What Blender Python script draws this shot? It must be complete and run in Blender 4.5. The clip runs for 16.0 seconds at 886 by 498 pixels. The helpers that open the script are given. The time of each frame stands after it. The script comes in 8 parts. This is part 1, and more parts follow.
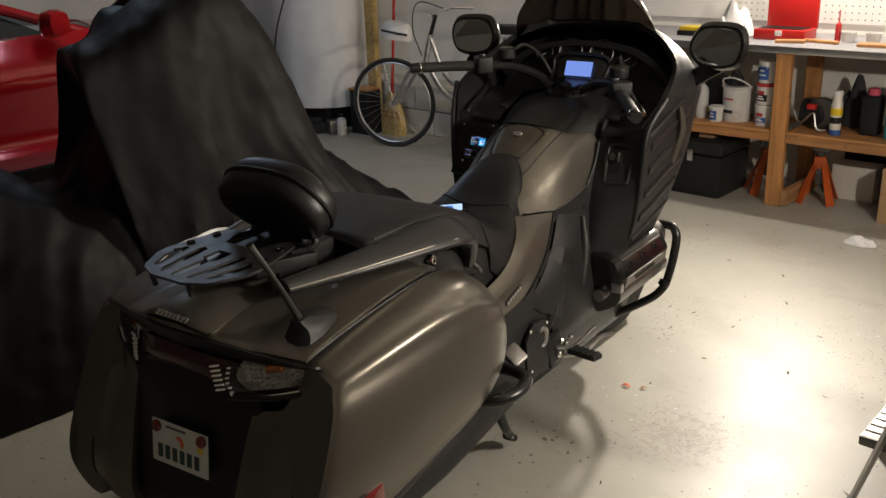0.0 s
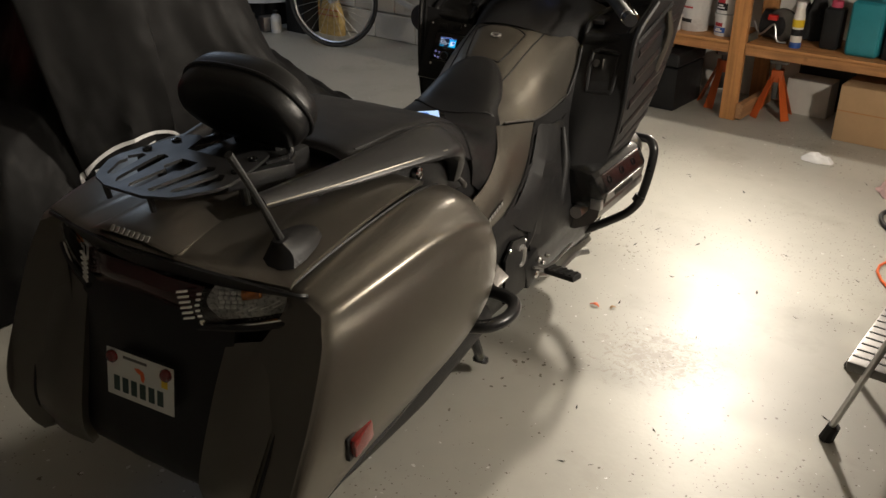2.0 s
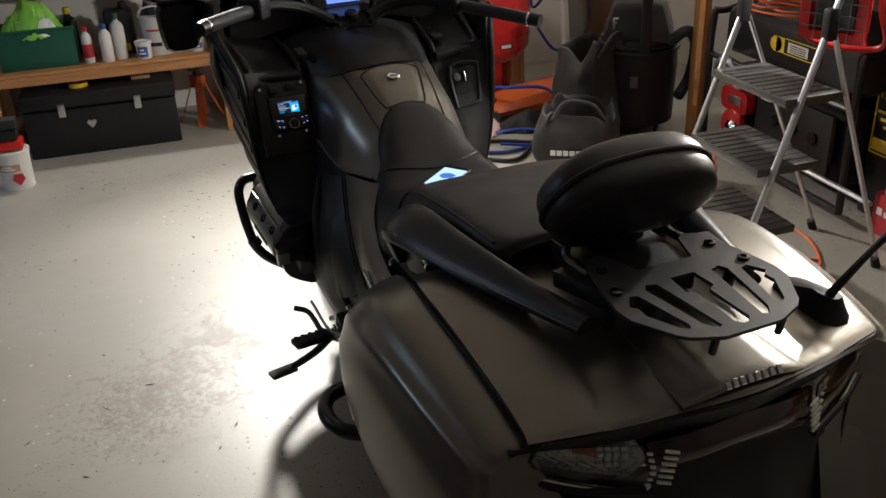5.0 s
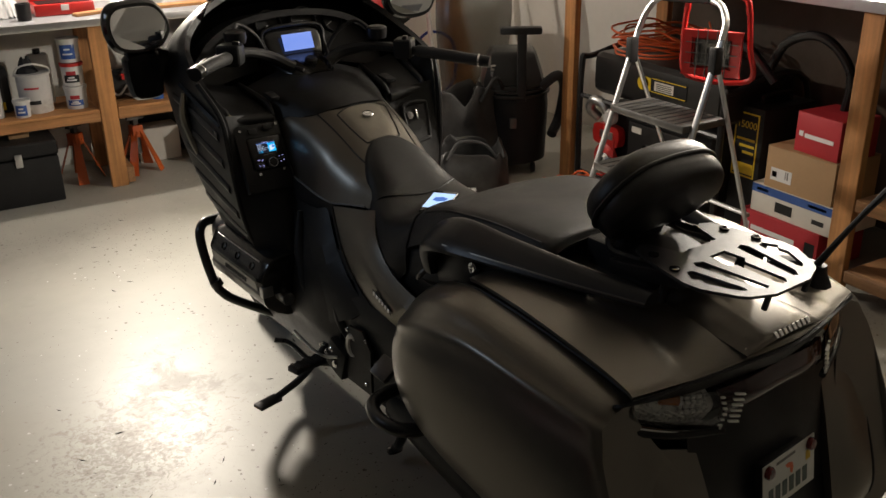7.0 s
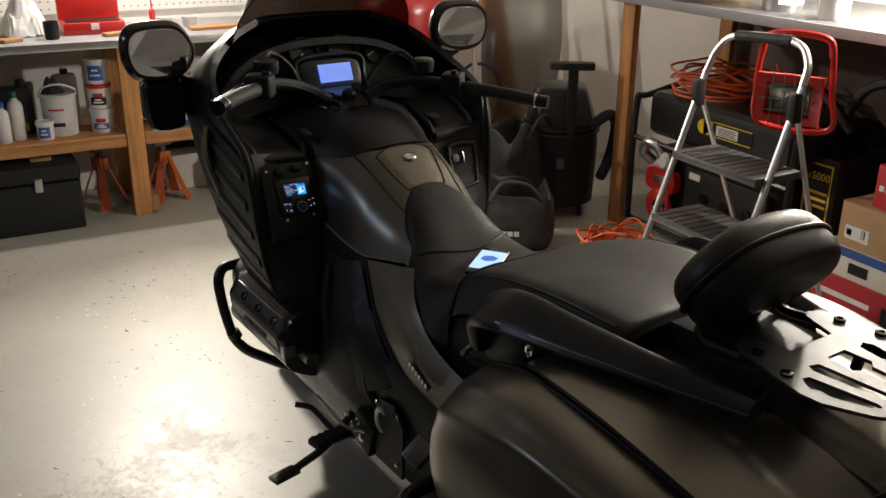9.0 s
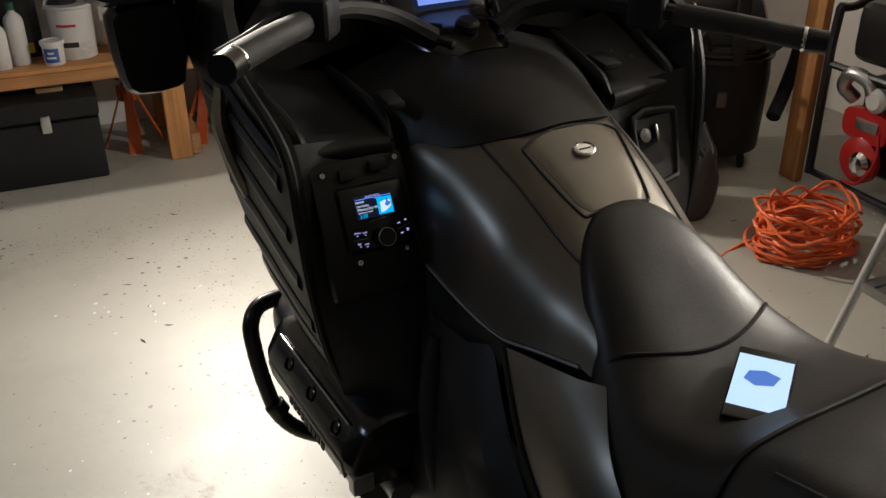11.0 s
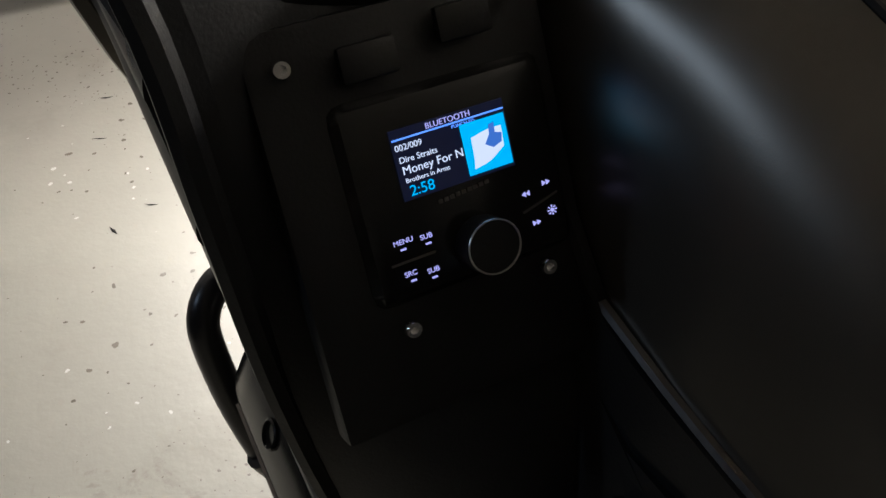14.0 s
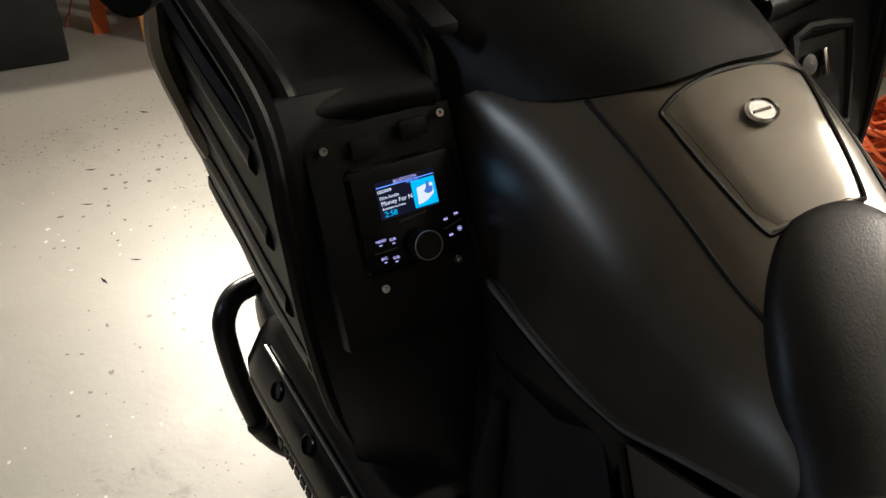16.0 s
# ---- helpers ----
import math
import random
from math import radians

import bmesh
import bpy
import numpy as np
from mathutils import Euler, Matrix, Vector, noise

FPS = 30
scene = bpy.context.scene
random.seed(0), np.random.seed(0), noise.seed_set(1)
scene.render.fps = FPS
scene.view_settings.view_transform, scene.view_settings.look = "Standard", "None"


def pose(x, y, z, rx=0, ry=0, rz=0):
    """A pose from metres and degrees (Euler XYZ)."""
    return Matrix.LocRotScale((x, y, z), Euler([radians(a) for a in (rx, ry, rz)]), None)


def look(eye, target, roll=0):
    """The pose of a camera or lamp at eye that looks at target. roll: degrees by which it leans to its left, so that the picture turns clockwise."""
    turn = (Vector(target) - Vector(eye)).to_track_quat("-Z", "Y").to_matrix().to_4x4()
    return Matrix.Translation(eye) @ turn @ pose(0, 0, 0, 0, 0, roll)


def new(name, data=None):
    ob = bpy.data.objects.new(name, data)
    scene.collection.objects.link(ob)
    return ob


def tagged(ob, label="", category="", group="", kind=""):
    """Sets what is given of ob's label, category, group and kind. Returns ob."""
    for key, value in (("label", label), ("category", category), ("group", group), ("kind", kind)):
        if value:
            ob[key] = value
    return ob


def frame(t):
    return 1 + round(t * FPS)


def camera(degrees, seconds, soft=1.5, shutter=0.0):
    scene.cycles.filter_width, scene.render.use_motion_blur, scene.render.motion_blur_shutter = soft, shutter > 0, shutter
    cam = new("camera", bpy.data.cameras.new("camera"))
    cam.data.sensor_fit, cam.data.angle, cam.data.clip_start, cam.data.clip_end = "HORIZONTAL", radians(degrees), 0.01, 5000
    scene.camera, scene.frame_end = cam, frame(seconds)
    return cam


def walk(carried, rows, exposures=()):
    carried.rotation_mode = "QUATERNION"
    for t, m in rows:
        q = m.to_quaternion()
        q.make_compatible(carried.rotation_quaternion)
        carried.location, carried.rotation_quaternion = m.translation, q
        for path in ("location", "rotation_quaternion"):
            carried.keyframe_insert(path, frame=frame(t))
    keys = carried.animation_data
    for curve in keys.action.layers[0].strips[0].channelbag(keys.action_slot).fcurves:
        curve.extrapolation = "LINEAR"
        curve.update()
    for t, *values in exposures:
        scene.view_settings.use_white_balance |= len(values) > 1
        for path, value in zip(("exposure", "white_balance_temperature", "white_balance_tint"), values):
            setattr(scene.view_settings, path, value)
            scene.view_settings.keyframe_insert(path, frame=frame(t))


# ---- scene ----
cam = camera(51.7, 16.0)
PATH = [
    (0, (1.601, -1.498, 1.634), (0.315, -0.123, 0.959), -2.2),
    (0.5, (1.603, -1.486, 1.631), (0.31, -0.144, 0.907), -2.6),
    (1, (1.593, -1.484, 1.63), (0.309, -0.157, 0.861), -2.5),
    (1.5, (1.551, -1.48, 1.617), (0.297, -0.145, 0.812), -2.1),
    (2, (1.349, -1.447, 1.577), (0.245, -0.021, 0.712), 0.7),
    (2.3, (1.169, -1.438, 1.59), (0.16, 0.061, 0.733), 0.6),
    (2.5, (1.07, -1.445, 1.588), (0.099, 0.063, 0.702), 1.4),
    (3, (0.781, -1.415, 1.548), (-0.104, 0.172, 0.711), 2.2),
    (3.3, (0.543, -1.378, 1.572), (-0.153, 0.3, 0.734), 0.7),
    (3.5, (0.387, -1.374, 1.56), (-0.125, 0.394, 0.778), 2.2),
    (3.8, (0.131, -1.468, 1.574), (-0.083, 0.342, 0.752), 0.4),
    (4, (-0.028, -1.489, 1.575), (-0.156, 0.326, 0.743), -0.2),
    (4.2, (-0.187, -1.506, 1.581), (-0.2, 0.325, 0.776), 0.3),
    (4.5, (-0.422, -1.519, 1.59), (-0.263, 0.315, 0.81), -2.9),
    (4.7, (-0.591, -1.512, 1.636), (-0.277, 0.252, 0.747), -3.1),
    (6.8, (-1.328, -1.542, 1.65), (-0.418, 0.048, 0.849), -0.9),
    (7, (-1.342, -1.534, 1.654), (-0.422, 0.058, 0.866), -1.0),
    (7.5, (-1.375, -1.538, 1.657), (-0.412, 0.042, 0.896), -0.6),
    (8, (-1.392, -1.513, 1.653), (-0.398, 0.047, 0.893), 0.1),
    (8.5, (-1.352, -1.427, 1.634), (-0.373, 0.125, 0.838), 0.2),
    (9, (-1.224, -1.24, 1.616), (-0.349, 0.403, 0.884), 0.5),
    (11.3, (-0.861, -0.034, 1.409), (-0.170, 1.571, 0.435), -0.3),
    (11.5, (-0.854, 0.067, 1.385), (-0.119, 1.631, 0.378), -0.6),
    (12, (-0.822, 0.223, 1.328), (-0.150, 1.738, 0.207), -2.9),
    (12.5, (-0.711, 0.388, 1.247), (-0.164, 1.849, -0.004), -5.1),
    (13, (-0.649, 0.499, 1.197), (-0.139, 1.948, -0.084), -5.7),
    (13.5, (-0.630, 0.565, 1.160), (-0.158, 2.020, -0.129), -4.2),
    (14, (-0.610, 0.613, 1.132), (-0.159, 2.055, -0.180), -3.8),
    (14.5, (-0.603, 0.620, 1.131), (-0.132, 2.052, -0.183), -2.9),
    (15, (-0.602, 0.603, 1.150), (-0.107, 2.052, -0.136), -2.1),
    (15.5, (-0.634, 0.505, 1.227), (-0.085, 1.990, 0.004), -0.6),
    (16, (-0.739, 0.301, 1.330), (-0.104, 1.785, 0.149), 0.1),
]
EXPOSURES = [(0, 0.0, 6500, 10), (2.5, 0.0, 6500, 10), (3.4, 0.12, 5950, 10), (4.0, 0.64, 5950, 10), (4.7, 0.36, 5900, 10), (7, 0.08, 6400, 10), (9.2, 0.08, 6300, 10), (11.5, 0.02, 6200, 10), (12.5, -0.25, 6250, 10), (13.5, -0.3, 6150, 10), (14.4, 0.28, 5900, 10), (15.2, 0.30, 6050, 10), (16, 0.18, 6350, 10)]
walk(cam, [(t, look(eye, target, roll)) for t, eye, target, roll in PATH], EXPOSURES)

# ---- light ----
world = bpy.data.worlds.new("world")
scene.world = world
world.use_nodes = True
world.node_tree.nodes["Background"].inputs[0].default_value = (0.55, 0.62, 0.75, 1)
world.node_tree.nodes["Background"].inputs[1].default_value = 0.04
scene.view_settings.exposure = 0.0


def lamp(name, kind, at, target, power, color, size=0.1, size_y=None, spot=None):
    d = bpy.data.lights.new(name, kind)
    d.energy, d.color = power, color
    if kind == "AREA":
        d.shape = "RECTANGLE" if size_y else "DISK"
        d.size = size
        if size_y:
            d.size_y = size_y
    else:
        d.shadow_soft_size = size
    ob = new(name, d)
    ob.matrix_world = look(at, target)
    return ob


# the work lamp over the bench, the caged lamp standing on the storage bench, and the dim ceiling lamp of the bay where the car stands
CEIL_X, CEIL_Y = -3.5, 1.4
BENCH_AT, BENCH_TO = (-0.38, 3.74, 1.87), (-0.36, 1.8, 0.0)
SIDE_AT = (1.95, 0.90, 1.62)
spot = lamp("bench_lamp_light", "SPOT", BENCH_AT, (-0.14, 0.10, 0.0), 395, (1.0, 0.89, 0.75), 0.10)
spot.data.spot_size, spot.data.spot_blend = math.radians(88), 1.0
lamp("bench_bulb_light", "POINT", (-0.37, 3.66, 1.83), (0, 0, 0), 62, (1.0, 0.89, 0.75), 0.03)
lamp("side_lamp_light", "POINT", SIDE_AT, (0, 0, 0.7), 148, (1.0, 0.90, 0.77), 0.05)
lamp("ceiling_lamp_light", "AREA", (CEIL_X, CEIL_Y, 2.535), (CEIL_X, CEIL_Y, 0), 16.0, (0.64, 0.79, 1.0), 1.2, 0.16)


# ---- materials ----
def mat(name, color, rough=0.5, metal=0.0, var=0.12, scale=6.0, bump=0.0, bscale=200.0, bdist=0.002, spec=0.5, coat=0.0, wear=None, objvar=0.0, rvar=0.1):
    """Principled surface, its colour varied at two scales, with fine relief."""
    m = bpy.data.materials.new(name)
    m.use_nodes = True
    nt = m.node_tree
    b = nt.nodes["Principled BSDF"]
    b.inputs["Roughness"].default_value, b.inputs["Metallic"].default_value = rough, metal
    b.inputs["Specular IOR Level"].default_value = spec
    b.inputs["Coat Weight"].default_value = coat
    co = nt.nodes.new("ShaderNodeTexCoord").outputs["Object"]

    def tex(sc, det=4.0, ro=0.6):
        t = nt.nodes.new("ShaderNodeTexNoise")
        t.inputs["Scale"].default_value, t.inputs["Detail"].default_value, t.inputs["Roughness"].default_value = sc, det, ro
        nt.links.new(co, t.inputs["Vector"])
        return t.outputs["Fac"]

    def mix(f, a, c):
        n = nt.nodes.new("ShaderNodeMix")
        n.data_type = "RGBA"
        for sock, v in ((n.inputs[0], f), (n.inputs[6], a), (n.inputs[7], c)):
            if hasattr(v, "links"):
                nt.links.new(v, sock)
            else:
                sock.default_value = v
        return n.outputs[2]

    def ramp(v, lo, hi):
        n = nt.nodes.new("ShaderNodeMapRange")
        n.inputs["From Min"].default_value, n.inputs["From Max"].default_value = lo, hi
        nt.links.new(v, n.inputs["Value"])
        return n.outputs["Result"]

    c0 = tuple(max(0, v * (1 - var)) for v in color) + (1,)
    c1 = tuple(min(1, v * (1 + var)) for v in color) + (1,)
    out = mix(ramp(tex(scale), 0.3, 0.7), c0, c1)
    fine = mix(ramp(tex(scale * 14, 2.0), 0.25, 0.75), (1 - var * 0.6,) * 3 + (1,), (1, 1, 1, 1))
    mul = nt.nodes.new("ShaderNodeMix")
    mul.data_type, mul.blend_type = "RGBA", "MULTIPLY"
    mul.inputs[0].default_value = 1
    nt.links.new(out, mul.inputs[6])
    nt.links.new(fine, mul.inputs[7])
    out = mul.outputs[2]
    if wear:
        wc, lo, hi, ws = wear
        out = mix(ramp(tex(ws, 6.0, 0.65), lo, hi), out, tuple(wc) + (1,))
    if objvar:
        info = nt.nodes.new("ShaderNodeObjectInfo").outputs["Random"]
        hsv = nt.nodes.new("ShaderNodeHueSaturation")
        nt.links.new(ramp(info, 0, 1 / max(objvar, 1e-3)), hsv.inputs["Value"])
        r = hsv.inputs["Value"].links[0].from_node
        r.inputs["From Max"].default_value, r.inputs["To Min"].default_value, r.inputs["To Max"].default_value = 1, 1 - objvar, 1 + objvar
        nt.links.new(out, hsv.inputs["Color"])
        out = hsv.outputs["Color"]
    nt.links.new(out, b.inputs["Base Color"])
    if rvar:
        rr = nt.nodes.new("ShaderNodeMapRange")
        rr.inputs["From Min"].default_value, rr.inputs["From Max"].default_value = 0.3, 0.7
        rr.inputs["To Min"].default_value, rr.inputs["To Max"].default_value = rough * (1 - rvar), min(1, rough * (1 + rvar))
        nt.links.new(tex(scale * 2.3), rr.inputs["Value"])
        nt.links.new(rr.outputs["Result"], b.inputs["Roughness"])
    if bump:
        bp = nt.nodes.new("ShaderNodeBump")
        bp.inputs["Strength"].default_value, bp.inputs["Distance"].default_value = bump, bdist
        nt.links.new(tex(bscale, 3.0), bp.inputs["Height"])
        nt.links.new(bp.outputs["Normal"], b.inputs["Normal"])
    return m


def wood_mat(name, color, axis=2, objvar=0.12):
    """Sawn softwood with grain along one axis and a few dark knots."""
    m = mat(name, color, 0.62, var=0.15, scale=5, bump=0.2, bscale=160, objvar=objvar)
    nt = m.node_tree
    b = nt.nodes["Principled BSDF"]
    src = b.inputs["Base Color"].links[0].from_socket
    co = nt.nodes.new("ShaderNodeTexCoord").outputs["Object"]
    mp = nt.nodes.new("ShaderNodeMapping")
    sc = [38, 38, 38]
    sc[axis] = 1.6
    mp.inputs["Scale"].default_value = sc
    nt.links.new(co, mp.inputs["Vector"])
    g = nt.nodes.new("ShaderNodeTexNoise")
    g.inputs["Scale"].default_value, g.inputs["Detail"].default_value, g.inputs["Distortion"].default_value = 1.0, 5, 0.6
    nt.links.new(mp.outputs[0], g.inputs["Vector"])
    rg = nt.nodes.new("ShaderNodeMapRange")
    rg.inputs["From Min"].default_value, rg.inputs["From Max"].default_value = 0.35, 0.7
    rg.inputs["To Min"].default_value, rg.inputs["To Max"].default_value = 1.1, 0.62
    nt.links.new(g.outputs["Fac"], rg.inputs["Value"])
    vo = nt.nodes.new("ShaderNodeTexVoronoi")
    vo.inputs["Scale"].default_value = 5.5
    nt.links.new(co, vo.inputs["Vector"])
    kn = nt.nodes.new("ShaderNodeMapRange")
    kn.inputs["From Min"].default_value, kn.inputs["From Max"].default_value = 0.05, 0.12
    kn.inputs["To Min"].default_value, kn.inputs["To Max"].default_value = 0.35, 1
    nt.links.new(vo.outputs["Distance"], kn.inputs["Value"])
    pr = nt.nodes.new("ShaderNodeMath")
    pr.operation = "MULTIPLY"
    nt.links.new(rg.outputs[0], pr.inputs[0])
    nt.links.new(kn.outputs[0], pr.inputs[1])
    mx = nt.nodes.new("ShaderNodeMix")
    mx.data_type, mx.blend_type = "RGBA", "MULTIPLY"
    mx.inputs[0].default_value = 1
    nt.links.new(src, mx.inputs[6])
    nt.links.new(pr.outputs[0], mx.inputs[7])
    nt.links.new(mx.outputs[2], b.inputs["Base Color"])
    return m


def glow(name, color, strength):
    m = bpy.data.materials.new(name)
    m.use_nodes = True
    b = m.node_tree.nodes["Principled BSDF"]
    b.inputs["Base Color"].default_value = (0.01, 0.01, 0.01, 1)
    b.inputs["Emission Color"].default_value = tuple(color) + (1,)
    b.inputs["Emission Strength"].default_value = strength
    return m


def clear(name, color=(1, 1, 1), rough=0.05):
    m = bpy.data.materials.new(name)
    m.use_nodes = True
    b = m.node_tree.nodes["Principled BSDF"]
    b.inputs["Base Color"].default_value = tuple(color) + (1,)
    b.inputs["Roughness"].default_value = rough
    b.inputs["Transmission Weight"].default_value = 1
    b.inputs["IOR"].default_value = 1.45
    return m


def floor_mat():
    """Worn grey painted concrete: semi-gloss coat, patches, drips, chips down to dark and to white."""
    m = mat("floor_paint", (0.37, 0.36, 0.315), 0.44, var=0.09, scale=0.9, bump=0.2, bscale=55, spec=0.64, rvar=0.10,
            wear=((0.26, 0.245, 0.2), 0.56, 0.78, 2.3))
    nt = m.node_tree
    b = nt.nodes["Principled BSDF"]
    src = b.inputs["Base Color"].links[0].from_socket
    co = nt.nodes.new("ShaderNodeTexCoord").outputs["Object"]

    def chips(scale, size, seed):
        mp = nt.nodes.new("ShaderNodeMapping")
        mp.inputs["Location"].default_value = (seed, seed * 1.7, 0)
        nt.links.new(co, mp.inputs["Vector"])
        wob = nt.nodes.new("ShaderNodeTexNoise")
        wob.inputs["Scale"].default_value = scale * 2.5
        nt.links.new(mp.outputs[0], wob.inputs["Vector"])
        add = nt.nodes.new("ShaderNodeMix")
        add.data_type = "VECTOR"
        add.inputs[0].default_value = 0.12 / scale * 3
        nt.links.new(mp.outputs[0], add.inputs[4])
        nt.links.new(wob.outputs["Color"], add.inputs[5])
        v = nt.nodes.new("ShaderNodeTexVoronoi")
        v.inputs["Scale"].default_value = scale
        nt.links.new(add.outputs[1], v.inputs["Vector"])
        dens = nt.nodes.new("ShaderNodeTexNoise")
        dens.inputs["Scale"].default_value = 1.3
        nt.links.new(mp.outputs[0], dens.inputs["Vector"])
        lim = nt.nodes.new("ShaderNodeMapRange")
        lim.inputs["From Min"].default_value, lim.inputs["From Max"].default_value = 0.36, 0.70
        lim.inputs["To Min"].default_value, lim.inputs["To Max"].default_value = 0.0, size
        nt.links.new(dens.outputs["Fac"], lim.inputs["Value"])
        sepc = nt.nodes.new("ShaderNodeSeparateColor")
        nt.links.new(v.outputs["Color"], sepc.inputs[0])
        lm = nt.nodes.new("ShaderNodeMath")
        lm.operation = "MULTIPLY"
        nt.links.new(lim.outputs[0], lm.inputs[0])
        nt.links.new(sepc.outputs[0], lm.inputs[1])
        lt = nt.nodes.new("ShaderNodeMath")
        lt.operation = "LESS_THAN"
        nt.links.new(v.outputs["Distance"], lt.inputs[0])
        nt.links.new(lm.outputs[0], lt.inputs[1])
        return lt.outputs[0]

    out = src
    for sc, size, seed, col in ((16, 0.17, 3.1, (0.13, 0.11, 0.08)), (34, 0.26, 9.4, (0.10, 0.085, 0.06)), (75, 0.34, 2.2, (0.12, 0.10, 0.08)), (26, 0.20, 5.7, (0.62, 0.62, 0.6)), (4, 0.09, 1.3, (0.24, 0.22, 0.175))):
        mx = nt.nodes.new("ShaderNodeMix")
        mx.data_type = "RGBA"
        nt.links.new(chips(sc, size, seed), mx.inputs[0])
        nt.links.new(out, mx.inputs[6])
        mx.inputs[7].default_value = tuple(col) + (1,)
        out = mx.outputs[2]
    dirt = None
    # oily scuffs where feet and the stand have rubbed
    for cx, cy, rad, sc, col in ((-0.80, 1.30, 0.50, 7.0, (0.20, 0.175, 0.14)), (0.35, 0.95, 0.45, 38.0, (0.24, 0.205, 0.155)), (-1.9, 2.75, 0.30, 9.0, (0.10, 0.05, 0.035)), (-0.95, 1.05, 0.60, 21.0, (0.19, 0.15, 0.105)), (-1.05, 0.95, 0.50, 46.0, (0.14, 0.11, 0.08))):
        dist = nt.nodes.new("ShaderNodeVectorMath")
        dist.operation = "DISTANCE"
        dist.inputs[1].default_value = (cx, cy, 0)
        nt.links.new(co, dist.inputs[0])
        fall = nt.nodes.new("ShaderNodeMapRange")
        fall.inputs["From Min"].default_value, fall.inputs["From Max"].default_value = 0.0, rad
        fall.inputs["To Min"].default_value, fall.inputs["To Max"].default_value = 0.20, -0.12
        nt.links.new(dist.outputs["Value"], fall.inputs["Value"])
        tn = nt.nodes.new("ShaderNodeTexNoise")
        tn.inputs["Scale"].default_value, tn.inputs["Detail"].default_value, tn.inputs["Roughness"].default_value, tn.inputs["Distortion"].default_value = sc, 7, 0.72, 1.2
        nt.links.new(co, tn.inputs["Vector"])
        ad = nt.nodes.new("ShaderNodeMath")
        ad.operation = "ADD"
        nt.links.new(tn.outputs["Fac"], ad.inputs[0])
        nt.links.new(fall.outputs[0], ad.inputs[1])
        th = nt.nodes.new("ShaderNodeMapRange")
        th.inputs["From Min"].default_value, th.inputs["From Max"].default_value = 0.59, 0.70
        th.inputs["To Max"].default_value = 0.55
        nt.links.new(ad.outputs[0], th.inputs["Value"])
        if dirt is None:
            dirt = th.outputs[0]
        else:
            top = nt.nodes.new("ShaderNodeMath")
            top.operation = "MAXIMUM"
            nt.links.new(dirt, top.inputs[0])
            nt.links.new(th.outputs[0], top.inputs[1])
            dirt = top.outputs[0]
        mx = nt.nodes.new("ShaderNodeMix")
        mx.data_type = "RGBA"
        nt.links.new(th.outputs[0], mx.inputs[0])
        nt.links.new(out, mx.inputs[6])
        mx.inputs[7].default_value = tuple(col) + (1,)
        out = mx.outputs[2]
    nt.links.new(out, b.inputs["Base Color"])
    gloss = nt.nodes.new("ShaderNodeMath")
    gloss.operation = "MULTIPLY_ADD"
    gloss.inputs[1].default_value = 0.10
    nt.links.new(dirt, gloss.inputs[0])
    nt.links.new(b.inputs["Roughness"].links[0].from_socket, gloss.inputs[2])
    nt.links.new(gloss.outputs[0], b.inputs["Roughness"])
    return m


FLOOR = floor_mat()
WALL = mat("white_wall_paint", (0.80, 0.78, 0.73), 0.7, var=0.06, scale=1.6, bump=0.25, bscale=60, wear=((0.42, 0.39, 0.33), 0.66, 0.85, 2.2))
BLOCKP = mat("painted_block", (0.56, 0.54, 0.49), 0.75, var=0.08, scale=3, bump=0.5, bscale=90, wear=((0.36, 0.33, 0.28), 0.6, 0.8, 3), objvar=0.06)
BACKW = mat("dark_back_wall", (0.16, 0.155, 0.145), 0.7, var=0.08, scale=2, bump=0.2, bscale=60)
# dark brown for the sheet that darkens the recess under the storage bench
DARKSHEET = mat("dark_brown_sheet", (0.10, 0.072, 0.05), 0.7, var=0.2, scale=4, bump=0.2, bscale=60)
CEIL = mat("ceiling_boards", (0.36, 0.34, 0.31), 0.8, var=0.04, scale=2, bump=0.2)
PAINT = mat("matte_gunmetal_paint", (0.166, 0.153, 0.130), 0.325, 0.80, var=0.05, scale=3, bump=0.03, bscale=900, rvar=0.06)
DARKP = mat("matte_dark_paint", (0.020, 0.0198, 0.0195), 0.37, 0.3, var=0.08, scale=4, bump=0.05, bscale=500)
BLACK = mat("black_plastic", (0.0145, 0.0145, 0.015), 0.46, var=0.15, scale=8, bump=0.14, bscale=420, spec=0.26)
GLOSS = mat("gloss_black", (0.008, 0.008, 0.008), 0.18, var=0.1, scale=6, spec=0.5)
POWDER = mat("powder_coat_black", (0.018, 0.018, 0.019), 0.30, 0.2, var=0.1, scale=9, bump=0.08, bscale=600)
RAILP = mat("satin_dark_grey_paint", (0.030, 0.030, 0.031), 0.34, 0.35, var=0.06, scale=4, bump=0.03, bscale=700)
VINYL = mat("black_vinyl", (0.015, 0.015, 0.016), 0.50, var=0.15, scale=5, bump=0.35, bscale=520, spec=0.45)
VINYL2 = mat("smooth_vinyl", (0.012, 0.012, 0.0125), 0.40, var=0.12, scale=5, bump=0.16, bscale=380, spec=0.38)
RACKM = mat("satin_black_plate", (0.020, 0.020, 0.021), 0.43, 0.1, var=0.12, scale=9, bump=0.10, bscale=600)
LAMPI = mat("lamp_bowl", (0.52, 0.52, 0.50), 0.28, 0.45, var=0.3, scale=60, bump=0.3, bscale=160)
RUBBER = mat("rubber", (0.016, 0.016, 0.016), 0.7, var=0.2, scale=12, bump=0.2)
CHROME = mat("chrome", (0.78, 0.78, 0.78), 0.12, 1.0, var=0.04, scale=8)
ALU = mat("brushed_aluminium", (0.60, 0.60, 0.60), 0.34, 1.0, var=0.08, scale=8, bump=0.06)
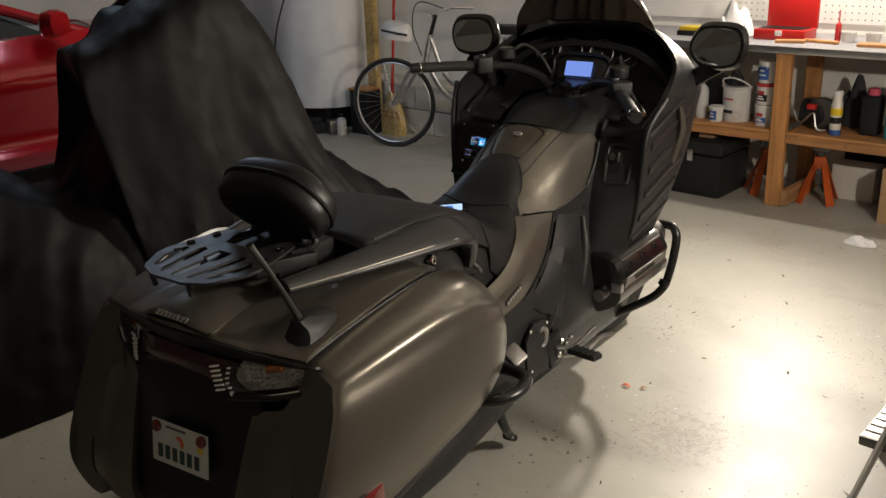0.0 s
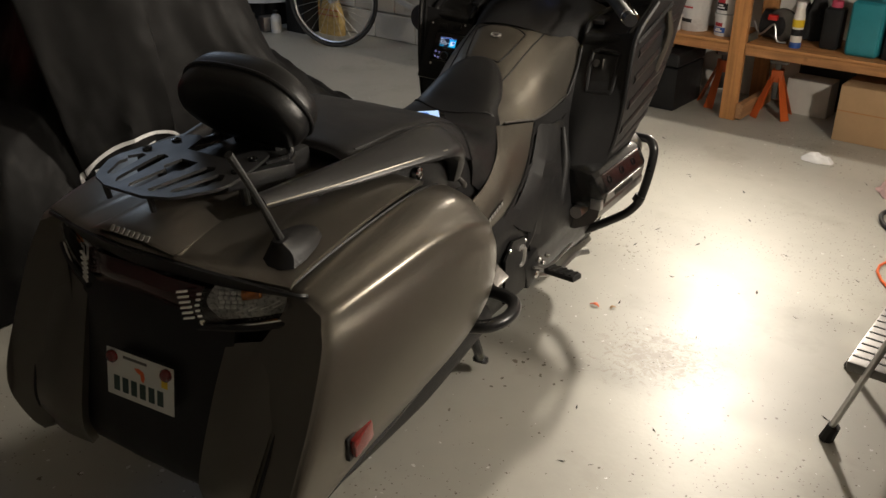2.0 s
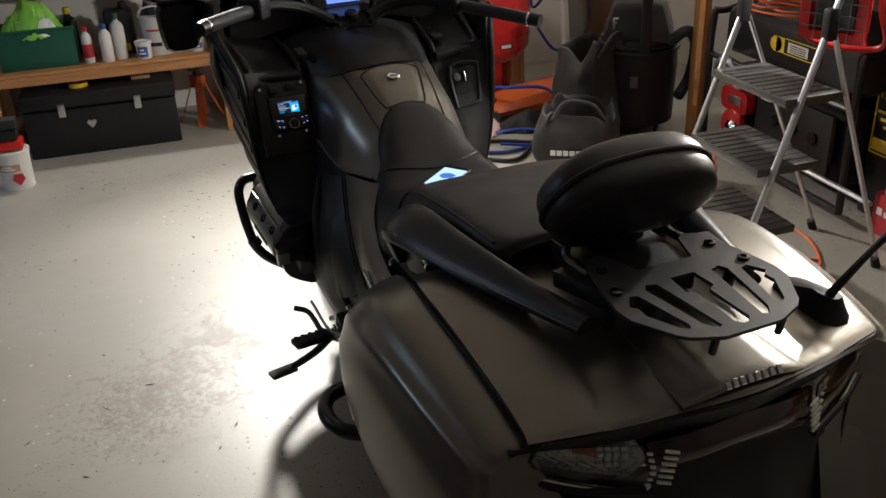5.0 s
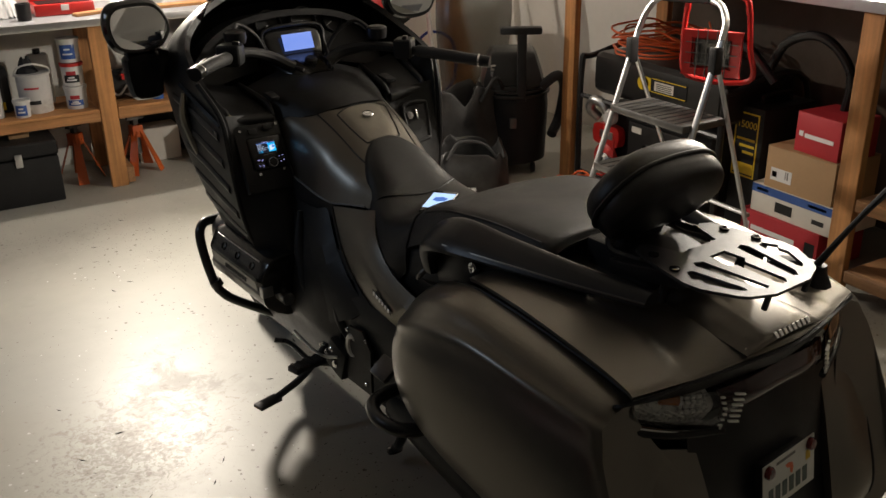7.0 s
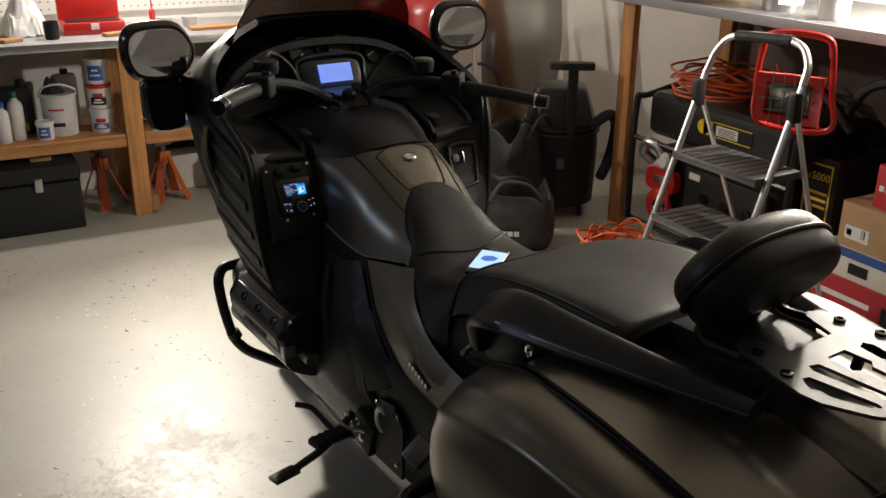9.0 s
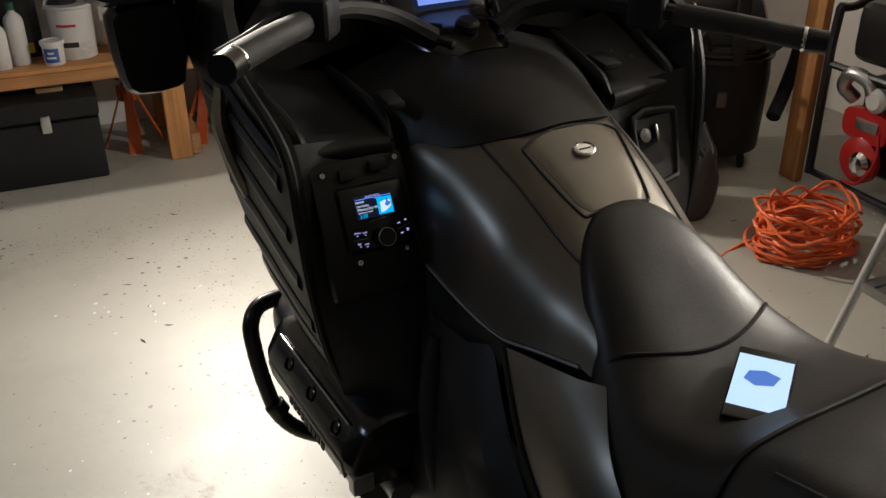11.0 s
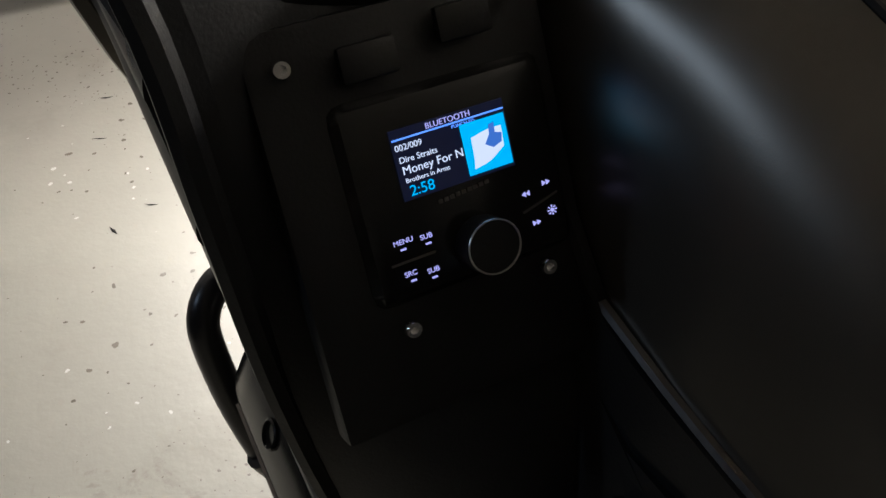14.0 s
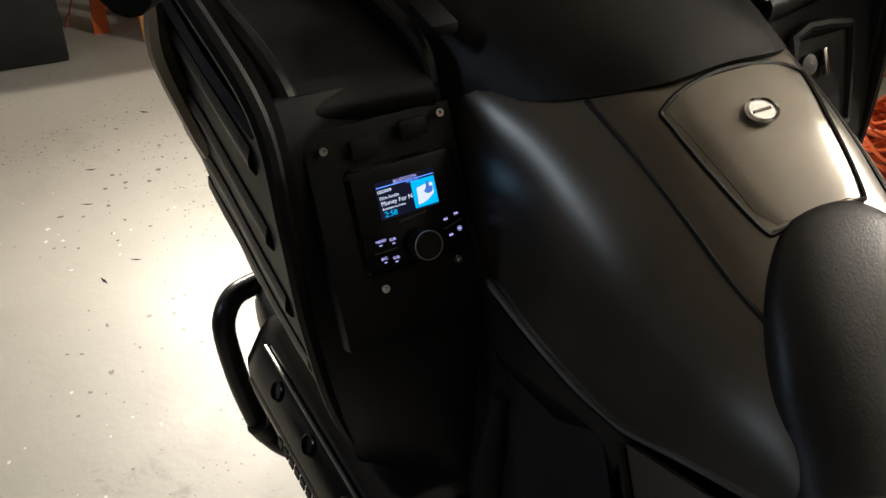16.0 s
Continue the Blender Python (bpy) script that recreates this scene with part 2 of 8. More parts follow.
ENGINE = mat("engine_alloy", (0.20, 0.19, 0.18), 0.38, 0.85, var=0.18, scale=9, bump=0.1, wear=((0.06, 0.055, 0.05), 0.55, 0.75, 8))
STEEL = mat("dark_steel", (0.16, 0.155, 0.15), 0.4, 0.9, var=0.2, scale=10)
TYRE = mat("tyre_rubber", (0.02, 0.02, 0.02), 0.75, var=0.25, scale=14, bump=0.3)
WOOD = wood_mat("bench_wood_upright", (0.53, 0.245, 0.080), 2)
WOODX = wood_mat("bench_wood_long", (0.51, 0.24, 0.085), 0)
WOODY = wood_mat("bench_wood_side", (0.42, 0.22, 0.10), 1)
DARKTOP = mat("dark_grey_worktop", (0.09, 0.09, 0.095), 0.55, var=0.12, scale=3, bump=0.1, wear=((0.14, 0.13, 0.12), 0.6, 0.75, 6))
GREYTOP = mat("grey_worktop", (0.30, 0.30, 0.32), 0.45, var=0.1, scale=3, bump=0.1, wear=((0.2, 0.19, 0.18), 0.6, 0.75, 6))
COVER = mat("black_nylon_cover", (0.0056, 0.0053, 0.0052), 0.60, var=0.25, scale=5, bump=0.2, bscale=240, spec=0.10)


def creases(m, scale=3.2, depth=0.035):
    """Sharp folded creases in a thin cloth, drawn out downwards."""
    nt = m.node_tree
    mp = nt.nodes.new("ShaderNodeMapping")
    mp.inputs["Scale"].default_value = (1.0, 1.0, 0.38)
    nt.links.new(nt.nodes.new("ShaderNodeTexCoord").outputs["Object"], mp.inputs["Vector"])
    tx = nt.nodes.new("ShaderNodeTexNoise")
    tx.noise_type = "RIDGED_MULTIFRACTAL"
    tx.inputs["Scale"].default_value, tx.inputs["Detail"].default_value, tx.inputs["Distortion"].default_value = scale, 3.0, 0.5
    nt.links.new(mp.outputs[0], tx.inputs["Vector"])
    bp = nt.nodes.new("ShaderNodeBump")
    bp.inputs["Strength"].default_value, bp.inputs["Distance"].default_value = 1.0, depth
    nt.links.new(tx.outputs["Fac"], bp.inputs["Height"])
    fine = nt.nodes["Principled BSDF"].inputs["Normal"].links[0].from_node
    nt.links.new(bp.outputs["Normal"], fine.inputs["Normal"])


creases(COVER, 4.0, 0.016)
BAGF = mat("black_bag_cloth", (0.040, 0.039, 0.038), 0.5, var=0.3, scale=9, bump=0.3, bscale=260, spec=0.3, wear=((0.075, 0.072, 0.068), 0.55, 0.78, 4))
creases(BAGF, 6.0, 0.02)
WHITEP = mat("white_plastic", (0.66, 0.65, 0.63), 0.4, var=0.05, scale=6, wear=((0.45, 0.43, 0.40), 0.6, 0.8, 9))
WHITEC = mat("white_print", (0.72, 0.72, 0.72), 0.55, var=0.05, scale=9)
REDC = mat("red_card", (0.42, 0.02, 0.03), 0.5, var=0.08, scale=4)
REDP = mat("red_plastic", (0.48, 0.018, 0.015), 0.35, var=0.08, scale=6)
REDTANK = mat("red_tank_paint", (0.36, 0.014, 0.012), 0.28, var=0.1, scale=3, coat=0.3)
REDCAR = mat("red_car_paint", (0.40, 0.008, 0.012), 0.12, 0.15, var=0.05, scale=2, coat=0.8)
CARD = mat("cardboard", (0.42, 0.27, 0.14), 0.75, var=0.08, scale=4, bump=0.12, bscale=80)
CARDW = mat("white_card", (0.66, 0.63, 0.57), 0.7, var=0.06, scale=4)
BLUEC = mat("blue_print", (0.03, 0.09, 0.32), 0.4, var=0.1, scale=8)
ORANGE = mat("orange_paint", (0.52, 0.10, 0.018), 0.4, var=0.12, scale=7, wear=((0.16, 0.07, 0.04), 0.62, 0.75, 12))
CORD = mat("orange_cord", (0.72, 0.13, 0.03), 0.45, var=0.1, scale=9)
BLUEH = mat("blue_hose", (0.02, 0.05, 0.32), 0.4, var=0.1, scale=9)
TEAL = mat("teal_plastic", (0.02, 0.20, 0.24), 0.4, var=0.1, scale=7)
GREENP = mat("dark_green_plastic", (0.012, 0.085, 0.055), 0.4, var=0.1, scale=6)
LIME = mat("lime_bag", (0.22, 0.55, 0.05), 0.5, var=0.15, scale=8, bump=0.3, bscale=60)
YELLOW = mat("yellow_plastic", (0.72, 0.50, 0.02), 0.4, var=0.1, scale=7)
PINK = mat("pink_cloth", (0.62, 0.42, 0.40), 0.85, var=0.12, scale=9, bump=0.4, bscale=200)
BAGW = mat("white_bag", (0.60, 0.60, 0.63), 0.45, var=0.08, scale=7, bump=0.3, bscale=40)
STRAW = mat("broom_straw", (0.52, 0.36, 0.13), 0.8, var=0.3, scale=30, bump=0.5, bscale=300)
GREYF = mat("grey_fabric", (0.018, 0.018, 0.019), 0.8, var=0.2, scale=10, bump=0.4, bscale=250)
CLEARP = mat("cloudy_bucket", (0.58, 0.57, 0.56), 0.3, var=0.1, scale=6, wear=((0.36, 0.34, 0.33), 0.55, 0.75, 8))
REDLENS = mat("red_lens", (0.13, 0.006, 0.005), 0.22, var=0.1, scale=30, coat=0.5)
BRAKE = mat("dark_brake_lens", (0.030, 0.004, 0.004), 0.2, var=0.1, scale=30, coat=0.4)
AMBER = mat("amber_bulb", (0.55, 0.18, 0.03), 0.2, var=0.05, scale=20)
REFLECT = mat("lamp_reflector", (0.84, 0.84, 0.80), 0.30, 0.12, var=0.1, scale=40)
LENS = clear("clear_lens", (0.95, 0.95, 0.95), 0.04)
SMOKE = clear("smoked_screen", (0.060, 0.046, 0.034), 0.06)
GLASSW = clear("window_glass", (0.18, 0.2, 0.2), 0.02)
MIRROR = mat("mirror_silver", (0.85, 0.86, 0.86), 0.02, 1.0, var=0.0, scale=3, rvar=0)
PLATEW = mat("plate_white", (0.62, 0.63, 0.60), 0.35, var=0.06, scale=20)
GREENT = mat("plate_dark_green", (0.018, 0.045, 0.038), 0.4)
SCREENB = glow("radio_screen_black", (0.01, 0.015, 0.06), 0.25)
SCREENC = glow("radio_screen_cyan", (0.0, 0.50, 1.0), 0.9)
SCREENT = glow("radio_text_white", (0.72, 0.80, 1.0), 0.95)
SCREENV = glow("radio_key_violet", (0.50, 0.48, 1.0), 0.9)
SCREENS = glow("radio_line_blue", (0.12, 0.30, 1.0), 1.3)
DASHB = glow("dash_screen_blue", (0.17, 0.27, 0.72), 1.1)
PHONES = glow("phone_screen", (0.50, 0.70, 1.0), 1.1)
PHONED = glow("phone_screen_dark", (0.05, 0.16, 0.55), 1.0)


# ---- building helpers ----
def part(name, bm, material, parent=None, label="", smooth=True, m=None):
    bmesh.ops.recalc_face_normals(bm, faces=bm.faces)
    if smooth:
        for f in bm.faces:
            f.smooth = True
        for e in bm.edges:
            if len(e.link_faces) == 2 and e.calc_face_angle(0) > 0.6:
                e.smooth = False
    me = bpy.data.meshes.new(name)
    bm.to_mesh(me)
    bm.free()
    me.materials.append(material)
    ob = new(name, me)
    if m is not None:
        ob.matrix_basis = m
    if parent is not None:
        ob.parent = parent
    if label:
        ob["label"] = label
    return ob


def thing(name, label, category, m=None, group="", kind=""):
    ob = new(name)
    ob.empty_display_size = 0.05
    if m is not None:
        ob.matrix_basis = m
    return tagged(ob, label, category, group, kind)


def box(x0, y0, z0, x1, y1, z1, bevel=0.0, seg=2, bm=None):
    bm = bm or bmesh.new()
    vs = [bm.verts.new((x, y, z)) for x in (x0, x1) for y in (y0, y1) for z in (z0, z1)]
    fs = [bm.faces.new([vs[i] for i in q]) for q in ((0, 1, 3, 2), (4, 6, 7, 5), (0, 4, 5, 1), (2, 3, 7, 6), (0, 2, 6, 4), (1, 5, 7, 3))]
    if bevel:
        es = {e for f in fs for e in f.edges}
        bmesh.ops.bevel(bm, geom=list(es), offset=bevel, segments=seg, affect="EDGES", profile=0.6)
    return bm


def lathe(profile, n=24, at=(0, 0, 0), axis="z", bm=None):
    """Turn (r, h) pairs about an axis."""
    bm = bm or bmesh.new()
    rings = []
    for r, h in profile:
        ring = []
        for k in range(n):
            a = 2 * math.pi * k / n
            p = (r * math.cos(a), r * math.sin(a), h)
            if axis == "y":
                p = (p[0], p[2], p[1])
            elif axis == "x":
                p = (p[2], p[0], p[1])
            ring.append(bm.verts.new(Vector(p) + Vector(at)))
        rings.append(ring)
    for a, b in zip(rings, rings[1:]):
        for k in range(n):
            bm.faces.new((a[k], a[(k + 1) % n], b[(k + 1) % n], b[k]))
    bm.faces.new(rings[0][::-1])
    bm.faces.new(rings[-1])
    return bm


def spline(pts, n, closed=False):
    """Catmull-Rom through the points, n steps a span."""
    P = [Vector(p) for p in pts]
    k = len(P)
    out = []
    for i in range(k if closed else k - 1):
        p1, p2 = P[i], P[(i + 1) % k]
        p0 = P[i - 1] if (i or closed) else 2 * p1 - p2
        p3 = P[(i + 2) % k] if (closed or i + 2 < k) else 2 * p2 - p1
        for j in range(n):
            t = j / n
            out.append(0.5 * ((2 * p1) + (p2 - p0) * t + (2 * p0 - 5 * p1 + 4 * p2 - p3) * t * t + (3 * p1 - p0 - 3 * p2 + p3) * t ** 3))
    if not closed:
        out.append(P[-1])
    return out


def tube(pts, r, n=10, steps=6, closed=False, bm=None, flat=1.0):
    """A round bar along a smoothed line; r may be one number or one for each point."""
    bm = bm or bmesh.new()
    P = spline(pts, steps, closed) if steps > 1 else [Vector(p) for p in pts]
    rings = []
    up = None
    K = len(P)
    for i, p in enumerate(P):
        d = (P[(i + 1) % K] - P[i - 1]) if (closed or 0 < i < K - 1) else (P[1] - P[0] if i == 0 else P[-1] - P[-2])
        d = d.normalized() if d.length > 1e-9 else Vector((0, 0, 1))
        if up is None:
            up = Vector((0, 0, 1)) if abs(d.z) < 0.9 else Vector((1, 0, 0))
        s = d.cross(up)
        s = s.normalized() if s.length > 1e-6 else d.orthogonal().normalized()
        up = s.cross(d).normalized()
        if isinstance(r, (int, float)):
            rr = r
        else:
            u = i / max(1, K - 1) * (len(r) - 1)
            a = min(int(u), len(r) - 2)
            rr = r[a] + (r[a + 1] - r[a]) * (u - a)
        rings.append([bm.verts.new(p + s * (rr * math.cos(2 * math.pi * k / n)) + up * (rr * flat * math.sin(2 * math.pi * k / n))) for k in range(n)])
    pairs = list(zip(rings, rings[1:])) + ([(rings[-1], rings[0])] if closed else [])
    for a, b in pairs:
        for k in range(n):
            bm.faces.new((a[k], a[(k + 1) % n], b[(k + 1) % n], b[k]))
    if not closed:
        bm.faces.new(rings[0][::-1])
        bm.faces.new(rings[-1])
    return bm


def skin(rows, nu=5, nv=5, loop=False, thick=0.0, caps=False, bm=None, bumpf=None):
    """A smooth sheet through a grid of points; loop closes each row; thick gives it a back."""
    bm = bm or bmesh.new()
    rr = [spline(r, nv, loop) for r in rows]
    cols = [spline([r[j] for r in rr], nu) for j in range(len(rr[0]))]
    n, k = len(cols[0]), len(cols)
    if bumpf:
        cols = [[bumpf(p) for p in c] for c in cols]
    V = [[bm.verts.new(cols[j][i]) for j in range(k)] for i in range(n)]
    faces = []
    for i in range(n - 1):
        for j in range(k if loop else k - 1):
            q = (V[i][j], V[i][(j + 1) % k], V[i + 1][(j + 1) % k], V[i + 1][j])
            faces.append(bm.faces.new(q))
    if caps:
        bm.faces.new(V[0][::-1])
        bm.faces.new(V[-1])
    if thick:
        bmesh.ops.recalc_face_normals(bm, faces=faces)
        bmesh.ops.solidify(bm, geom=faces, thickness=thick)
    return bm


def open_ends(ob):
    """Takes away the end faces of a turned mesh."""
    bm = bmesh.new()
    bm.from_mesh(ob.data)
    bmesh.ops.delete(bm, geom=[f for f in bm.faces if len(f.verts) > 4], context="FACES")
    bm.to_mesh(ob.data)
    bm.free()


def mx(pts):
    """Mirrored left to right."""
    return [(-x, y, z) for x, y, z in pts]


def sym(half):
    """A whole row from its half, given from the middle outwards."""
    return mx(half[:0:-1]) + list(half)


def slab(poly, holes=(), z0=0.0, z1=0.01):
    """A flat plate with that outline and those openings."""
    bm = bmesh.new()
    es = []
    for loop in (poly, *holes):
        vs = [bm.verts.new((x, y, z0)) for x, y in loop]
        es += [bm.edges.new((vs[i], vs[(i + 1) % len(vs)])) for i in range(len(vs))]
    bmesh.ops.triangle_fill(bm, edges=es, use_beauty=True, use_dissolve=False)
    top = bmesh.ops.extrude_face_region(bm, geom=bm.faces[:])
    for v in top["geom"]:
        if isinstance(v, bmesh.types.BMVert):
            v.co.z = z1
    return bm


def words(name, text, size, m, material, parent, depth=0.0004):
    cu = bpy.data.curves.new(name, "FONT")
    cu.body, cu.size, cu.extrude = text, size, depth
    ob = bpy.data.objects.new(name, cu)
    me = bpy.data.meshes.new_from_object(ob)
    bpy.data.objects.remove(ob)
    me.materials.append(material)
    o = new(name, me)
    o.matrix_basis = m
    o.parent = parent
    return o

from mathutils.bvhtree import BVHTree


# ---- the garage ----
def structure(name, bm, material, label, category, smooth=False):
    return tagged(part(name, bm, material, smooth=smooth), label, category, kind="structure")


FRONT, RIGHT, LEFT, BACK, HIGH = 4.12, 2.45, -6.6, -5.5, 2.6
structure("floor", box(LEFT - 0.2, BACK - 0.2, -0.15, RIGHT + 0.2, FRONT + 0.2, 0), FLOOR, "worn grey painted concrete garage floor with chips and stains", "floor")
structure("wall_front", box(LEFT, FRONT, 0, RIGHT, FRONT + 0.15, HIGH), WALL, "white painted garage wall behind the workbench", "wall")
structure("wall_right", box(RIGHT, BACK, 0, RIGHT + 0.15, FRONT + 0.15, HIGH), WALL, "white painted garage side wall behind the storage bench", "wall")
structure("wall_left", box(LEFT - 0.15, BACK, 0, LEFT, FRONT + 0.15, HIGH), WALL, "plain white garage side wall", "wall")
structure("wall_back", box(LEFT - 0.15, BACK - 0.15, 0, RIGHT + 0.15, BACK, HIGH), BACKW, "plain dark garage back wall", "wall")
structure("ceiling", box(LEFT - 0.15, BACK - 0.15, HIGH, RIGHT + 0.15, FRONT + 0.15, HIGH + 0.12), CEIL, "plain dull grey garage ceiling", "ceiling")

# the low block footing along the front wall, left of the bench
LEDGE_Y = 3.80
footing = structure("footing_wall", box(LEFT, LEDGE_Y + 0.012, 0, -1.80, FRONT, 0.395), BLOCKP, "painted concrete block footing along the garage wall", "wall")

joint = part("floor_joint", tube([(-1.86, 3.80, 0.0002), (-1.80, 3.02, 0.0002), (-1.755, 2.5, 0.0002), (-1.71, 2.0, 0.0002), (-1.68, 1.2, 0.0002)], 0.0022, 6, 4, flat=0.5), BLACK)
tagged(joint, "thin dark crack across the concrete floor", "crack", kind="structure")

# ---- the motorcycle ----
BIKE = pose(-0.078, -0.494, 0, 0, 0, 6.2)
bike = thing("motorcycle", "matte gunmetal touring motorcycle with black seat on its stand", "motorcycle", BIKE)


def ys(table):
    """Rows across the machine from (y, half outline of (x, z))."""
    return [sym([(x, y, z) for x, z in half]) for y, half in table]


# saddlebags
BAG = ((-0.002, 0.44, ((0.312, 0.782), (0.352, 0.776), (0.388, 0.756), (0.408, 0.70), (0.414, 0.59), (0.408, 0.45), (0.388, 0.365), (0.28, 0.35))),
       (0.028, 0.45, ((0.318, 0.795), (0.370, 0.788), (0.406, 0.766), (0.426, 0.70), (0.431, 0.59), (0.424, 0.44), (0.400, 0.352), (0.28, 0.338))),
       (0.15, 0.30, ((0.322, 0.822), (0.380, 0.817), (0.426, 0.787), (0.446, 0.71), (0.450, 0.59), (0.438, 0.47), (0.40, 0.40), (0.28, 0.38))),
       (0.30, 0.10, ((0.330, 0.845), (0.390, 0.839), (0.438, 0.802), (0.456, 0.72), (0.458, 0.60), (0.444, 0.50), (0.40, 0.44), (0.28, 0.42))),
       (0.42, 0.0, ((0.330, 0.848), (0.390, 0.838), (0.438, 0.788), (0.456, 0.71), (0.456, 0.60), (0.440, 0.515), (0.40, 0.47), (0.28, 0.45))),
       (0.53, 0.0, ((0.318, 0.818), (0.375, 0.802), (0.424, 0.750), (0.444, 0.69), (0.444, 0.61), (0.430, 0.545), (0.39, 0.50), (0.27, 0.48))),
       (0.605, 0.0, ((0.295, 0.77), (0.345, 0.755), (0.392, 0.715), (0.412, 0.665), (0.412, 0.61), (0.398, 0.565), (0.36, 0.53), (0.26, 0.52))),
       (0.635, 0.0, ((0.275, 0.70), (0.315, 0.692), (0.348, 0.675), (0.362, 0.650), (0.362, 0.615), (0.350, 0.59), (0.32, 0.57), (0.25, 0.565))))


def bag_rows(s):
    """The rear end slopes backwards on its way down."""
    out = []
    for y, lean, half in BAG:
        p1, c, p3 = half[1], (half[2][0] + 0.002, half[2][1] + 0.002), half[3]
        near, far = tuple(a + (q - a) * 0.60 for a, q in zip(p1, c)), tuple(q + (a - q) * 0.36 for a, q in zip(p3, c))
        half = half[:2] + (near, c, far) + half[3:]
        half = half + ((0.22, 0.5 * (half[0][1] + half[-1][1])), (half[0][0] - 0.012, half[0][1] - 0.05), (half[0][0] - 0.003, half[0][1] - 0.008))
        out.append([(s * x, y - lean * max(0, 0.77 - max(z, 0.42)) + lean * 0.25 * max(0, 0.42 - z), z) for x, z in half])
    return out


for s in (1, -1):
    bag = part("saddlebag", skin(bag_rows(s), 5, 4, loop=True, caps=True), PAINT, bike, "matte gunmetal saddlebag with rounded edges")
    # inner rear panel between bag and plate, parted from the bag by a dark gap
    rows = [[(s * 0.342, -0.018, 0.712), (s * 0.27, -0.036, 0.684), (s * 0.196, -0.056, 0.664)],
            [(s * 0.336, -0.075, 0.585), (s * 0.26, -0.092, 0.575), (s * 0.185, -0.094, 0.560)],
            [(s * 0.314, -0.142, 0.425), (s * 0.245, -0.150, 0.415), (s * 0.172, -0.140, 0.400)],
            [(s * 0.290, -0.138, 0.350), (s * 0.23, -0.142, 0.340), (s * 0.165, -0.130, 0.330)]]
    part("bag_back", skin(rows, 5, 4, thick=0.02), PAINT, bike, "gunmetal inner rear panel")
    part("rear_gap", tube([(s * 0.366, 0.024, 0.768), (s * 0.346, -0.062, 0.600), (s * 0.326, -0.136, 0.425), (s * 0.302, -0.136, 0.350)], 0.0042, 8), BLACK, bike, "black gap beside the rear panel")
    part("bag_seam", tube([(s * 0.316, -0.004, 0.795), (s * 0.320, 0.12, 0.820), (s * 0.328, 0.28, 0.845), (s * 0.328, 0.40, 0.850), (s * 0.315, 0.50, 0.830)], 0.0034, 6), BLACK, bike, "black gap beside the lid")
    rf = part("reflector", box(-0.012, -0.034, -0.022, 0.012, 0.034, 0.022, 0.006), REDLENS, bike, "red side reflector", m=pose(s * 0.439, 0.030, 0.492, 8, 0, s * 6))
    part("reflector_base", box(-0.016, -0.042, -0.03, 0.006, 0.042, 0.03, 0.006), BLACK, bike, m=pose(s * 0.434, 0.030, 0.492, 8, 0, s * 6))
    # lower skirt of the bag
    part("bag_skirt", skin([[(s * 0.40, -0.06, 0.36), (s * 0.36, -0.05, 0.335), (s * 0.28, -0.05, 0.325)], [(s * 0.428, 0.20, 0.45), (s * 0.39, 0.20, 0.395), (s * 0.28, 0.20, 0.36)], [(s * 0.42, 0.55, 0.54), (s * 0.385, 0.55, 0.49), (s * 0.26, 0.54, 0.46)]], 5, 4, thick=0.012), BLACK, bike)

# tail: the top panel between the bags, lamps, plate panel
TAIL = (((0, -0.098, 0.838), (0.10, -0.080, 0.828), (0.20, -0.054, 0.814), (0.235, -0.044, 0.812), (0.331, -0.017, 0.806)),
        ((0, -0.080, 0.847), (0.10, -0.064, 0.836), (0.20, -0.036, 0.821), (0.235, -0.024, 0.820), (0.328, 0.002, 0.813)),
        ((0, 0.00, 0.858), (0.10, 0.00, 0.848), (0.185, 0.02, 0.832), (0.225, 0.03, 0.833), (0.326, 0.06, 0.825)),
        ((0, 0.12, 0.868), (0.10, 0.12, 0.858), (0.17, 0.13, 0.846), (0.215, 0.14, 0.850), (0.326, 0.16, 0.842)),
        ((0, 0.27, 0.872), (0.10, 0.27, 0.866), (0.17, 0.27, 0.862), (0.212, 0.27, 0.868), (0.328, 0.28, 0.860)),
        ((0, 0.40, 0.874), (0.10, 0.40, 0.872), (0.18, 0.40, 0.869), (0.22, 0.40, 0.872), (0.324, 0.40, 0.864)),
        ((0, 0.50, 0.84), (0.10, 0.50, 0.84), (0.18, 0.50, 0.838), (0.22, 0.49, 0.838), (0.292, 0.48, 0.838)))
part("tail_panel", skin([sym(r) for r in TAIL], 6, 6, thick=0.008), PAINT, bike, "matte gunmetal rear top panel")
# raised hump in the middle, with straight edges, carrying the badge
HUMP = ((-0.092, 0.850, 0.852, 0.074, 0.112), (-0.078, 0.852, 0.862, 0.071, 0.112), (-0.01, 0.858, 0.875, 0.062, 0.108), (0.07, 0.864, 0.884, 0.054, 0.104), (0.16, 0.868, 0.888, 0.050, 0.100))
part("tail_hump", skin([sym([(0, y, zt + 0.002), (wt * 0.6, y, zt + 0.001), (wt, y, zt - 0.002), (wb, y + 0.010, zb - 0.012)]) for y, zb, zt, wt, wb in HUMP], 4, 1, thick=0.006), PAINT, bike, "raised middle of the rear panel")
SKIRT = (((0, -0.0985, 0.834), (0.10, -0.0805, 0.826), (0.20, -0.0545, 0.814), (0.331, -0.0175, 0.798), (0.352, 0.004, 0.790)),
         ((0, -0.078, 0.796), (0.10, -0.064, 0.792), (0.20, -0.040, 0.784), (0.30, 0.00, 0.778), (0.348, 0.020, 0.774)))
part("tail_edge", skin([sym(r) for r in SKIRT], 3, 6, thick=0.006), BLACK, bike)
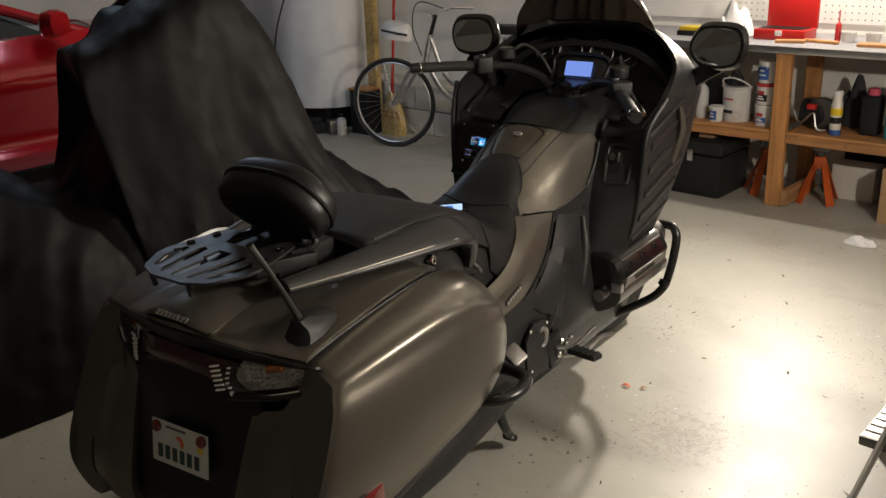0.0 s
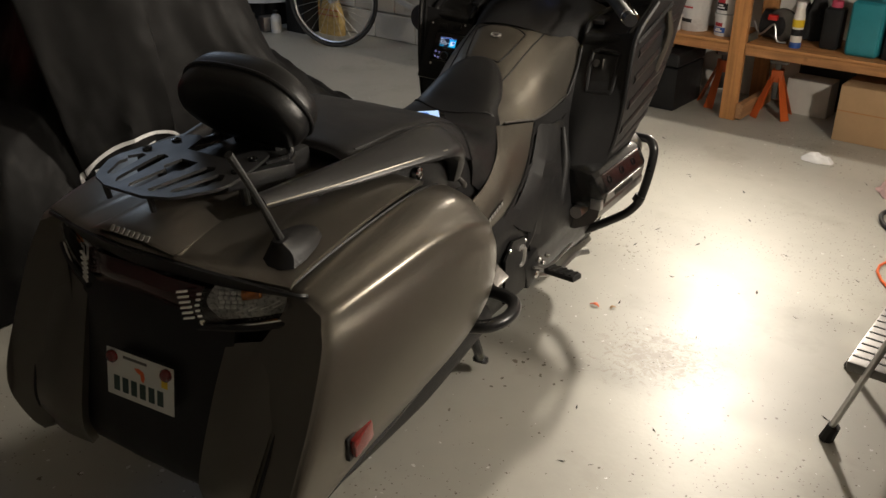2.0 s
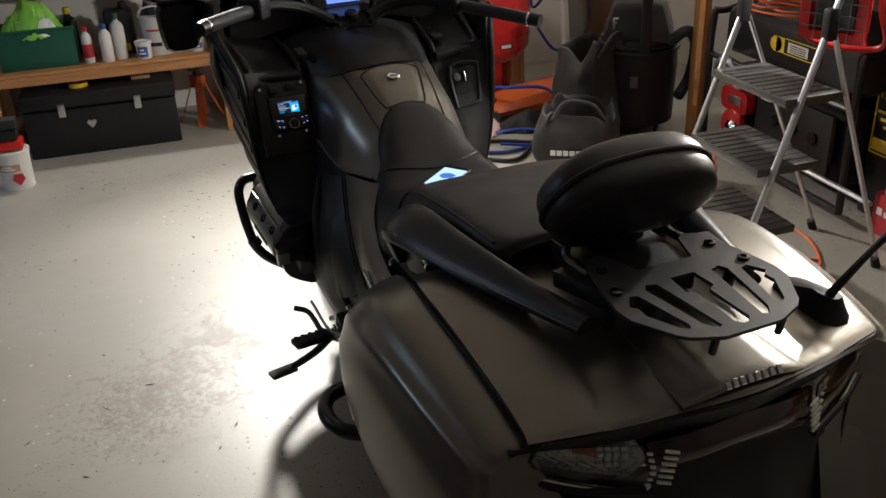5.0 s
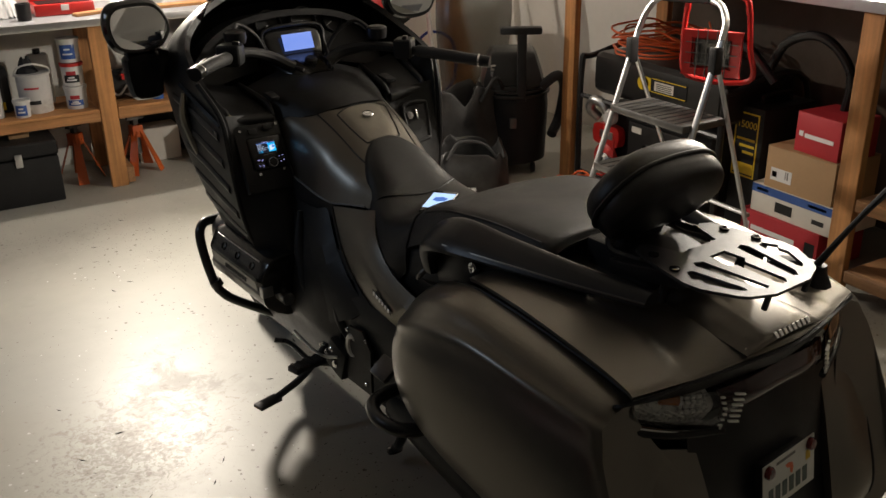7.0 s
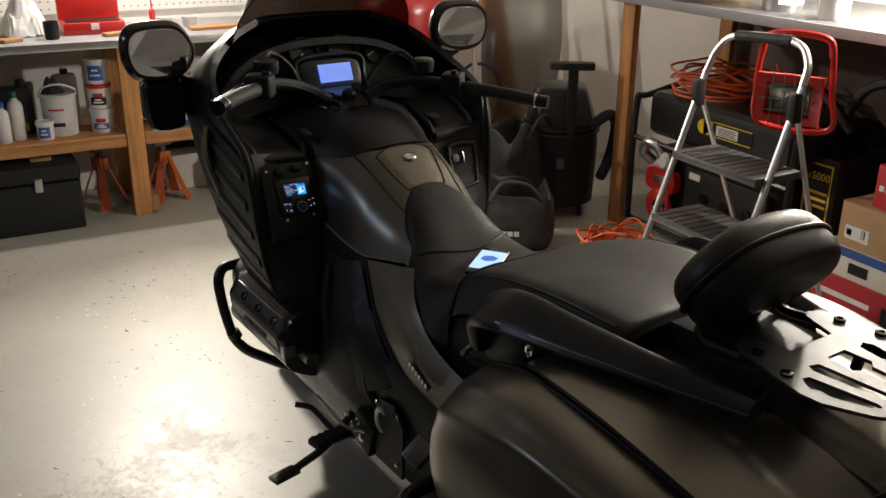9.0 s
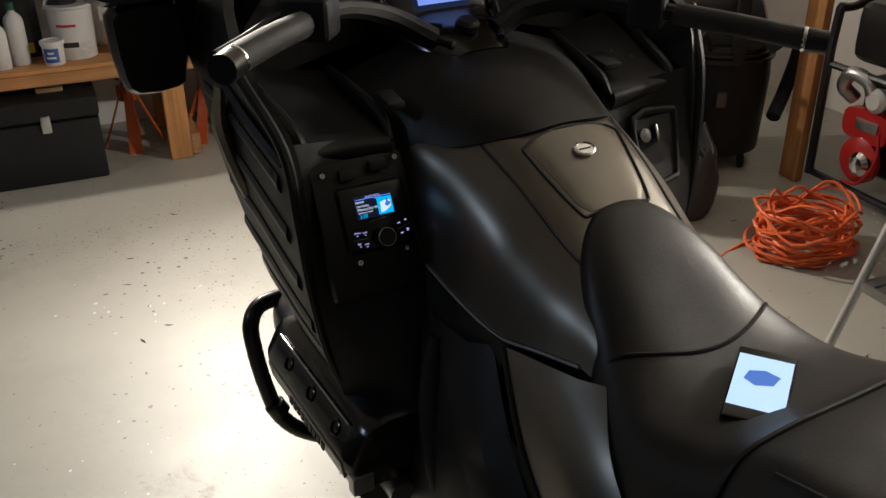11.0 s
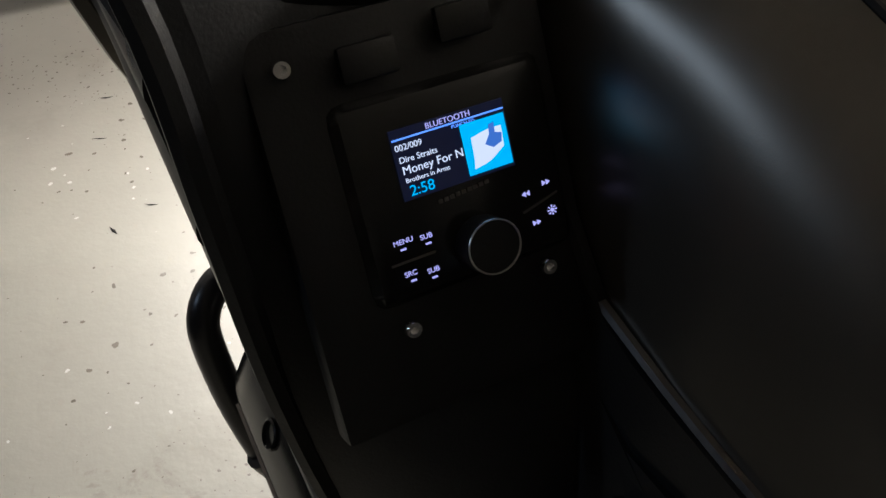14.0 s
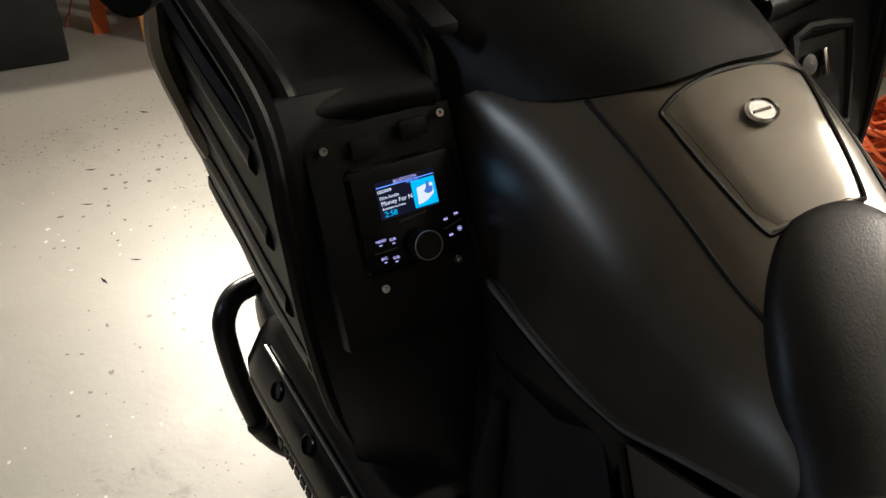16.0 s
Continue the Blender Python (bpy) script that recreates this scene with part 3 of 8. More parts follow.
part("tail_lamp_band", skin([sym([(0, -0.080, 0.790), (0.09, -0.080, 0.786), (0.158, -0.062, 0.778)]), sym([(0, -0.094, 0.755), (0.08, -0.092, 0.752), (0.150, -0.074, 0.742)]), sym([(0, -0.076, 0.722), (0.07, -0.076, 0.720), (0.145, -0.066, 0.708)])], 3, 5, thick=0.01), BRAKE, bike, "dark red brake light strip")
for s in (1, -1):
    e = 0.020 if s > 0 else 0.010
    lamp_rows = [[(s * 0.166, -0.066, 0.779), (s * 0.26, -0.026, 0.780), (s * (0.342 + e), 0.012 + e * 0.5, 0.778)],
                 [(s * 0.150, -0.084, 0.738), (s * 0.255, -0.044, 0.748), (s * (0.347 + e), 0.006 + e * 0.5, 0.764)],
                 [(s * 0.170, -0.072, 0.702), (s * 0.26, -0.034, 0.720), (s * (0.342 + e), 0.010 + e * 0.5, 0.751)]]
    tl = part("tail_lamp", skin([[(x, y + 0.034, z) for x, y, z in r] for r in lamp_rows], 4, 5, thick=0.008), LAMPI, bike, "turn signal with clear lens")
    part("lens", skin(lamp_rows, 4, 5, thick=0.003), LENS, tl, "clear lens").visible_shadow = False
    part("bulb", tube([(s * 0.222, -0.026, 0.764), (s * 0.252, -0.010, 0.768)], [0.011, 0.009], 12, 2), AMBER, tl, "amber bulb")
    for k in range(4):  # facets of the reflector beside the bulb
        for j in range(4):
            x = 0.184 + 0.011 * k
            part("lamp_facet", box(-0.0046, -0.002, -0.0036, 0.0046, 0.004, 0.0036, 0.001, 1), REFLECT, tl, m=pose(s * x, -0.046 + 0.44 * (x - 0.184) + 0.003 * (j % 2), 0.736 + 0.0095 * j + 0.05 * (x - 0.184), 14 - 6 * j, 0, s * (20 + 9 * (-1) ** k)))
    for k in range(5):  # slanting bars of the bowl below the bulb
        part("lamp_bar", tube([(s * (0.205 + 0.022 * k), -0.030 + 0.010 * k, 0.722 + 0.006 * k), (s * (0.240 + 0.022 * k), -0.014 + 0.010 * k, 0.746 + 0.005 * k)], 0.0022, 6, 2), REFLECT, tl)
    part("lamp_end", skin([[(s * (0.306 + e), -0.004 + e * 0.5, 0.776), (s * (0.338 + e), 0.012 + e * 0.5, 0.776)], [(s * (0.304 + e), -0.007 + e * 0.5, 0.744), (s * (0.339 + e), 0.010 + e * 0.5, 0.754)]], 3, 3, thick=0.004), REFLECT, tl, "pale reflector at the end of the lens")
    part("lamp_end_step", box(-0.010, -0.003, -0.004, 0.010, 0.004, 0.004, 0.001), REFLECT, tl, m=pose(s * (0.296 + e), -0.004 + e * 0.5, 0.770, 0, 0, s * 24))
    for k in range(6):
        part("lamp_rib", box(-0.004, -0.0022, -0.0016, 0.004, 0.0022, 0.0016), REFLECT, tl, m=pose(s * (0.163 - 0.0022 * min(k, 5 - k)), -0.078 - 0.002 * min(k, 5 - k), 0.714 + 0.0115 * k, 0, -s * 10, s * 22), smooth=False)
        part("brake_rib", box(-0.011, -0.0022, -0.0016, 0.011, 0.0022, 0.0016), REFLECT, tl, m=pose(s * (0.138 - 0.0022 * (k - 3)), -0.092, 0.722 + 0.0105 * k, 0, -s * 12, s * 20), smooth=False)
    part("lens_edge", tube([(s * 0.160, -0.080, 0.712), (s * 0.176, -0.074, 0.703), (s * 0.26, -0.041, 0.719), (s * (0.344 + e), 0.006 + e * 0.5, 0.750), (s * (0.348 + e), 0.008 + e * 0.5, 0.776)], 0.0022, 6), REFLECT, tl, "bright edge of the lens")
    part("lamp_surround", tube([(s * 0.154, -0.080, 0.700), (s * 0.26, -0.042, 0.713), (s * (0.346 + e), 0.004 + e * 0.5, 0.743), (s * (0.356 + e), 0.006 + e * 0.5, 0.775)], 0.007, 8), BLACK, bike)
# black recess, plate and its bracket
part("plate_panel", skin([sym([(0, -0.062, 0.725), (0.10, -0.062, 0.722), (0.212, -0.046, 0.70)]), sym([(0, -0.088, 0.640), (0.09, -0.085, 0.635), (0.215, -0.066, 0.60)]), sym([(0, -0.100, 0.50), (0.085, -0.098, 0.49), (0.205, -0.100, 0.45)]), sym([(0, -0.115, 0.36), (0.075, -0.115, 0.355), (0.195, -0.105, 0.335)]), sym([(0, -0.06, 0.275), (0.06, -0.055, 0.275), (0.12, -0.03, 0.285)])], 5, 5, thick=0.02), BLACK, bike, "black plate recess and rear mudguard")
PLATE = pose(0.015, -0.122, 0.5525, 90 - 8, 0, 3)
plate = part("number_plate", box(-0.089, -0.051, -0.001, 0.089, 0.051, 0.001, 0.0), PLATEW, bike, "white metal number plate", m=PLATE, smooth=False)
for k in range(6):
    part("plate_bar", box(-0.0078, -0.0165, 0, 0.0078, 0.0165, 0.0012), GREENT, plate, m=pose(-0.063 + 0.0235 * k, -0.022, 0.0005), smooth=False)
part("plate_mark", slab([(-0.016, 0.012), (-0.004, 0.014), (0.008, 0.010), (0.012, -0.002), (0.008, -0.014), (0.002, -0.010), (0.0, 0.002), (-0.008, 0.004)], (), 0, 0.001), CORD, plate, m=pose(0.002, 0.012, 0.0005), smooth=False)
part("plate_mark", box(-0.032, -0.003, 0, 0.032, 0.003, 0.001, 0.0), STEEL, plate, m=pose(-0.012, 0.040, 0.0005), smooth=False)
part("plate_sticker", box(-0.008, -0.010, 0, 0.008, 0.010, 0.001, 0.0), YELLOW, plate, m=pose(0.066, 0.014, 0.0005), smooth=False)
for s in (1, -1):
    part("plate_bolt", lathe(((0.0135, 0), (0.0135, 0.006), (0.010, 0.010), (0.001, 0.011)), 14), REDLENS, plate, "red reflector bolt", m=pose(s * 0.072, 0.035, 0.0005))
part("plate_bracket", box(-0.07, -0.05, -0.045, 0.07, 0.045, -0.003, 0.01), BLACK, bike, m=PLATE)
for k in range(8):
    part("tail_badge", box(-0.0048, -0.002, -0.0065, 0.0048, 0.002, 0.0065, 0.0012, 1), CHROME, bike, "small chrome letter block", m=pose(-0.040 + 0.0135 * k, -0.0875, 0.8585, -40, 0, 0))
# seats
SEAT_B = ((0.35, ((0, 0.915), (0.11, 0.914), (0.168, 0.900), (0.178, 0.862))),
          (0.38, ((0, 0.934), (0.12, 0.933), (0.184, 0.918), (0.194, 0.866))),
          (0.52, ((0, 0.937), (0.13, 0.937), (0.198, 0.924), (0.212, 0.862))),
          (0.66, ((0, 0.920), (0.13, 0.920), (0.200, 0.908), (0.218, 0.835))),
          (0.74, ((0, 0.897), (0.125, 0.896), (0.190, 0.884), (0.212, 0.805))),
          (0.80, ((0, 0.876), (0.120, 0.875), (0.178, 0.860), (0.204, 0.785))),
          (0.855, ((0, 0.845), (0.112, 0.844), (0.168, 0.826), (0.200, 0.755))))
SEAT_F = ((0.850, ((0, 0.845), (0.112, 0.844), (0.172, 0.824), (0.203, 0.752), (0.205, 0.69))),
          (0.90, ((0, 0.815), (0.112, 0.814), (0.178, 0.796), (0.212, 0.72), (0.214, 0.65))),
          (0.99, ((0, 0.792), (0.105, 0.790), (0.172, 0.770), (0.205, 0.69), (0.205, 0.62))),
          (1.07, ((0, 0.818), (0.090, 0.815), (0.150, 0.785), (0.180, 0.71), (0.186, 0.64))),
          (1.12, ((0, 0.852), (0.080, 0.848), (0.124, 0.820), (0.142, 0.775), (0.150, 0.72))),
          (1.17, ((0, 0.888), (0.068, 0.882), (0.104, 0.860), (0.118, 0.826), (0.122, 0.78))),
          (1.215, ((0, 0.912), (0.050, 0.907), (0.080, 0.890), (0.092, 0.862), (0.095, 0.82))),
          (1.245, ((0, 0.922), (0.032, 0.918), (0.052, 0.907), (0.062, 0.885), (0.064, 0.84))),
          (1.258, ((0, 0.916), (0.018, 0.914), (0.030, 0.907), (0.038, 0.890), (0.040, 0.85))))
part("passenger_seat", skin(ys(SEAT_B), 5, 5, thick=0.03), VINYL, bike, "black vinyl passenger seat")
rider_seat = part("rider_seat", skin(ys(SEAT_F), 5, 5, thick=0.03), VINYL2, bike, "black vinyl rider seat")
part("seat_piping", tube(sym([(0, 0.853, 0.848), (0.112, 0.853, 0.847), (0.170, 0.853, 0.828), (0.202, 0.853, 0.757)]), 0.004, 6), BLACK, bike)
part("seat_base", skin(ys(((0.34, ((0, 0.86), (0.12, 0.86), (0.165, 0.85), (0.17, 0.80))), (0.6, ((0, 0.83), (0.13, 0.83), (0.185, 0.83), (0.195, 0.72))), (0.85, ((0, 0.75), (0.13, 0.75), (0.19, 0.75), (0.205, 0.60))), (1.05, ((0, 0.70), (0.12, 0.70), (0.165, 0.69), (0.19, 0.55))))), 4, 4, thick=0.02), BLACK, bike)

for s in (1, -1):
    part("seat_edge", tube([(s * 0.182, 0.38, 0.921), (s * 0.197, 0.52, 0.927), (s * 0.199, 0.66, 0.911), (s * 0.189, 0.74, 0.887), (s * 0.176, 0.80, 0.862)], 0.0028, 6), BLACK, bike, "stitched edge of the passenger seat")
# tank shelter
TANK = ((1.06, ((0, 0.74), (0.08, 0.765), (0.115, 0.785), (0.138, 0.786), (0.150, 0.765))),
        (1.123, ((0, 0.80), (0.07, 0.832), (0.108, 0.828), (0.132, 0.810), (0.150, 0.776))),
        (1.19, ((0, 0.868), (0.055, 0.870), (0.092, 0.862), (0.136, 0.824), (0.164, 0.768))),
        (1.256, ((0, 0.917), (0.058, 0.913), (0.100, 0.893), (0.150, 0.844), (0.182, 0.760))),
        (1.31, ((0, 0.952), (0.064, 0.946), (0.110, 0.920), (0.160, 0.868), (0.190, 0.768))),
        (1.37, ((0, 0.986), (0.076, 0.978), (0.118, 0.944), (0.166, 0.892), (0.195, 0.780))),
        (1.44, ((0, 1.008), (0.084, 0.999), (0.126, 0.966), (0.172, 0.915), (0.196, 0.795))),
        (1.51, ((0, 1.020), (0.09, 1.010), (0.132, 0.980), (0.178, 0.944), (0.197, 0.870))),
        (1.58, ((0, 1.025), (0.09, 1.012), (0.135, 0.980), (0.182, 0.955), (0.198, 0.930))))
tank = part("tank_cover", skin(ys(TANK), 6, 6, thick=0.012), PAINT, bike, "matte gunmetal tank cover")


def drape(ob):
    """Gives a function that finds the outside of that mesh above or beside a point."""
    me = ob.data
    tree = BVHTree.FromPolygons([v.co for v in me.vertices], [tuple(p.vertices) for p in me.polygons])

    def over(x, y, lift=0.0):
        hit, nor, _, _ = tree.ray_cast(Vector((x, y, 2.0)), Vector((0, 0, -1)))
        return (x, y, (hit.z if hit else 0.9) + lift)

    def beside(sx, y, z, lift=0.0):
        hit, nor, _, _ = tree.ray_cast(Vector((sx * 1.0, y, z)), Vector((-sx, 0, 0)))
        return ((hit.x if hit else 0.3 * sx) + sx * lift, y, z)

    return over, beside


on_tank, _ = drape(tank)
on_seat, _ = drape(rider_seat)
part("seat_seam", tube([on_seat(x, 1.042 + 2.6 * x * x, 0.0) for x in (-0.150, -0.125, -0.09, -0.045, 0.0, 0.045, 0.09, 0.125, 0.150)], 0.0032, 6), BLACK, bike, "stitched seam across the seat")
LID = [(p.x, p.y) for p in spline(((-0.040, 1.250, 0), (0.040, 1.250, 0), (0.060, 1.262, 0), (0.080, 1.350, 0), (0.072, 1.368, 0), (0, 1.378, 0), (-0.072, 1.368, 0), (-0.080, 1.350, 0), (-0.060, 1.262, 0)), 5, True)]
part("fuel_lid_seam", tube([on_tank(x, y, 0.0004) for x, y in LID], 0.0026, 6, 1, closed=True), BLACK, bike, "black gap round the fuel lid")
lid_rows = []
for k in range(9):
    y = 1.2535 + 0.1205 * k / 8
    w = 0.0525 + 0.0235 * min(1, k / 7.0) - (0.010 if k in (0, 8) else 0)
    lid_rows.append([on_tank(w * q / 6, y, 0.0016 - 0.0010 * (abs(q) == 6)) for q in range(-6, 7)])
part("fuel_lid", skin(lid_rows, 2, 2, thick=0.002), PAINT, bike, "matte gunmetal fuel lid")
lock = part("lid_lock", lathe(((0.013, 0), (0.013, 0.005), (0.0105, 0.007), (0.010, 0.005), (0.001, 0.005)), 18), CHROME, bike, "chrome oval key lock", m=pose(*on_tank(0.0, 1.333, 0.001), 28, 0, 0) @ Matrix.Diagonal((1.4, 1, 1, 1)))
part("key_slot", box(-0.007, -0.001, 0.005, 0.007, 0.001, 0.0062), STEEL, lock, smooth=False)
for s in (1, -1):
    part("tank_seam", tube([on_tank(s * x, y, 0.0002) for x, y in ((0.090, 1.190), (0.098, 1.24), (0.104, 1.292), (0.110, 1.35), (0.116, 1.42))], 0.0026, 6), BLACK, bike, "dark gap between tank top and knee panel")
    # alloy-coloured bead paints the highlight along the knee panel's lower edge
    part("side_edge", tube([(s * 0.150, 1.125, 0.776), (s * 0.166, 1.19, 0.767), (s * 0.184, 1.256, 0.758), (s * 0.192, 1.31, 0.766), (s * 0.197, 1.37, 0.778), (s * 0.199, 1.44, 0.792)], 0.0036, 6), ENGINE, bike, "pale bead for the highlight on the knee panel edge")
    part("front_edge", tube([(s * 0.199, 1.44, 0.792), (s * 0.201, 1.49, 0.860), (s * 0.199, 1.52, 0.925)], 0.005, 6), BLACK, bike)
    # body panel below the tank cover, down to the footrest
    part("body_panel", skin([[(s * 0.152, 1.070, 0.782), (s * 0.166, 1.105, 0.776), (s * 0.178, 1.165, 0.768), (s * 0.188, 1.235, 0.756)],
                             [(s * 0.196, 1.000, 0.735), (s * 0.212, 1.022, 0.722), (s * 0.217, 1.075, 0.698), (s * 0.214, 1.150, 0.664)],
                             [(s * 0.218, 0.915, 0.688), (s * 0.238, 0.935, 0.666), (s * 0.242, 0.985, 0.640), (s * 0.232, 1.055, 0.604)],
                             [(s * 0.228, 0.825, 0.664), (s * 0.250, 0.842, 0.638), (s * 0.252, 0.890, 0.604), (s * 0.240, 0.955, 0.560)],
                             [(s * 0.232, 0.725, 0.650), (s * 0.256, 0.738, 0.622), (s * 0.256, 0.780, 0.582), (s * 0.242, 0.840, 0.532)]], 6, 1, thick=0.010), PAINT, bike, "gunmetal body panel sweeping down beside the seat")
    part("panel_gap", tube([(s * 0.190, 1.240, 0.752), (s * 0.216, 1.155, 0.660), (s * 0.234, 1.060, 0.600), (s * 0.242, 0.960, 0.556), (s * 0.244, 0.842, 0.528)], 0.004, 6), BLACK, bike)
    # side cover behind the knee, with two raised folds, and the heel plate over the footrest
    part("side_cover", skin([[(s * 0.192, 1.262, 0.745), (s * 0.210, 1.30, 0.735), (s * 0.212, 1.40, 0.730)],
                             [(s * 0.218, 1.175, 0.655), (s * 0.246, 1.205, 0.640), (s * 0.244, 1.285, 0.630)],
                             [(s * 0.236, 1.080, 0.590), (s * 0.262, 1.120, 0.560), (s * 0.262, 1.230, 0.520)],
                             [(s * 0.242, 0.985, 0.545), (s * 0.262, 1.040, 0.500), (s * 0.264, 1.160, 0.440)]], 5, 1, thick=0.008), BLACK, bike, "black side cover with a folded edge")
    part("knee_filler", skin([[(s * 0.180, 1.235, 0.756), (s * 0.190, 1.24, 0.70), (s * 0.206, 1.25, 0.60)],
                              [(s * 0.192, 1.33, 0.768), (s * 0.198, 1.34, 0.72), (s * 0.210, 1.35, 0.62)],
                              [(s * 0.196, 1.45, 0.800), (s * 0.204, 1.44, 0.74), (s * 0.214, 1.43, 0.64)],
                              [(s * 0.196, 1.53, 0.93), (s * 0.208, 1.50, 0.82), (s * 0.216, 1.47, 0.68)]], 5, 5, thick=0.008), BLACK, bike, "black panel between tank and fairing")
# black dash apron over the front of the tank
part("dash_apron", skin([sym([(0, 1.378, 0.996), (0.07, 1.382, 0.990), (0.125, 1.43, 0.968), (0.176, 1.51, 0.943), (0.192, 1.54, 0.925)]), sym([(0, 1.43, 1.018), (0.075, 1.44, 1.010), (0.13, 1.48, 0.990), (0.18, 1.54, 0.962), (0.205, 1.57, 0.94)]), sym([(0, 1.53, 1.040), (0.08, 1.54, 1.032), (0.14, 1.56, 1.012), (0.195, 1.60, 0.985), (0.225, 1.62, 0.965)]), sym([(0, 1.70, 1.056), (0.09, 1.70, 1.048), (0.16, 1.70, 1.03), (0.215, 1.70, 1.01), (0.25, 1.70, 0.99)])], 5, 5, thick=0.015), BLACK, bike, "matte black apron below the dash")

# fairing shell round the front, open to the rear
SHELL = ((0.56, ((0, 1.98), (0.16, 1.94), (0.285, 1.80), (0.310, 1.64), (0.312, 1.47))),
         (0.70, ((0, 2.10), (0.20, 2.04), (0.330, 1.84), (0.352, 1.66), (0.356, 1.475))),
         (0.84, ((0, 2.18), (0.23, 2.10), (0.362, 1.88), (0.372, 1.68), (0.374, 1.485))),
         (0.98, ((0, 2.20), (0.25, 2.12), (0.382, 1.90), (0.386, 1.70), (0.381, 1.505))),
         (1.07, ((0, 2.16), (0.25, 2.08), (0.394, 1.90), (0.396, 1.74), (0.405, 1.575))),
         (1.16, ((0, 2.06), (0.20, 2.01), (0.340, 1.90), (0.372, 1.80), (0.372, 1.73))),
         (1.235, ((0, 1.97), (0.15, 1.945), (0.255, 1.885), (0.285, 1.83), (0.285, 1.80))),
         (1.275, ((0, 1.925), (0.10, 1.91), (0.165, 1.882), (0.185, 1.86), (0.185, 1.845))))
shell = part("fairing", skin([sym([(x, y, z) for x, y in half]) for z, half in SHELL], 6, 6, thick=0.018), BLACK, bike, "black front fairing")
_, by_shell = drape(shell)
part("windscreen", skin([sym([(0, 1.955, 1.225), (0.13, 1.935, 1.22), (0.25, 1.87, 1.20), (0.30, 1.82, 1.17)]), sym([(0, 1.90, 1.300), (0.12, 1.885, 1.295), (0.235, 1.835, 1.265), (0.285, 1.79, 1.22)]), sym([(0, 1.845, 1.385), (0.11, 1.835, 1.378), (0.215, 1.795, 1.345), (0.262, 1.76, 1.295)]), sym([(0, 1.80, 1.45), (0.08, 1.792, 1.442), (0.165, 1.762, 1.41), (0.205, 1.735, 1.365)])], 4, 5, thick=0.004), SMOKE, bike, "smoked windscreen")
for s in (1, -1):
    # rear faces of the fairing beside the rider's knees
    face = part("fairing_back", skin([[(s * 0.196, 1.555, 0.955), (s * 0.28, 1.553, 0.965), (s * 0.380, 1.526, 0.985)],
                                      [(s * 0.200, 1.515, 0.87), (s * 0.275, 1.515, 0.87), (s * 0.372, 1.505, 0.88)],
                                      [(s * 0.206, 1.472, 0.78), (s * 0.27, 1.472, 0.78), (s * 0.366, 1.492, 0.79)],
                                      [(s * 0.210, 1.425, 0.66), (s * 0.26, 1.425, 0.66), (s * 0.345, 1.485, 0.68)],
                                      [(s * 0.205, 1.385, 0.52), (s * 0.245, 1.395, 0.52), (s * 0.310, 1.475, 0.54)]], 5, 5, thick=0.015), BLACK, bike, "black inner fairing panel")
    if s > 0:
        ring = spline(((0.246, 1.512, 0.915), (0.320, 1.510, 0.920), (0.332, 1.506, 0.905), (0.326, 1.480, 0.820), (0.316, 1.474, 0.808), (0.258, 1.470, 0.802), (0.246, 1.474, 0.815)), 3, True)
        part("pocket_frame", tube(ring, 0.007, 8, 1, closed=True), BLACK, face, "rounded frame of the open pocket")
        part("pocket_back", skin([[(0.248, 1.513, 0.910), (0.328, 1.511, 0.912)], [(0.256, 1.476, 0.810), (0.320, 1.480, 0.815)]], 2, 2, thick=0.004), DARKP, face)
    part("fairing_rim", tube([(s * 0.410, 1.572, 1.075), (s * 0.381, 1.505, 0.985), (s * 0.374, 1.487, 0.88), (s * 0.366, 1.480, 0.77), (s * 0.346, 1.476, 0.65), (s * 0.308, 1.470, 0.55)], 0.0085, 8), BLACK, bike)
    # pocket lid on top of the inner fairing: a flat lid rolled over at its rear edge, between two ribs
    part("pocket_lid", skin([[(s * 0.210, 1.530, 0.925), (s * 0.27, 1.536, 0.930), (s * 0.335, 1.534, 0.940)],
                             [(s * 0.209, 1.519, 0.950), (s * 0.27, 1.522, 0.955), (s * 0.336, 1.522, 0.962)],
                             [(s * 0.209, 1.532, 0.966), (s * 0.27, 1.536, 0.971), (s * 0.337, 1.538, 0.976)],
                             [(s * 0.212, 1.60, 0.982), (s * 0.28, 1.60, 0.988), (s * 0.340, 1.60, 0.994)],
                             [(s * 0.222, 1.74, 1.012), (s * 0.29, 1.74, 1.026), (s * 0.352, 1.74, 1.040)]], 6, 5, thick=0.012), BLACK, bike, "black pocket lid")
    part("pocket_rib", tube([(s * 0.342, 1.532, 0.950), (s * 0.344, 1.545, 0.978), (s * 0.350, 1.60, 1.000), (s * 0.360, 1.66, 1.020), (s * 0.372, 1.74, 1.055)], [0.008, 0.011, 0.012, 0.012, 0.008], 10), POWDER, bike, "rounded rib beside the pocket lid")
    part("pocket_rib", tube([(s * 0.206, 1.53, 0.958), (s * 0.204, 1.56, 0.985), (s * 0.208, 1.62, 1.000), (s * 0.220, 1.72, 1.02)], [0.006, 0.009, 0.010, 0.008], 10), BLACK, bike)
    part("inner_ledge", skin([[(s * 0.350, 1.53, 0.955), (s * 0.380, 1.515, 0.965)], [(s * 0.358, 1.62, 0.985), (s * 0.394, 1.60, 1.005)], [(s * 0.372, 1.74, 1.03), (s * 0.398, 1.74, 1.05)]], 4, 3, thick=0.01), BLACK, bike)
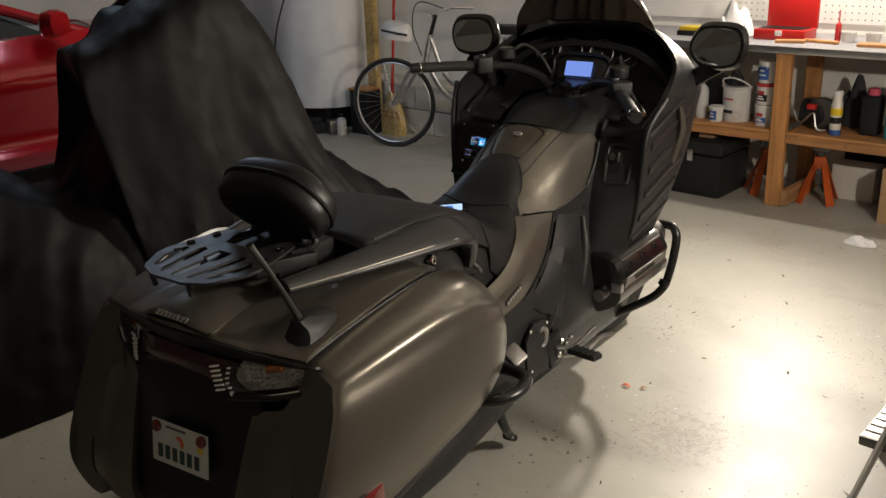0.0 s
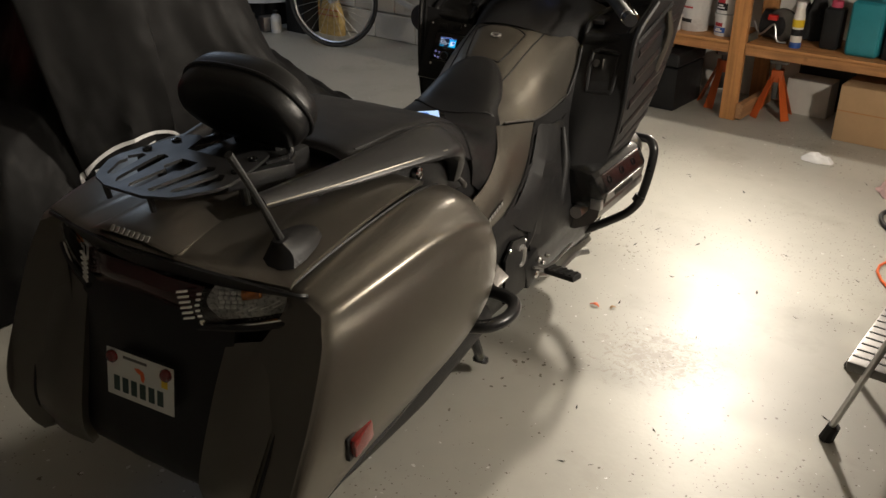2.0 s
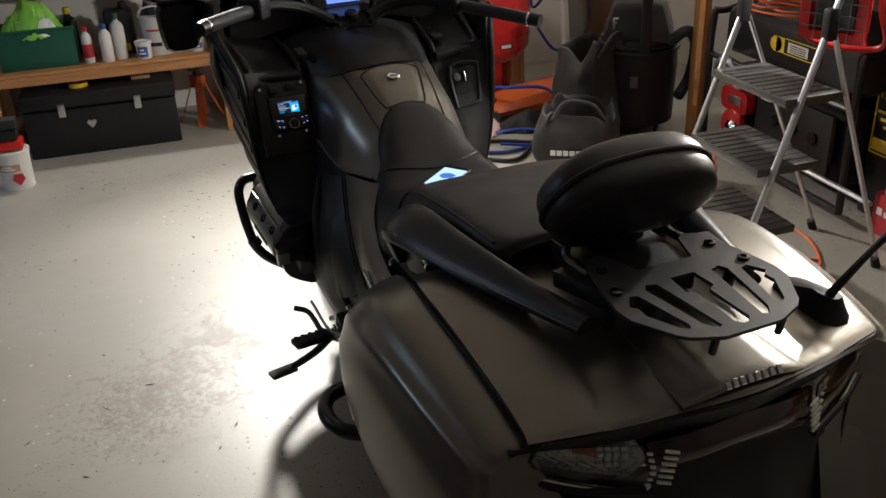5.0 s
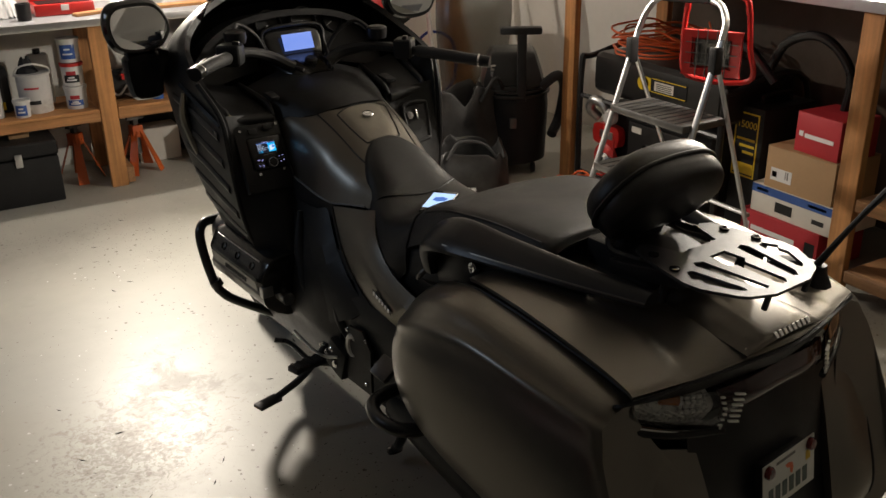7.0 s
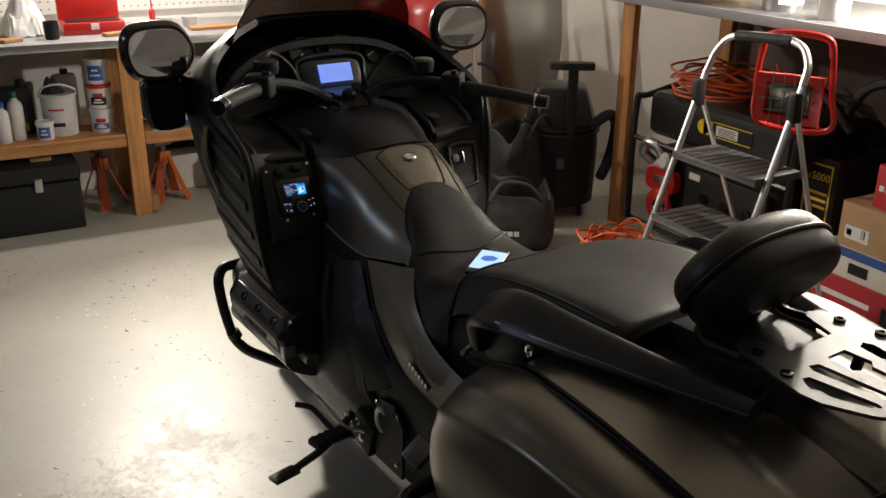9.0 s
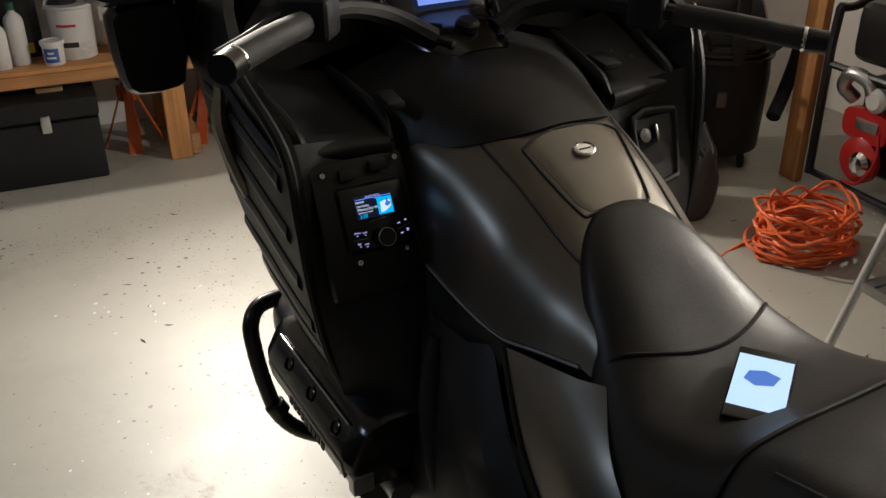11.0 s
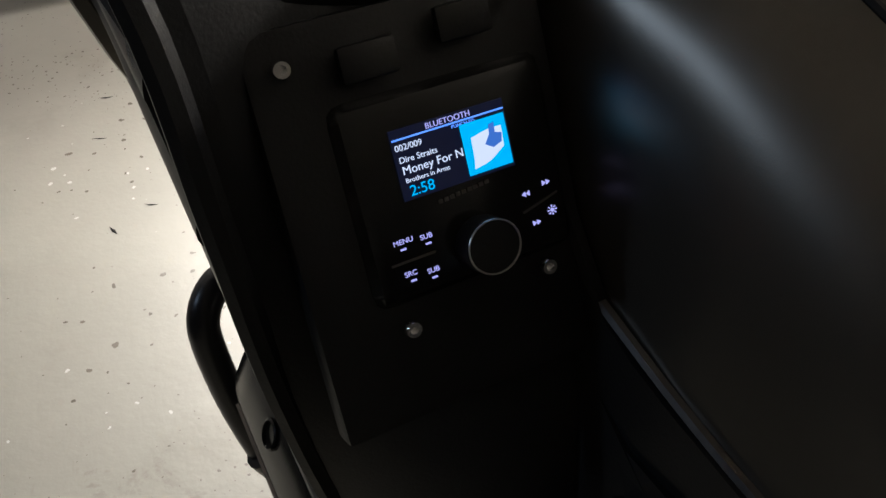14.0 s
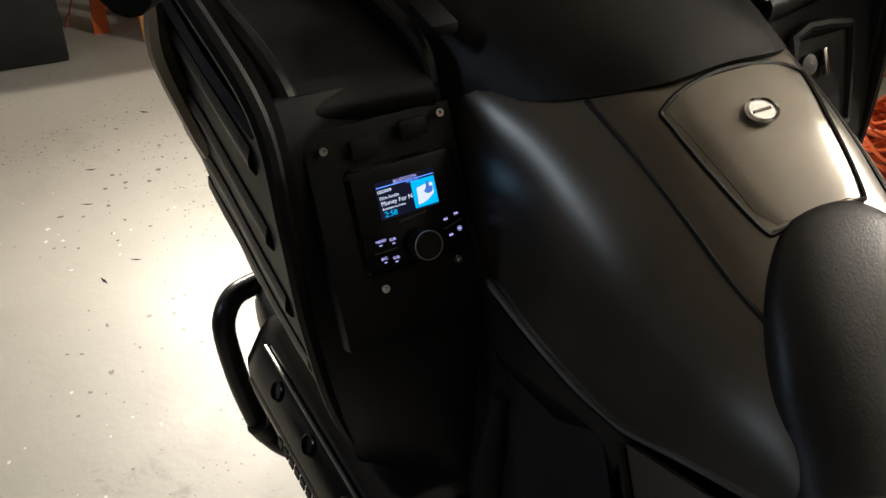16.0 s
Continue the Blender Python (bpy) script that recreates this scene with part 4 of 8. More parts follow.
    # louvres down the side
    for k in range(5):
        z = 0.60 + 0.080 * k
        edge = 1.515 + 0.006 * k
        blade = [[by_shell(s, edge + 0.045 * q, z + 0.012 * q + dz, lift) for q in range(7)] for dz, lift in ((-0.012, 0.001), (0.0, 0.006), (0.016, 0.002))]
        part("louvre", skin(blade, 3, 2, thick=0.004), DARKP if k % 2 else POWDER, bike, "side cooling louvre")
    part("side_strip", tube([(s * 0.404, 1.70, 1.03), (s * 0.398, 1.74, 0.95), (s * 0.372, 1.74, 0.85), (s * 0.345, 1.73, 0.76)], [0.008, 0.014, 0.014, 0.006], 8), PAINT, bike, "gunmetal trim strip")

# instruments
part("dash_hood", skin([sym([(0, 1.80, 1.215), (0.16, 1.795, 1.20), (0.27, 1.78, 1.155), (0.335, 1.77, 1.09)]), sym([(0, 1.90, 1.20), (0.17, 1.89, 1.185), (0.28, 1.85, 1.14), (0.345, 1.83, 1.08)])], 3, 6, thick=0.02), BLACK, bike, "dash hood")
part("dash_board", skin([sym([(0, 1.835, 1.205), (0.15, 1.83, 1.19), (0.26, 1.82, 1.14), (0.33, 1.80, 1.07)]), sym([(0, 1.825, 1.13), (0.15, 1.82, 1.12), (0.26, 1.81, 1.08), (0.335, 1.79, 1.03)]), sym([(0, 1.80, 1.04), (0.15, 1.80, 1.03), (0.26, 1.78, 1.01), (0.33, 1.76, 0.99)])], 4, 6, thick=0.01), BLACK, bike)
for x, r in ((-0.17, 0.034), (-0.062, 0.046), (0.062, 0.046), (0.17, 0.034)):
    g = part("gauge", lathe(((r, -0.004), (r, 0.012), (r * 0.93, 0.016), (r * 0.86, 0.010), (r * 0.86, 0.004)), 28), BLACK, bike, "round dark gauge", m=pose(x, 1.815, 1.175 - abs(x) * 0.10, 72, 0, 0))
    ring = part("gauge_ring", lathe(((r * 1.0, 0.012), (r * 1.03, 0.016), (r * 0.99, 0.019), (r * 0.95, 0.016)), 28), STEEL, g, "thin steel ring")
    open_ends(ring)
    part("needle", box(-0.0012, 0, 0.006, 0.0012, r * 0.7, 0.0075), WHITEC, g, m=pose(0, 0, 0, 0, 0, 120), smooth=False)
part("centre_pod", skin(ys(((1.60, ((0, 1.05), (0.035, 1.048), (0.055, 1.035), (0.06, 1.01))), (1.66, ((0, 1.072), (0.05, 1.070), (0.080, 1.05), (0.088, 1.01))), (1.73, ((0, 1.092), (0.065, 1.090), (0.095, 1.075), (0.105, 1.02))), (1.775, ((0, 1.16), (0.075, 1.158), (0.105, 1.135), (0.115, 1.03))), (1.82, ((0, 1.17), (0.075, 1.168), (0.105, 1.14), (0.115, 1.04))))), 4, 5, thick=0.01), GLOSS, bike, "dark centre console")
part("console_frame", tube([(-0.045, 1.62, 1.058), (-0.088, 1.70, 1.075), (-0.104, 1.752, 1.11), (-0.10, 1.77, 1.16), (0, 1.772, 1.172), (0.10, 1.77, 1.16), (0.104, 1.752, 1.11), (0.088, 1.70, 1.075), (0.045, 1.62, 1.058)], 0.006, 8), POWDER, bike)
part("dash_screen", box(-0.052, -0.001, -0.026, 0.052, 0.002, 0.026, 0.0), DASHB, bike, "glowing pale blue dash display", m=pose(0.004, 1.738, 1.123, -22, 0, 0), smooth=False)
part("console_knob", lathe(((0.020, 0), (0.020, 0.012), (0.014, 0.018), (0.001, 0.018)), 18), BLACK, bike, m=pose(0, 1.655, 1.070, 15, 0, 0))
for s in (1, -1):
    part("console_key", lathe(((0.012, 0), (0.012, 0.008), (0.001, 0.009)), 14), GLOSS, bike, m=pose(s * 0.045, 1.68, 1.072, 15, 0, 0))

# handlebars, switches, levers, mirrors
for s in (1, -1):  # the bar is turned a little to the right
    tx, ty, tz = (-0.030, -0.050, -0.030) if s > 0 else (-0.020, 0.045, 0.045)

    def hb(x, y, z):
        k = min(1, (x - 0.06) / 0.39)
        return (s * x + tx * k, y + ty * k, z + tz * k)

    part("handlebar", tube([hb(0.06, 1.66, 1.06), hb(0.13, 1.665, 1.095), hb(0.22, 1.615, 1.115), hb(0.31, 1.52, 1.112)], [0.020, 0.018, 0.015, 0.014], 10), BLACK, bike, "black handlebar")
    grip = part("grip", tube([hb(0.31, 1.52, 1.112), hb(0.375, 1.45, 1.107), hb(0.44, 1.375, 1.10)], 0.0185, 12), RUBBER, bike, "black rubber grip")
    part("bar_end", tube([hb(0.438, 1.377, 1.10), hb(0.462, 1.348, 1.098)], [0.0195, 0.0185], 12, 2), POWDER, grip, "black bar end weight")
    part("end_ring", lathe(((0.0192, -0.003), (0.0200, 0.0), (0.0192, 0.003)), 16), CHROME, grip, "thin bright ring", m=Matrix.Translation(hb(0.440, 1.3745, 1.10)) @ Vector((s * 0.024, -0.029, -0.002)).to_track_quat("Z", "Y").to_matrix().to_4x4())
    part("switch_block", box(-0.035, -0.03, -0.032, 0.035, 0.03, 0.03, 0.012, 3), BLACK, bike, m=pose(*hb(0.285, 1.555, 1.118), 0, 0, s * 42))
    part("switch_key", box(-0.010, -0.008, 0, 0.010, 0.008, 0.012, 0.003), POWDER, bike, m=pose(*hb(0.275, 1.535, 1.146), 0, 0, s * 42))
    part("reservoir", lathe(((0.030, -0.016), (0.033, 0.0), (0.033, 0.016), (0.025, 0.022), (0.001, 0.022)), 18), POWDER, bike, m=pose(*hb(0.235, 1.635, 1.155), 0, 0, 0))
    part("lever", tube([hb(0.262, 1.610, 1.118), hb(0.32, 1.575, 1.110), hb(0.39, 1.50, 1.098), hb(0.445, 1.435, 1.090)], [0.010, 0.008, 0.007, 0.008], 8), CHROME if s > 0 else POWDER, bike, "hand lever")
    part("brake_hose", tube([hb(0.235, 1.65, 1.15), hb(0.20, 1.70, 1.185), hb(0.14, 1.72, 1.15), hb(0.10, 1.74, 1.08)], 0.006, 8), RUBBER, bike)
    head = part("mirror_head", skin([[(s * x, y, z) for x, y, z in ((0.386, 1.795, 1.210), (0.420, 1.802, 1.272), (0.490, 1.798, 1.282), (0.555, 1.785, 1.272), (0.574, 1.778, 1.220), (0.550, 1.775, 1.160), (0.481, 1.782, 1.145), (0.416, 1.792, 1.158))], [(s * x, y, z) for x, y, z in ((0.380, 1.825, 1.210), (0.416, 1.835, 1.280), (0.490, 1.830, 1.292), (0.561, 1.815, 1.280), (0.581, 1.808, 1.220), (0.555, 1.805, 1.152), (0.481, 1.815, 1.136), (0.411, 1.825, 1.150))], [(s * x, y, z) for x, y, z in ((0.420, 1.885, 1.210), (0.443, 1.890, 1.250), (0.490, 1.890, 1.260), (0.527, 1.880, 1.250), (0.541, 1.875, 1.220), (0.527, 1.875, 1.180), (0.481, 1.880, 1.170), (0.439, 1.890, 1.180))]], 4, 4, loop=True, caps=True), GLOSS, bike, "gloss black mirror housing")
    if s < 0:
        part("mirror_foot", skin([[(s * x, 1.790 + 0.20 * abs(x - 0.47), z) for x, z in ((0.428, 1.128), (0.512, 1.130), (0.522, 1.100), (0.516, 1.030), (0.500, 1.006), (0.440, 1.008), (0.426, 1.030))], [(s * x, 1.822 + 0.20 * abs(x - 0.47), z) for x, z in ((0.420, 1.136), (0.518, 1.138), (0.530, 1.100), (0.522, 1.026), (0.502, 0.998), (0.434, 1.000), (0.418, 1.030))], [(s * x, 1.880, z) for x, z in ((0.400, 1.110), (0.480, 1.112), (0.490, 1.090), (0.480, 1.040), (0.470, 1.020), (0.410, 1.020), (0.398, 1.040))]], 3, 2, loop=True, caps=True), GLOSS, bike, "smooth black deflector below the mirror")
    glass = bmesh.new()
    ring = [glass.verts.new((s * x, y - 0.003, z)) for x, y, z in spline(((0.395, 1.795, 1.210), (0.425, 1.801, 1.264), (0.490, 1.798, 1.273), (0.548, 1.786, 1.264), (0.564, 1.779, 1.220), (0.544, 1.776, 1.168), (0.481, 1.783, 1.154), (0.422, 1.792, 1.166)), 4, True)]
    glass.faces.new(ring)
    part("mirror_glass", glass, MIRROR, head, "mirror glass", smooth=False)
    part("mirror_arm", skin([[(s * 0.335, 1.840, 1.100), (s * 0.335, 1.900, 1.100), (s * 0.353, 1.900, 1.050), (s * 0.353, 1.840, 1.040)], [(s * 0.409, 1.830, 1.140), (s * 0.409, 1.870, 1.140), (s * 0.428, 1.870, 1.100), (s * 0.428, 1.830, 1.090)], [(s * 0.465, 1.815, 1.175), (s * 0.465, 1.850, 1.175), (s * 0.493, 1.850, 1.140), (s * 0.493, 1.815, 1.130)]], 4, 3, loop=True, caps=True), GLOSS, bike, "mirror arm")

# engine, covers, guards, wheels
part("engine_block", skin([[(-0.125, y, 0.140), (-0.225, y, 0.34), (-0.215, y, 0.60), (0.215, y, 0.60), (0.225, y, 0.34), (0.125, y, 0.140)] for y in (0.80, 1.1, 1.4, 1.78)], 3, 4, loop=True, caps=True), BLACK, bike, "dark engine and frame")
for s in (1, -1):
    badge = part("side_badge", box(-0.0015, -0.046, -0.0075, 0.001, 0.046, 0.0075, 0.001), POWDER, bike, "small side badge with bright bars", m=pose(s * 0.2545, 0.895, 0.607, 17, 0, s * 2))
    for k in range(6):
        part("badge_bar", box(-0.0015, -0.0046, -0.0055, 0.0028, 0.0046, 0.0055, 0.001, 1), ALU, badge, m=pose(0, -0.036 + 0.0144 * k, 0, 0, 0, 0) @ Matrix.Diagonal((s, 1, 1, 1)))
    part("engine_cowl", skin([[(s * 0.215, 1.08, 0.63), (s * 0.25, 1.10, 0.52), (s * 0.255, 1.12, 0.40), (s * 0.24, 1.14, 0.345)],
                              [(s * 0.220, 1.22, 0.67), (s * 0.262, 1.23, 0.55), (s * 0.27, 1.24, 0.42), (s * 0.25, 1.25, 0.345)],
                              [(s * 0.215, 1.36, 0.72), (s * 0.248, 1.37, 0.58), (s * 0.268, 1.39, 0.44), (s * 0.25, 1.40, 0.35)],
                              [(s * 0.205, 1.46, 0.76), (s * 0.235, 1.46, 0.60), (s * 0.255, 1.48, 0.46), (s * 0.245, 1.50, 0.36)]], 5, 5, thick=0.014), BLACK, bike, "black engine side cowl")
    part("cowl_ridge", tube([(s * 0.222, 1.37, 0.71), (s * 0.242, 1.35, 0.61), (s * 0.252, 1.31, 0.51), (s * 0.246, 1.26, 0.40)], [0.010, 0.020, 0.020, 0.010], 12), BLACK, bike)
    part("cowl_ridge", tube([(s * 0.220, 1.19, 0.64), (s * 0.240, 1.16, 0.55), (s * 0.248, 1.12, 0.46), (s * 0.240, 1.07, 0.38)], [0.008, 0.018, 0.018, 0.008], 12), BLACK, bike)
    part("coolant_hose", tube([(s * 0.215, 1.475, 0.67), (s * 0.262, 1.465, 0.61), (s * 0.268, 1.462, 0.52), (s * 0.24, 1.45, 0.44)], 0.018, 12), POWDER, bike, "black coolant hose")
    # cylinder cover: black top, sloped face with three round recesses, bright lower face
    prof = ((0.235, 0.585), (0.300, 0.588), (0.334, 0.580), (0.348, 0.566), (0.371, 0.522), (0.372, 0.512), (0.366, 0.478), (0.350, 0.462), (0.235, 0.455))
    ends = ((1.372, 0.80), (1.376, 0.90), (1.392, 0.985), (1.41, 1.0), (1.70, 1.0), (1.722, 0.985), (1.74, 0.92), (1.745, 0.80))
    headc = part("cylinder_head", skin([[(s * (0.25 + (x - 0.25) * (k * 0.6 + 0.4)), y, 0.52 + (z - 0.52) * k) for x, z in prof] for y, k in ends], 1, 1, loop=True, caps=True), GLOSS, bike, "black engine cylinder cover")
    # aluminium colour stands in for the highlight line on the cover's upper lip
    part("head_edge", tube([(s * 0.3505, 1.41, 0.5685), (s * 0.3505, 1.56, 0.5685), (s * 0.3505, 1.70, 0.5685)], 0.0022, 6), ALU, headc, "bright bead for the highlight along the upper edge")
    part("head_end", box(-0.018, -0.010, -0.017, 0.018, 0.012, 0.017, 0.004), ALU, headc, "bright end block", m=pose(s * 0.350, 1.378, 0.482))
    part("head_trim", skin([[(s * 0.3745, y, 0.512), (s * 0.369, y, 0.480)] for y in (1.40, 1.56, 1.715)], 2, 2, thick=0.003), ENGINE, headc, "dull alloy strip with small lettering")
    for k in range(9):
        part("strip_bar", box(-0.001, -0.006, -0.006, 0.001, 0.006, 0.006), BLACK, headc, m=pose(s * 0.3745, 1.47 + 0.017 * k, 0.496, 0, -s * 9, 0), smooth=False)
    for y in (1.445, 1.545, 1.642):
        part("head_recess", lathe(((0.0135, -0.004), (0.0135, 0.002), (0.0115, 0.003), (0.0105, -0.003)), 16), GLOSS, headc, "round recess with bolt", m=pose(s * 0.3595, y, 0.5445, 0, s * 62, 0))
    part("head_lower", skin([[(s * 0.24, y, 0.46), (s * 0.335, y, 0.455), (s * 0.330, y, 0.40), (s * 0.24, y, 0.36)] for y in (1.42, 1.56, 1.76, 1.80)], 2, 3, loop=True, caps=True), ENGINE, bike, "engine casing below the cover")
    part("head_front", skin([[(s * 0.24, y, 0.60), (s * (0.315 - w), y, 0.575 - w), (s * (0.33 - w), y, 0.53), (s * (0.315 - w), y, 0.47), (s * 0.24, y, 0.45)] for y, w in ((1.735, 0.01), (1.78, 0.0), (1.83, 0.01), (1.86, 0.05))], 3, 3, loop=True, caps=True), ENGINE, bike, "alloy front end of the cylinder")
    # added block, placed to keep the bench lamp off the floor beside the engine
    part("lower_cowl", skin([[(s * 0.10, y, zb), (s * xo, y, zb + 0.03), (s * (xo + 0.03), y, 0.36), (s * (xo + 0.02), y, 0.50), (s * 0.10, y, 0.56)] for y, zb, xo in ((1.58, 0.28, 0.215), (1.68, 0.275, 0.220), (1.78, 0.29, 0.215), (1.87, 0.33, 0.17))], 3, 3, loop=True, caps=True), BLACK, bike, "black block behind the guard bar, added to shade the floor")
    part("head_stub", lathe(((0.02, 0), (0.02, 0.05), (0.015, 0.055), (0.001, 0.055)), 14, axis="y"), ALU, bike, m=pose(s * 0.29, 1.36, 0.445))
    part("engine_guard", tube([(s * 0.26, 1.84, 0.562), (s * 0.33, 1.822, 0.568), (s * 0.355, 1.812, 0.566), (s * 0.372, 1.800, 0.550), (s * 0.377, 1.794, 0.520), (s * 0.372, 1.782, 0.45), (s * 0.360, 1.770, 0.38), (s * 0.350, 1.764, 0.350), (s * 0.318, 1.752, 0.31), (s * 0.25, 1.75, 0.26), (s * 0.18, 1.72, 0.22)], 0.0155, 12, 4), POWDER, bike, "black tubular engine guard")
    part("guard_clamp", lathe(((0.020, -0.012), (0.020, 0.012)), 14), POWDER, bike, m=pose(s * 0.354, 1.76, 0.37, -6, s * 25, 0))
    part("bag_guard", tube([(s * 0.26, 0.70, 0.47), (s * 0.38, 0.67, 0.500), (s * 0.448, 0.64, 0.508), (s * 0.472, 0.58, 0.508), (s * 0.452, 0.52, 0.502), (s * 0.38, 0.50, 0.490), (s * 0.27, 0.50, 0.47)], 0.0165, 12), POWDER, bike, "black saddlebag guard bar")
    peg = part("foot_peg", box(-0.055, -0.022, -0.010, 0.055, 0.022, 0.008, 0.006), RUBBER, bike, "ribbed rubber foot peg", m=pose(s * 0.345, 1.165, 0.332, 0, -s * 4, -s * 12))
    for k in range(5):
        part("peg_rib", box(-0.004, -0.019, 0.008, 0.004, 0.019, 0.011), RUBBER, peg, m=pose(-0.042 + 0.021 * k, 0, 0), smooth=False)
    part("peg_bracket", box(-0.03, -0.045, -0.05, 0.02, 0.045, 0.05, 0.012), BLACK, bike, m=pose(s * 0.250, 1.12, 0.345, 18, 0, 0))
    heel = part("heel_plate", slab([(0.95, 0.30), (1.075, 0.30), (1.085, 0.40), (1.055, 0.475), (0.985, 0.485), (0.945, 0.44)], (), -0.004, 0.004), BLACK, bike, "black heel plate with a pale ring mark", m=Matrix(((0, 0, s, s * 0.262), (1, 0, 0, 0), (0, 1, 0, 0), (0, 0, 0, 1))))
    part("heel_mark", tube([(1.040 + 0.020 * math.cos(a), 0.418 + 0.030 * math.sin(a), 0.004) for a in (-1.9, -1.3, -0.7, -0.1, 0.5, 1.1, 1.7, 2.3)], [0.003, 0.006, 0.008, 0.008, 0.008, 0.008, 0.006, 0.003], 8), ALU, heel, "pale crescent mark")
    for a, b in ((0.965, 0.465), (1.060, 0.462), (0.972, 0.33)):
        part("plate_screw", lathe(((0.006, 0.003), (0.006, 0.007), (0.004, 0.009), (0.001, 0.009)), 10), CHROME, heel, m=pose(a, b, 0))
    for a, b, r in ((1.135, 0.372, 0.010), (1.165, 0.350, 0.008), (1.120, 0.330, 0.012), (1.195, 0.362, 0.007)):
        part("peg_bolt", lathe(((r, 0), (r, 0.010), (r * 0.7, 0.013), (0.001, 0.013)), 12, axis="x"), CHROME, bike, "bright bolt head", m=pose(s * 0.272, a, b) @ Matrix.Diagonal((s, 1, 1, 1)))
    part("shift_link", tube([(s * 0.280, 1.10, 0.36), (s * 0.292, 1.19, 0.335), (s * 0.296, 1.33, 0.352)], 0.0045, 8), ALU, bike, "bright linkage rod")
    part("pedal", tube([(s * 0.262, 1.17, 0.30), (s * 0.29, 1.25, 0.285), (s * 0.30, 1.36, 0.30), (s * 0.335, 1.39, 0.31)], 0.008, 8), ALU if s > 0 else POWDER, bike, "foot pedal")
    part("passenger_peg", box(-0.030, -0.026, -0.014, 0.030, 0.026, 0.014, 0.006), ENGINE, bike, "folded passenger peg", m=pose(s * 0.282, 0.850, 0.440, 25, s * 35, 0))
    part("stand_leg", tube([(s * 0.155, 0.86, 0.34), (s * 0.190, 0.88, 0.24), (s * 0.200, 0.915, 0.15), (s * 0.180, 0.965, 0.095), (s * 0.165, 1.00, 0.062)], [0.016, 0.016, 0.015, 0.014, 0.015], 10), POWDER, bike, "black stand leg")
    part("stand_foot", lathe(((0.001, -0.012), (0.022, -0.012), (0.026, -0.004), (0.022, 0.008), (0.001, 0.010)), 16), POWDER, bike, "rounded stand foot", m=pose(s * 0.164, 1.006, 0.054, -25, 0, 0))
part("side_stand", tube([(-0.195, 1.27, 0.33), (-0.29, 1.305, 0.21), (-0.375, 1.325, 0.155)], [0.014, 0.012, 0.011], 8), POWDER, bike, "black side stand swung out")
part("side_stand_foot", box(-0.05, -0.02, -0.006, 0.03, 0.02, 0.006, 0.004), POWDER, bike, m=pose(-0.395, 1.33, 0.146, 0, 0, 12))
# unseen solid core, added to keep the side lamp from shining through
part("mid_frame", skin([[(-0.10, y, zb), (-0.175, y, zb + 0.10), (-0.165, y, zt), (0.165, y, zt), (0.175, y, zb + 0.10), (0.10, y, zb)] for y, zb, zt in ((0.66, 0.24, 0.74), (0.80, 0.17, 0.72), (1.10, 0.15, 0.70), (1.40, 0.15, 0.74))], 3, 3, loop=True, caps=True), BLACK, bike, "dark filler in the frame behind the covers, blocks light")
for s in (1, -1):
    part("swing_arm", skin([[(s * 0.125, y, z - h), (s * 0.185, y, z - h), (s * 0.185, y, z + h), (s * 0.125, y, z + h)] for y, z, h in ((0.20, 0.33, 0.035), (0.45, 0.36, 0.06), (0.80, 0.42, 0.085))], 3, 2, loop=True, caps=True), BLACK, bike, "black swing arm")
part("frame_rail", box(-0.19, 0.60, 0.30, 0.19, 1.75, 0.34, 0.01), STEEL, bike)
part("belly", box(-0.105, 1.15, 0.130, 0.105, 1.70, 0.27, 0.02, 3), STEEL, bike)
for y, r, w in ((0.33, 0.318, 0.085), (2.04, 0.315, 0.062)):
    wheel = part("wheel", lathe(((r - 0.10, -w), (r - 0.03, -w * 0.98), (r - 0.006, -w * 0.6), (r, 0), (r - 0.006, w * 0.6), (r - 0.03, w * 0.98), (r - 0.10, w)), 40, axis="x"), TYRE, bike, "black motorcycle tyre on alloy wheel", m=pose(0, y, 0.318))
    part("rim", lathe(((0.05, -w * 0.7), (r - 0.105, -w * 0.9), (r - 0.098, 0), (r - 0.105, w * 0.9), (0.05, w * 0.7)), 32, axis="x"), POWDER, wheel, "black alloy rim")
part("front_mudguard", skin([[(-0.085, y, z), (-0.075, y * 1.0, z + 0.03), (0, y, z + 0.045), (0.075, y, z + 0.03), (0.085, y, z)] for y, z in ((1.72, 0.48), (1.82, 0.60), (1.96, 0.665), (2.12, 0.65), (2.25, 0.56))], 4, 4, thick=0.008), BLACK, bike)
for s in (1, -1):
    part("fork_leg", tube([(s * 0.11, 2.03, 0.33), (s * 0.11, 1.88, 0.85)], 0.028, 12, 2), POWDER, bike)
part("exhaust", tube([(0.19, 0.92, 0.26), (0.23, 0.5, 0.265), (0.25, 0.04, 0.275)], [0.050, 0.064, 0.062], 16), BLACK, bike)
part("exhaust", tube([(-0.19, 0.92, 0.26), (-0.23, 0.5, 0.265), (-0.25, 0.04, 0.275)], [0.050, 0.064, 0.062], 16), BLACK, bike)
part("rear_mudguard", skin([[(-0.13, y, z), (-0.10, y, z + 0.05), (0, y, z + 0.065), (0.10, y, z + 0.05), (0.13, y, z)] for y, z in ((-0.03, 0.25), (0.06, 0.52), (0.30, 0.64), (0.55, 0.55))], 4, 4, thick=0.008), BLACK, bike)
for s in (1, -1):
    part("under_tail", skin([[(s * 0.10, 0.0, 0.66), (s * 0.24, 0.05, 0.74)], [(s * 0.10, 0.4, 0.72), (s * 0.26, 0.42, 0.80)], [(s * 0.14, 0.75, 0.66), (s * 0.22, 0.75, 0.74)]], 3, 3, thick=0.02), BLACK, bike)

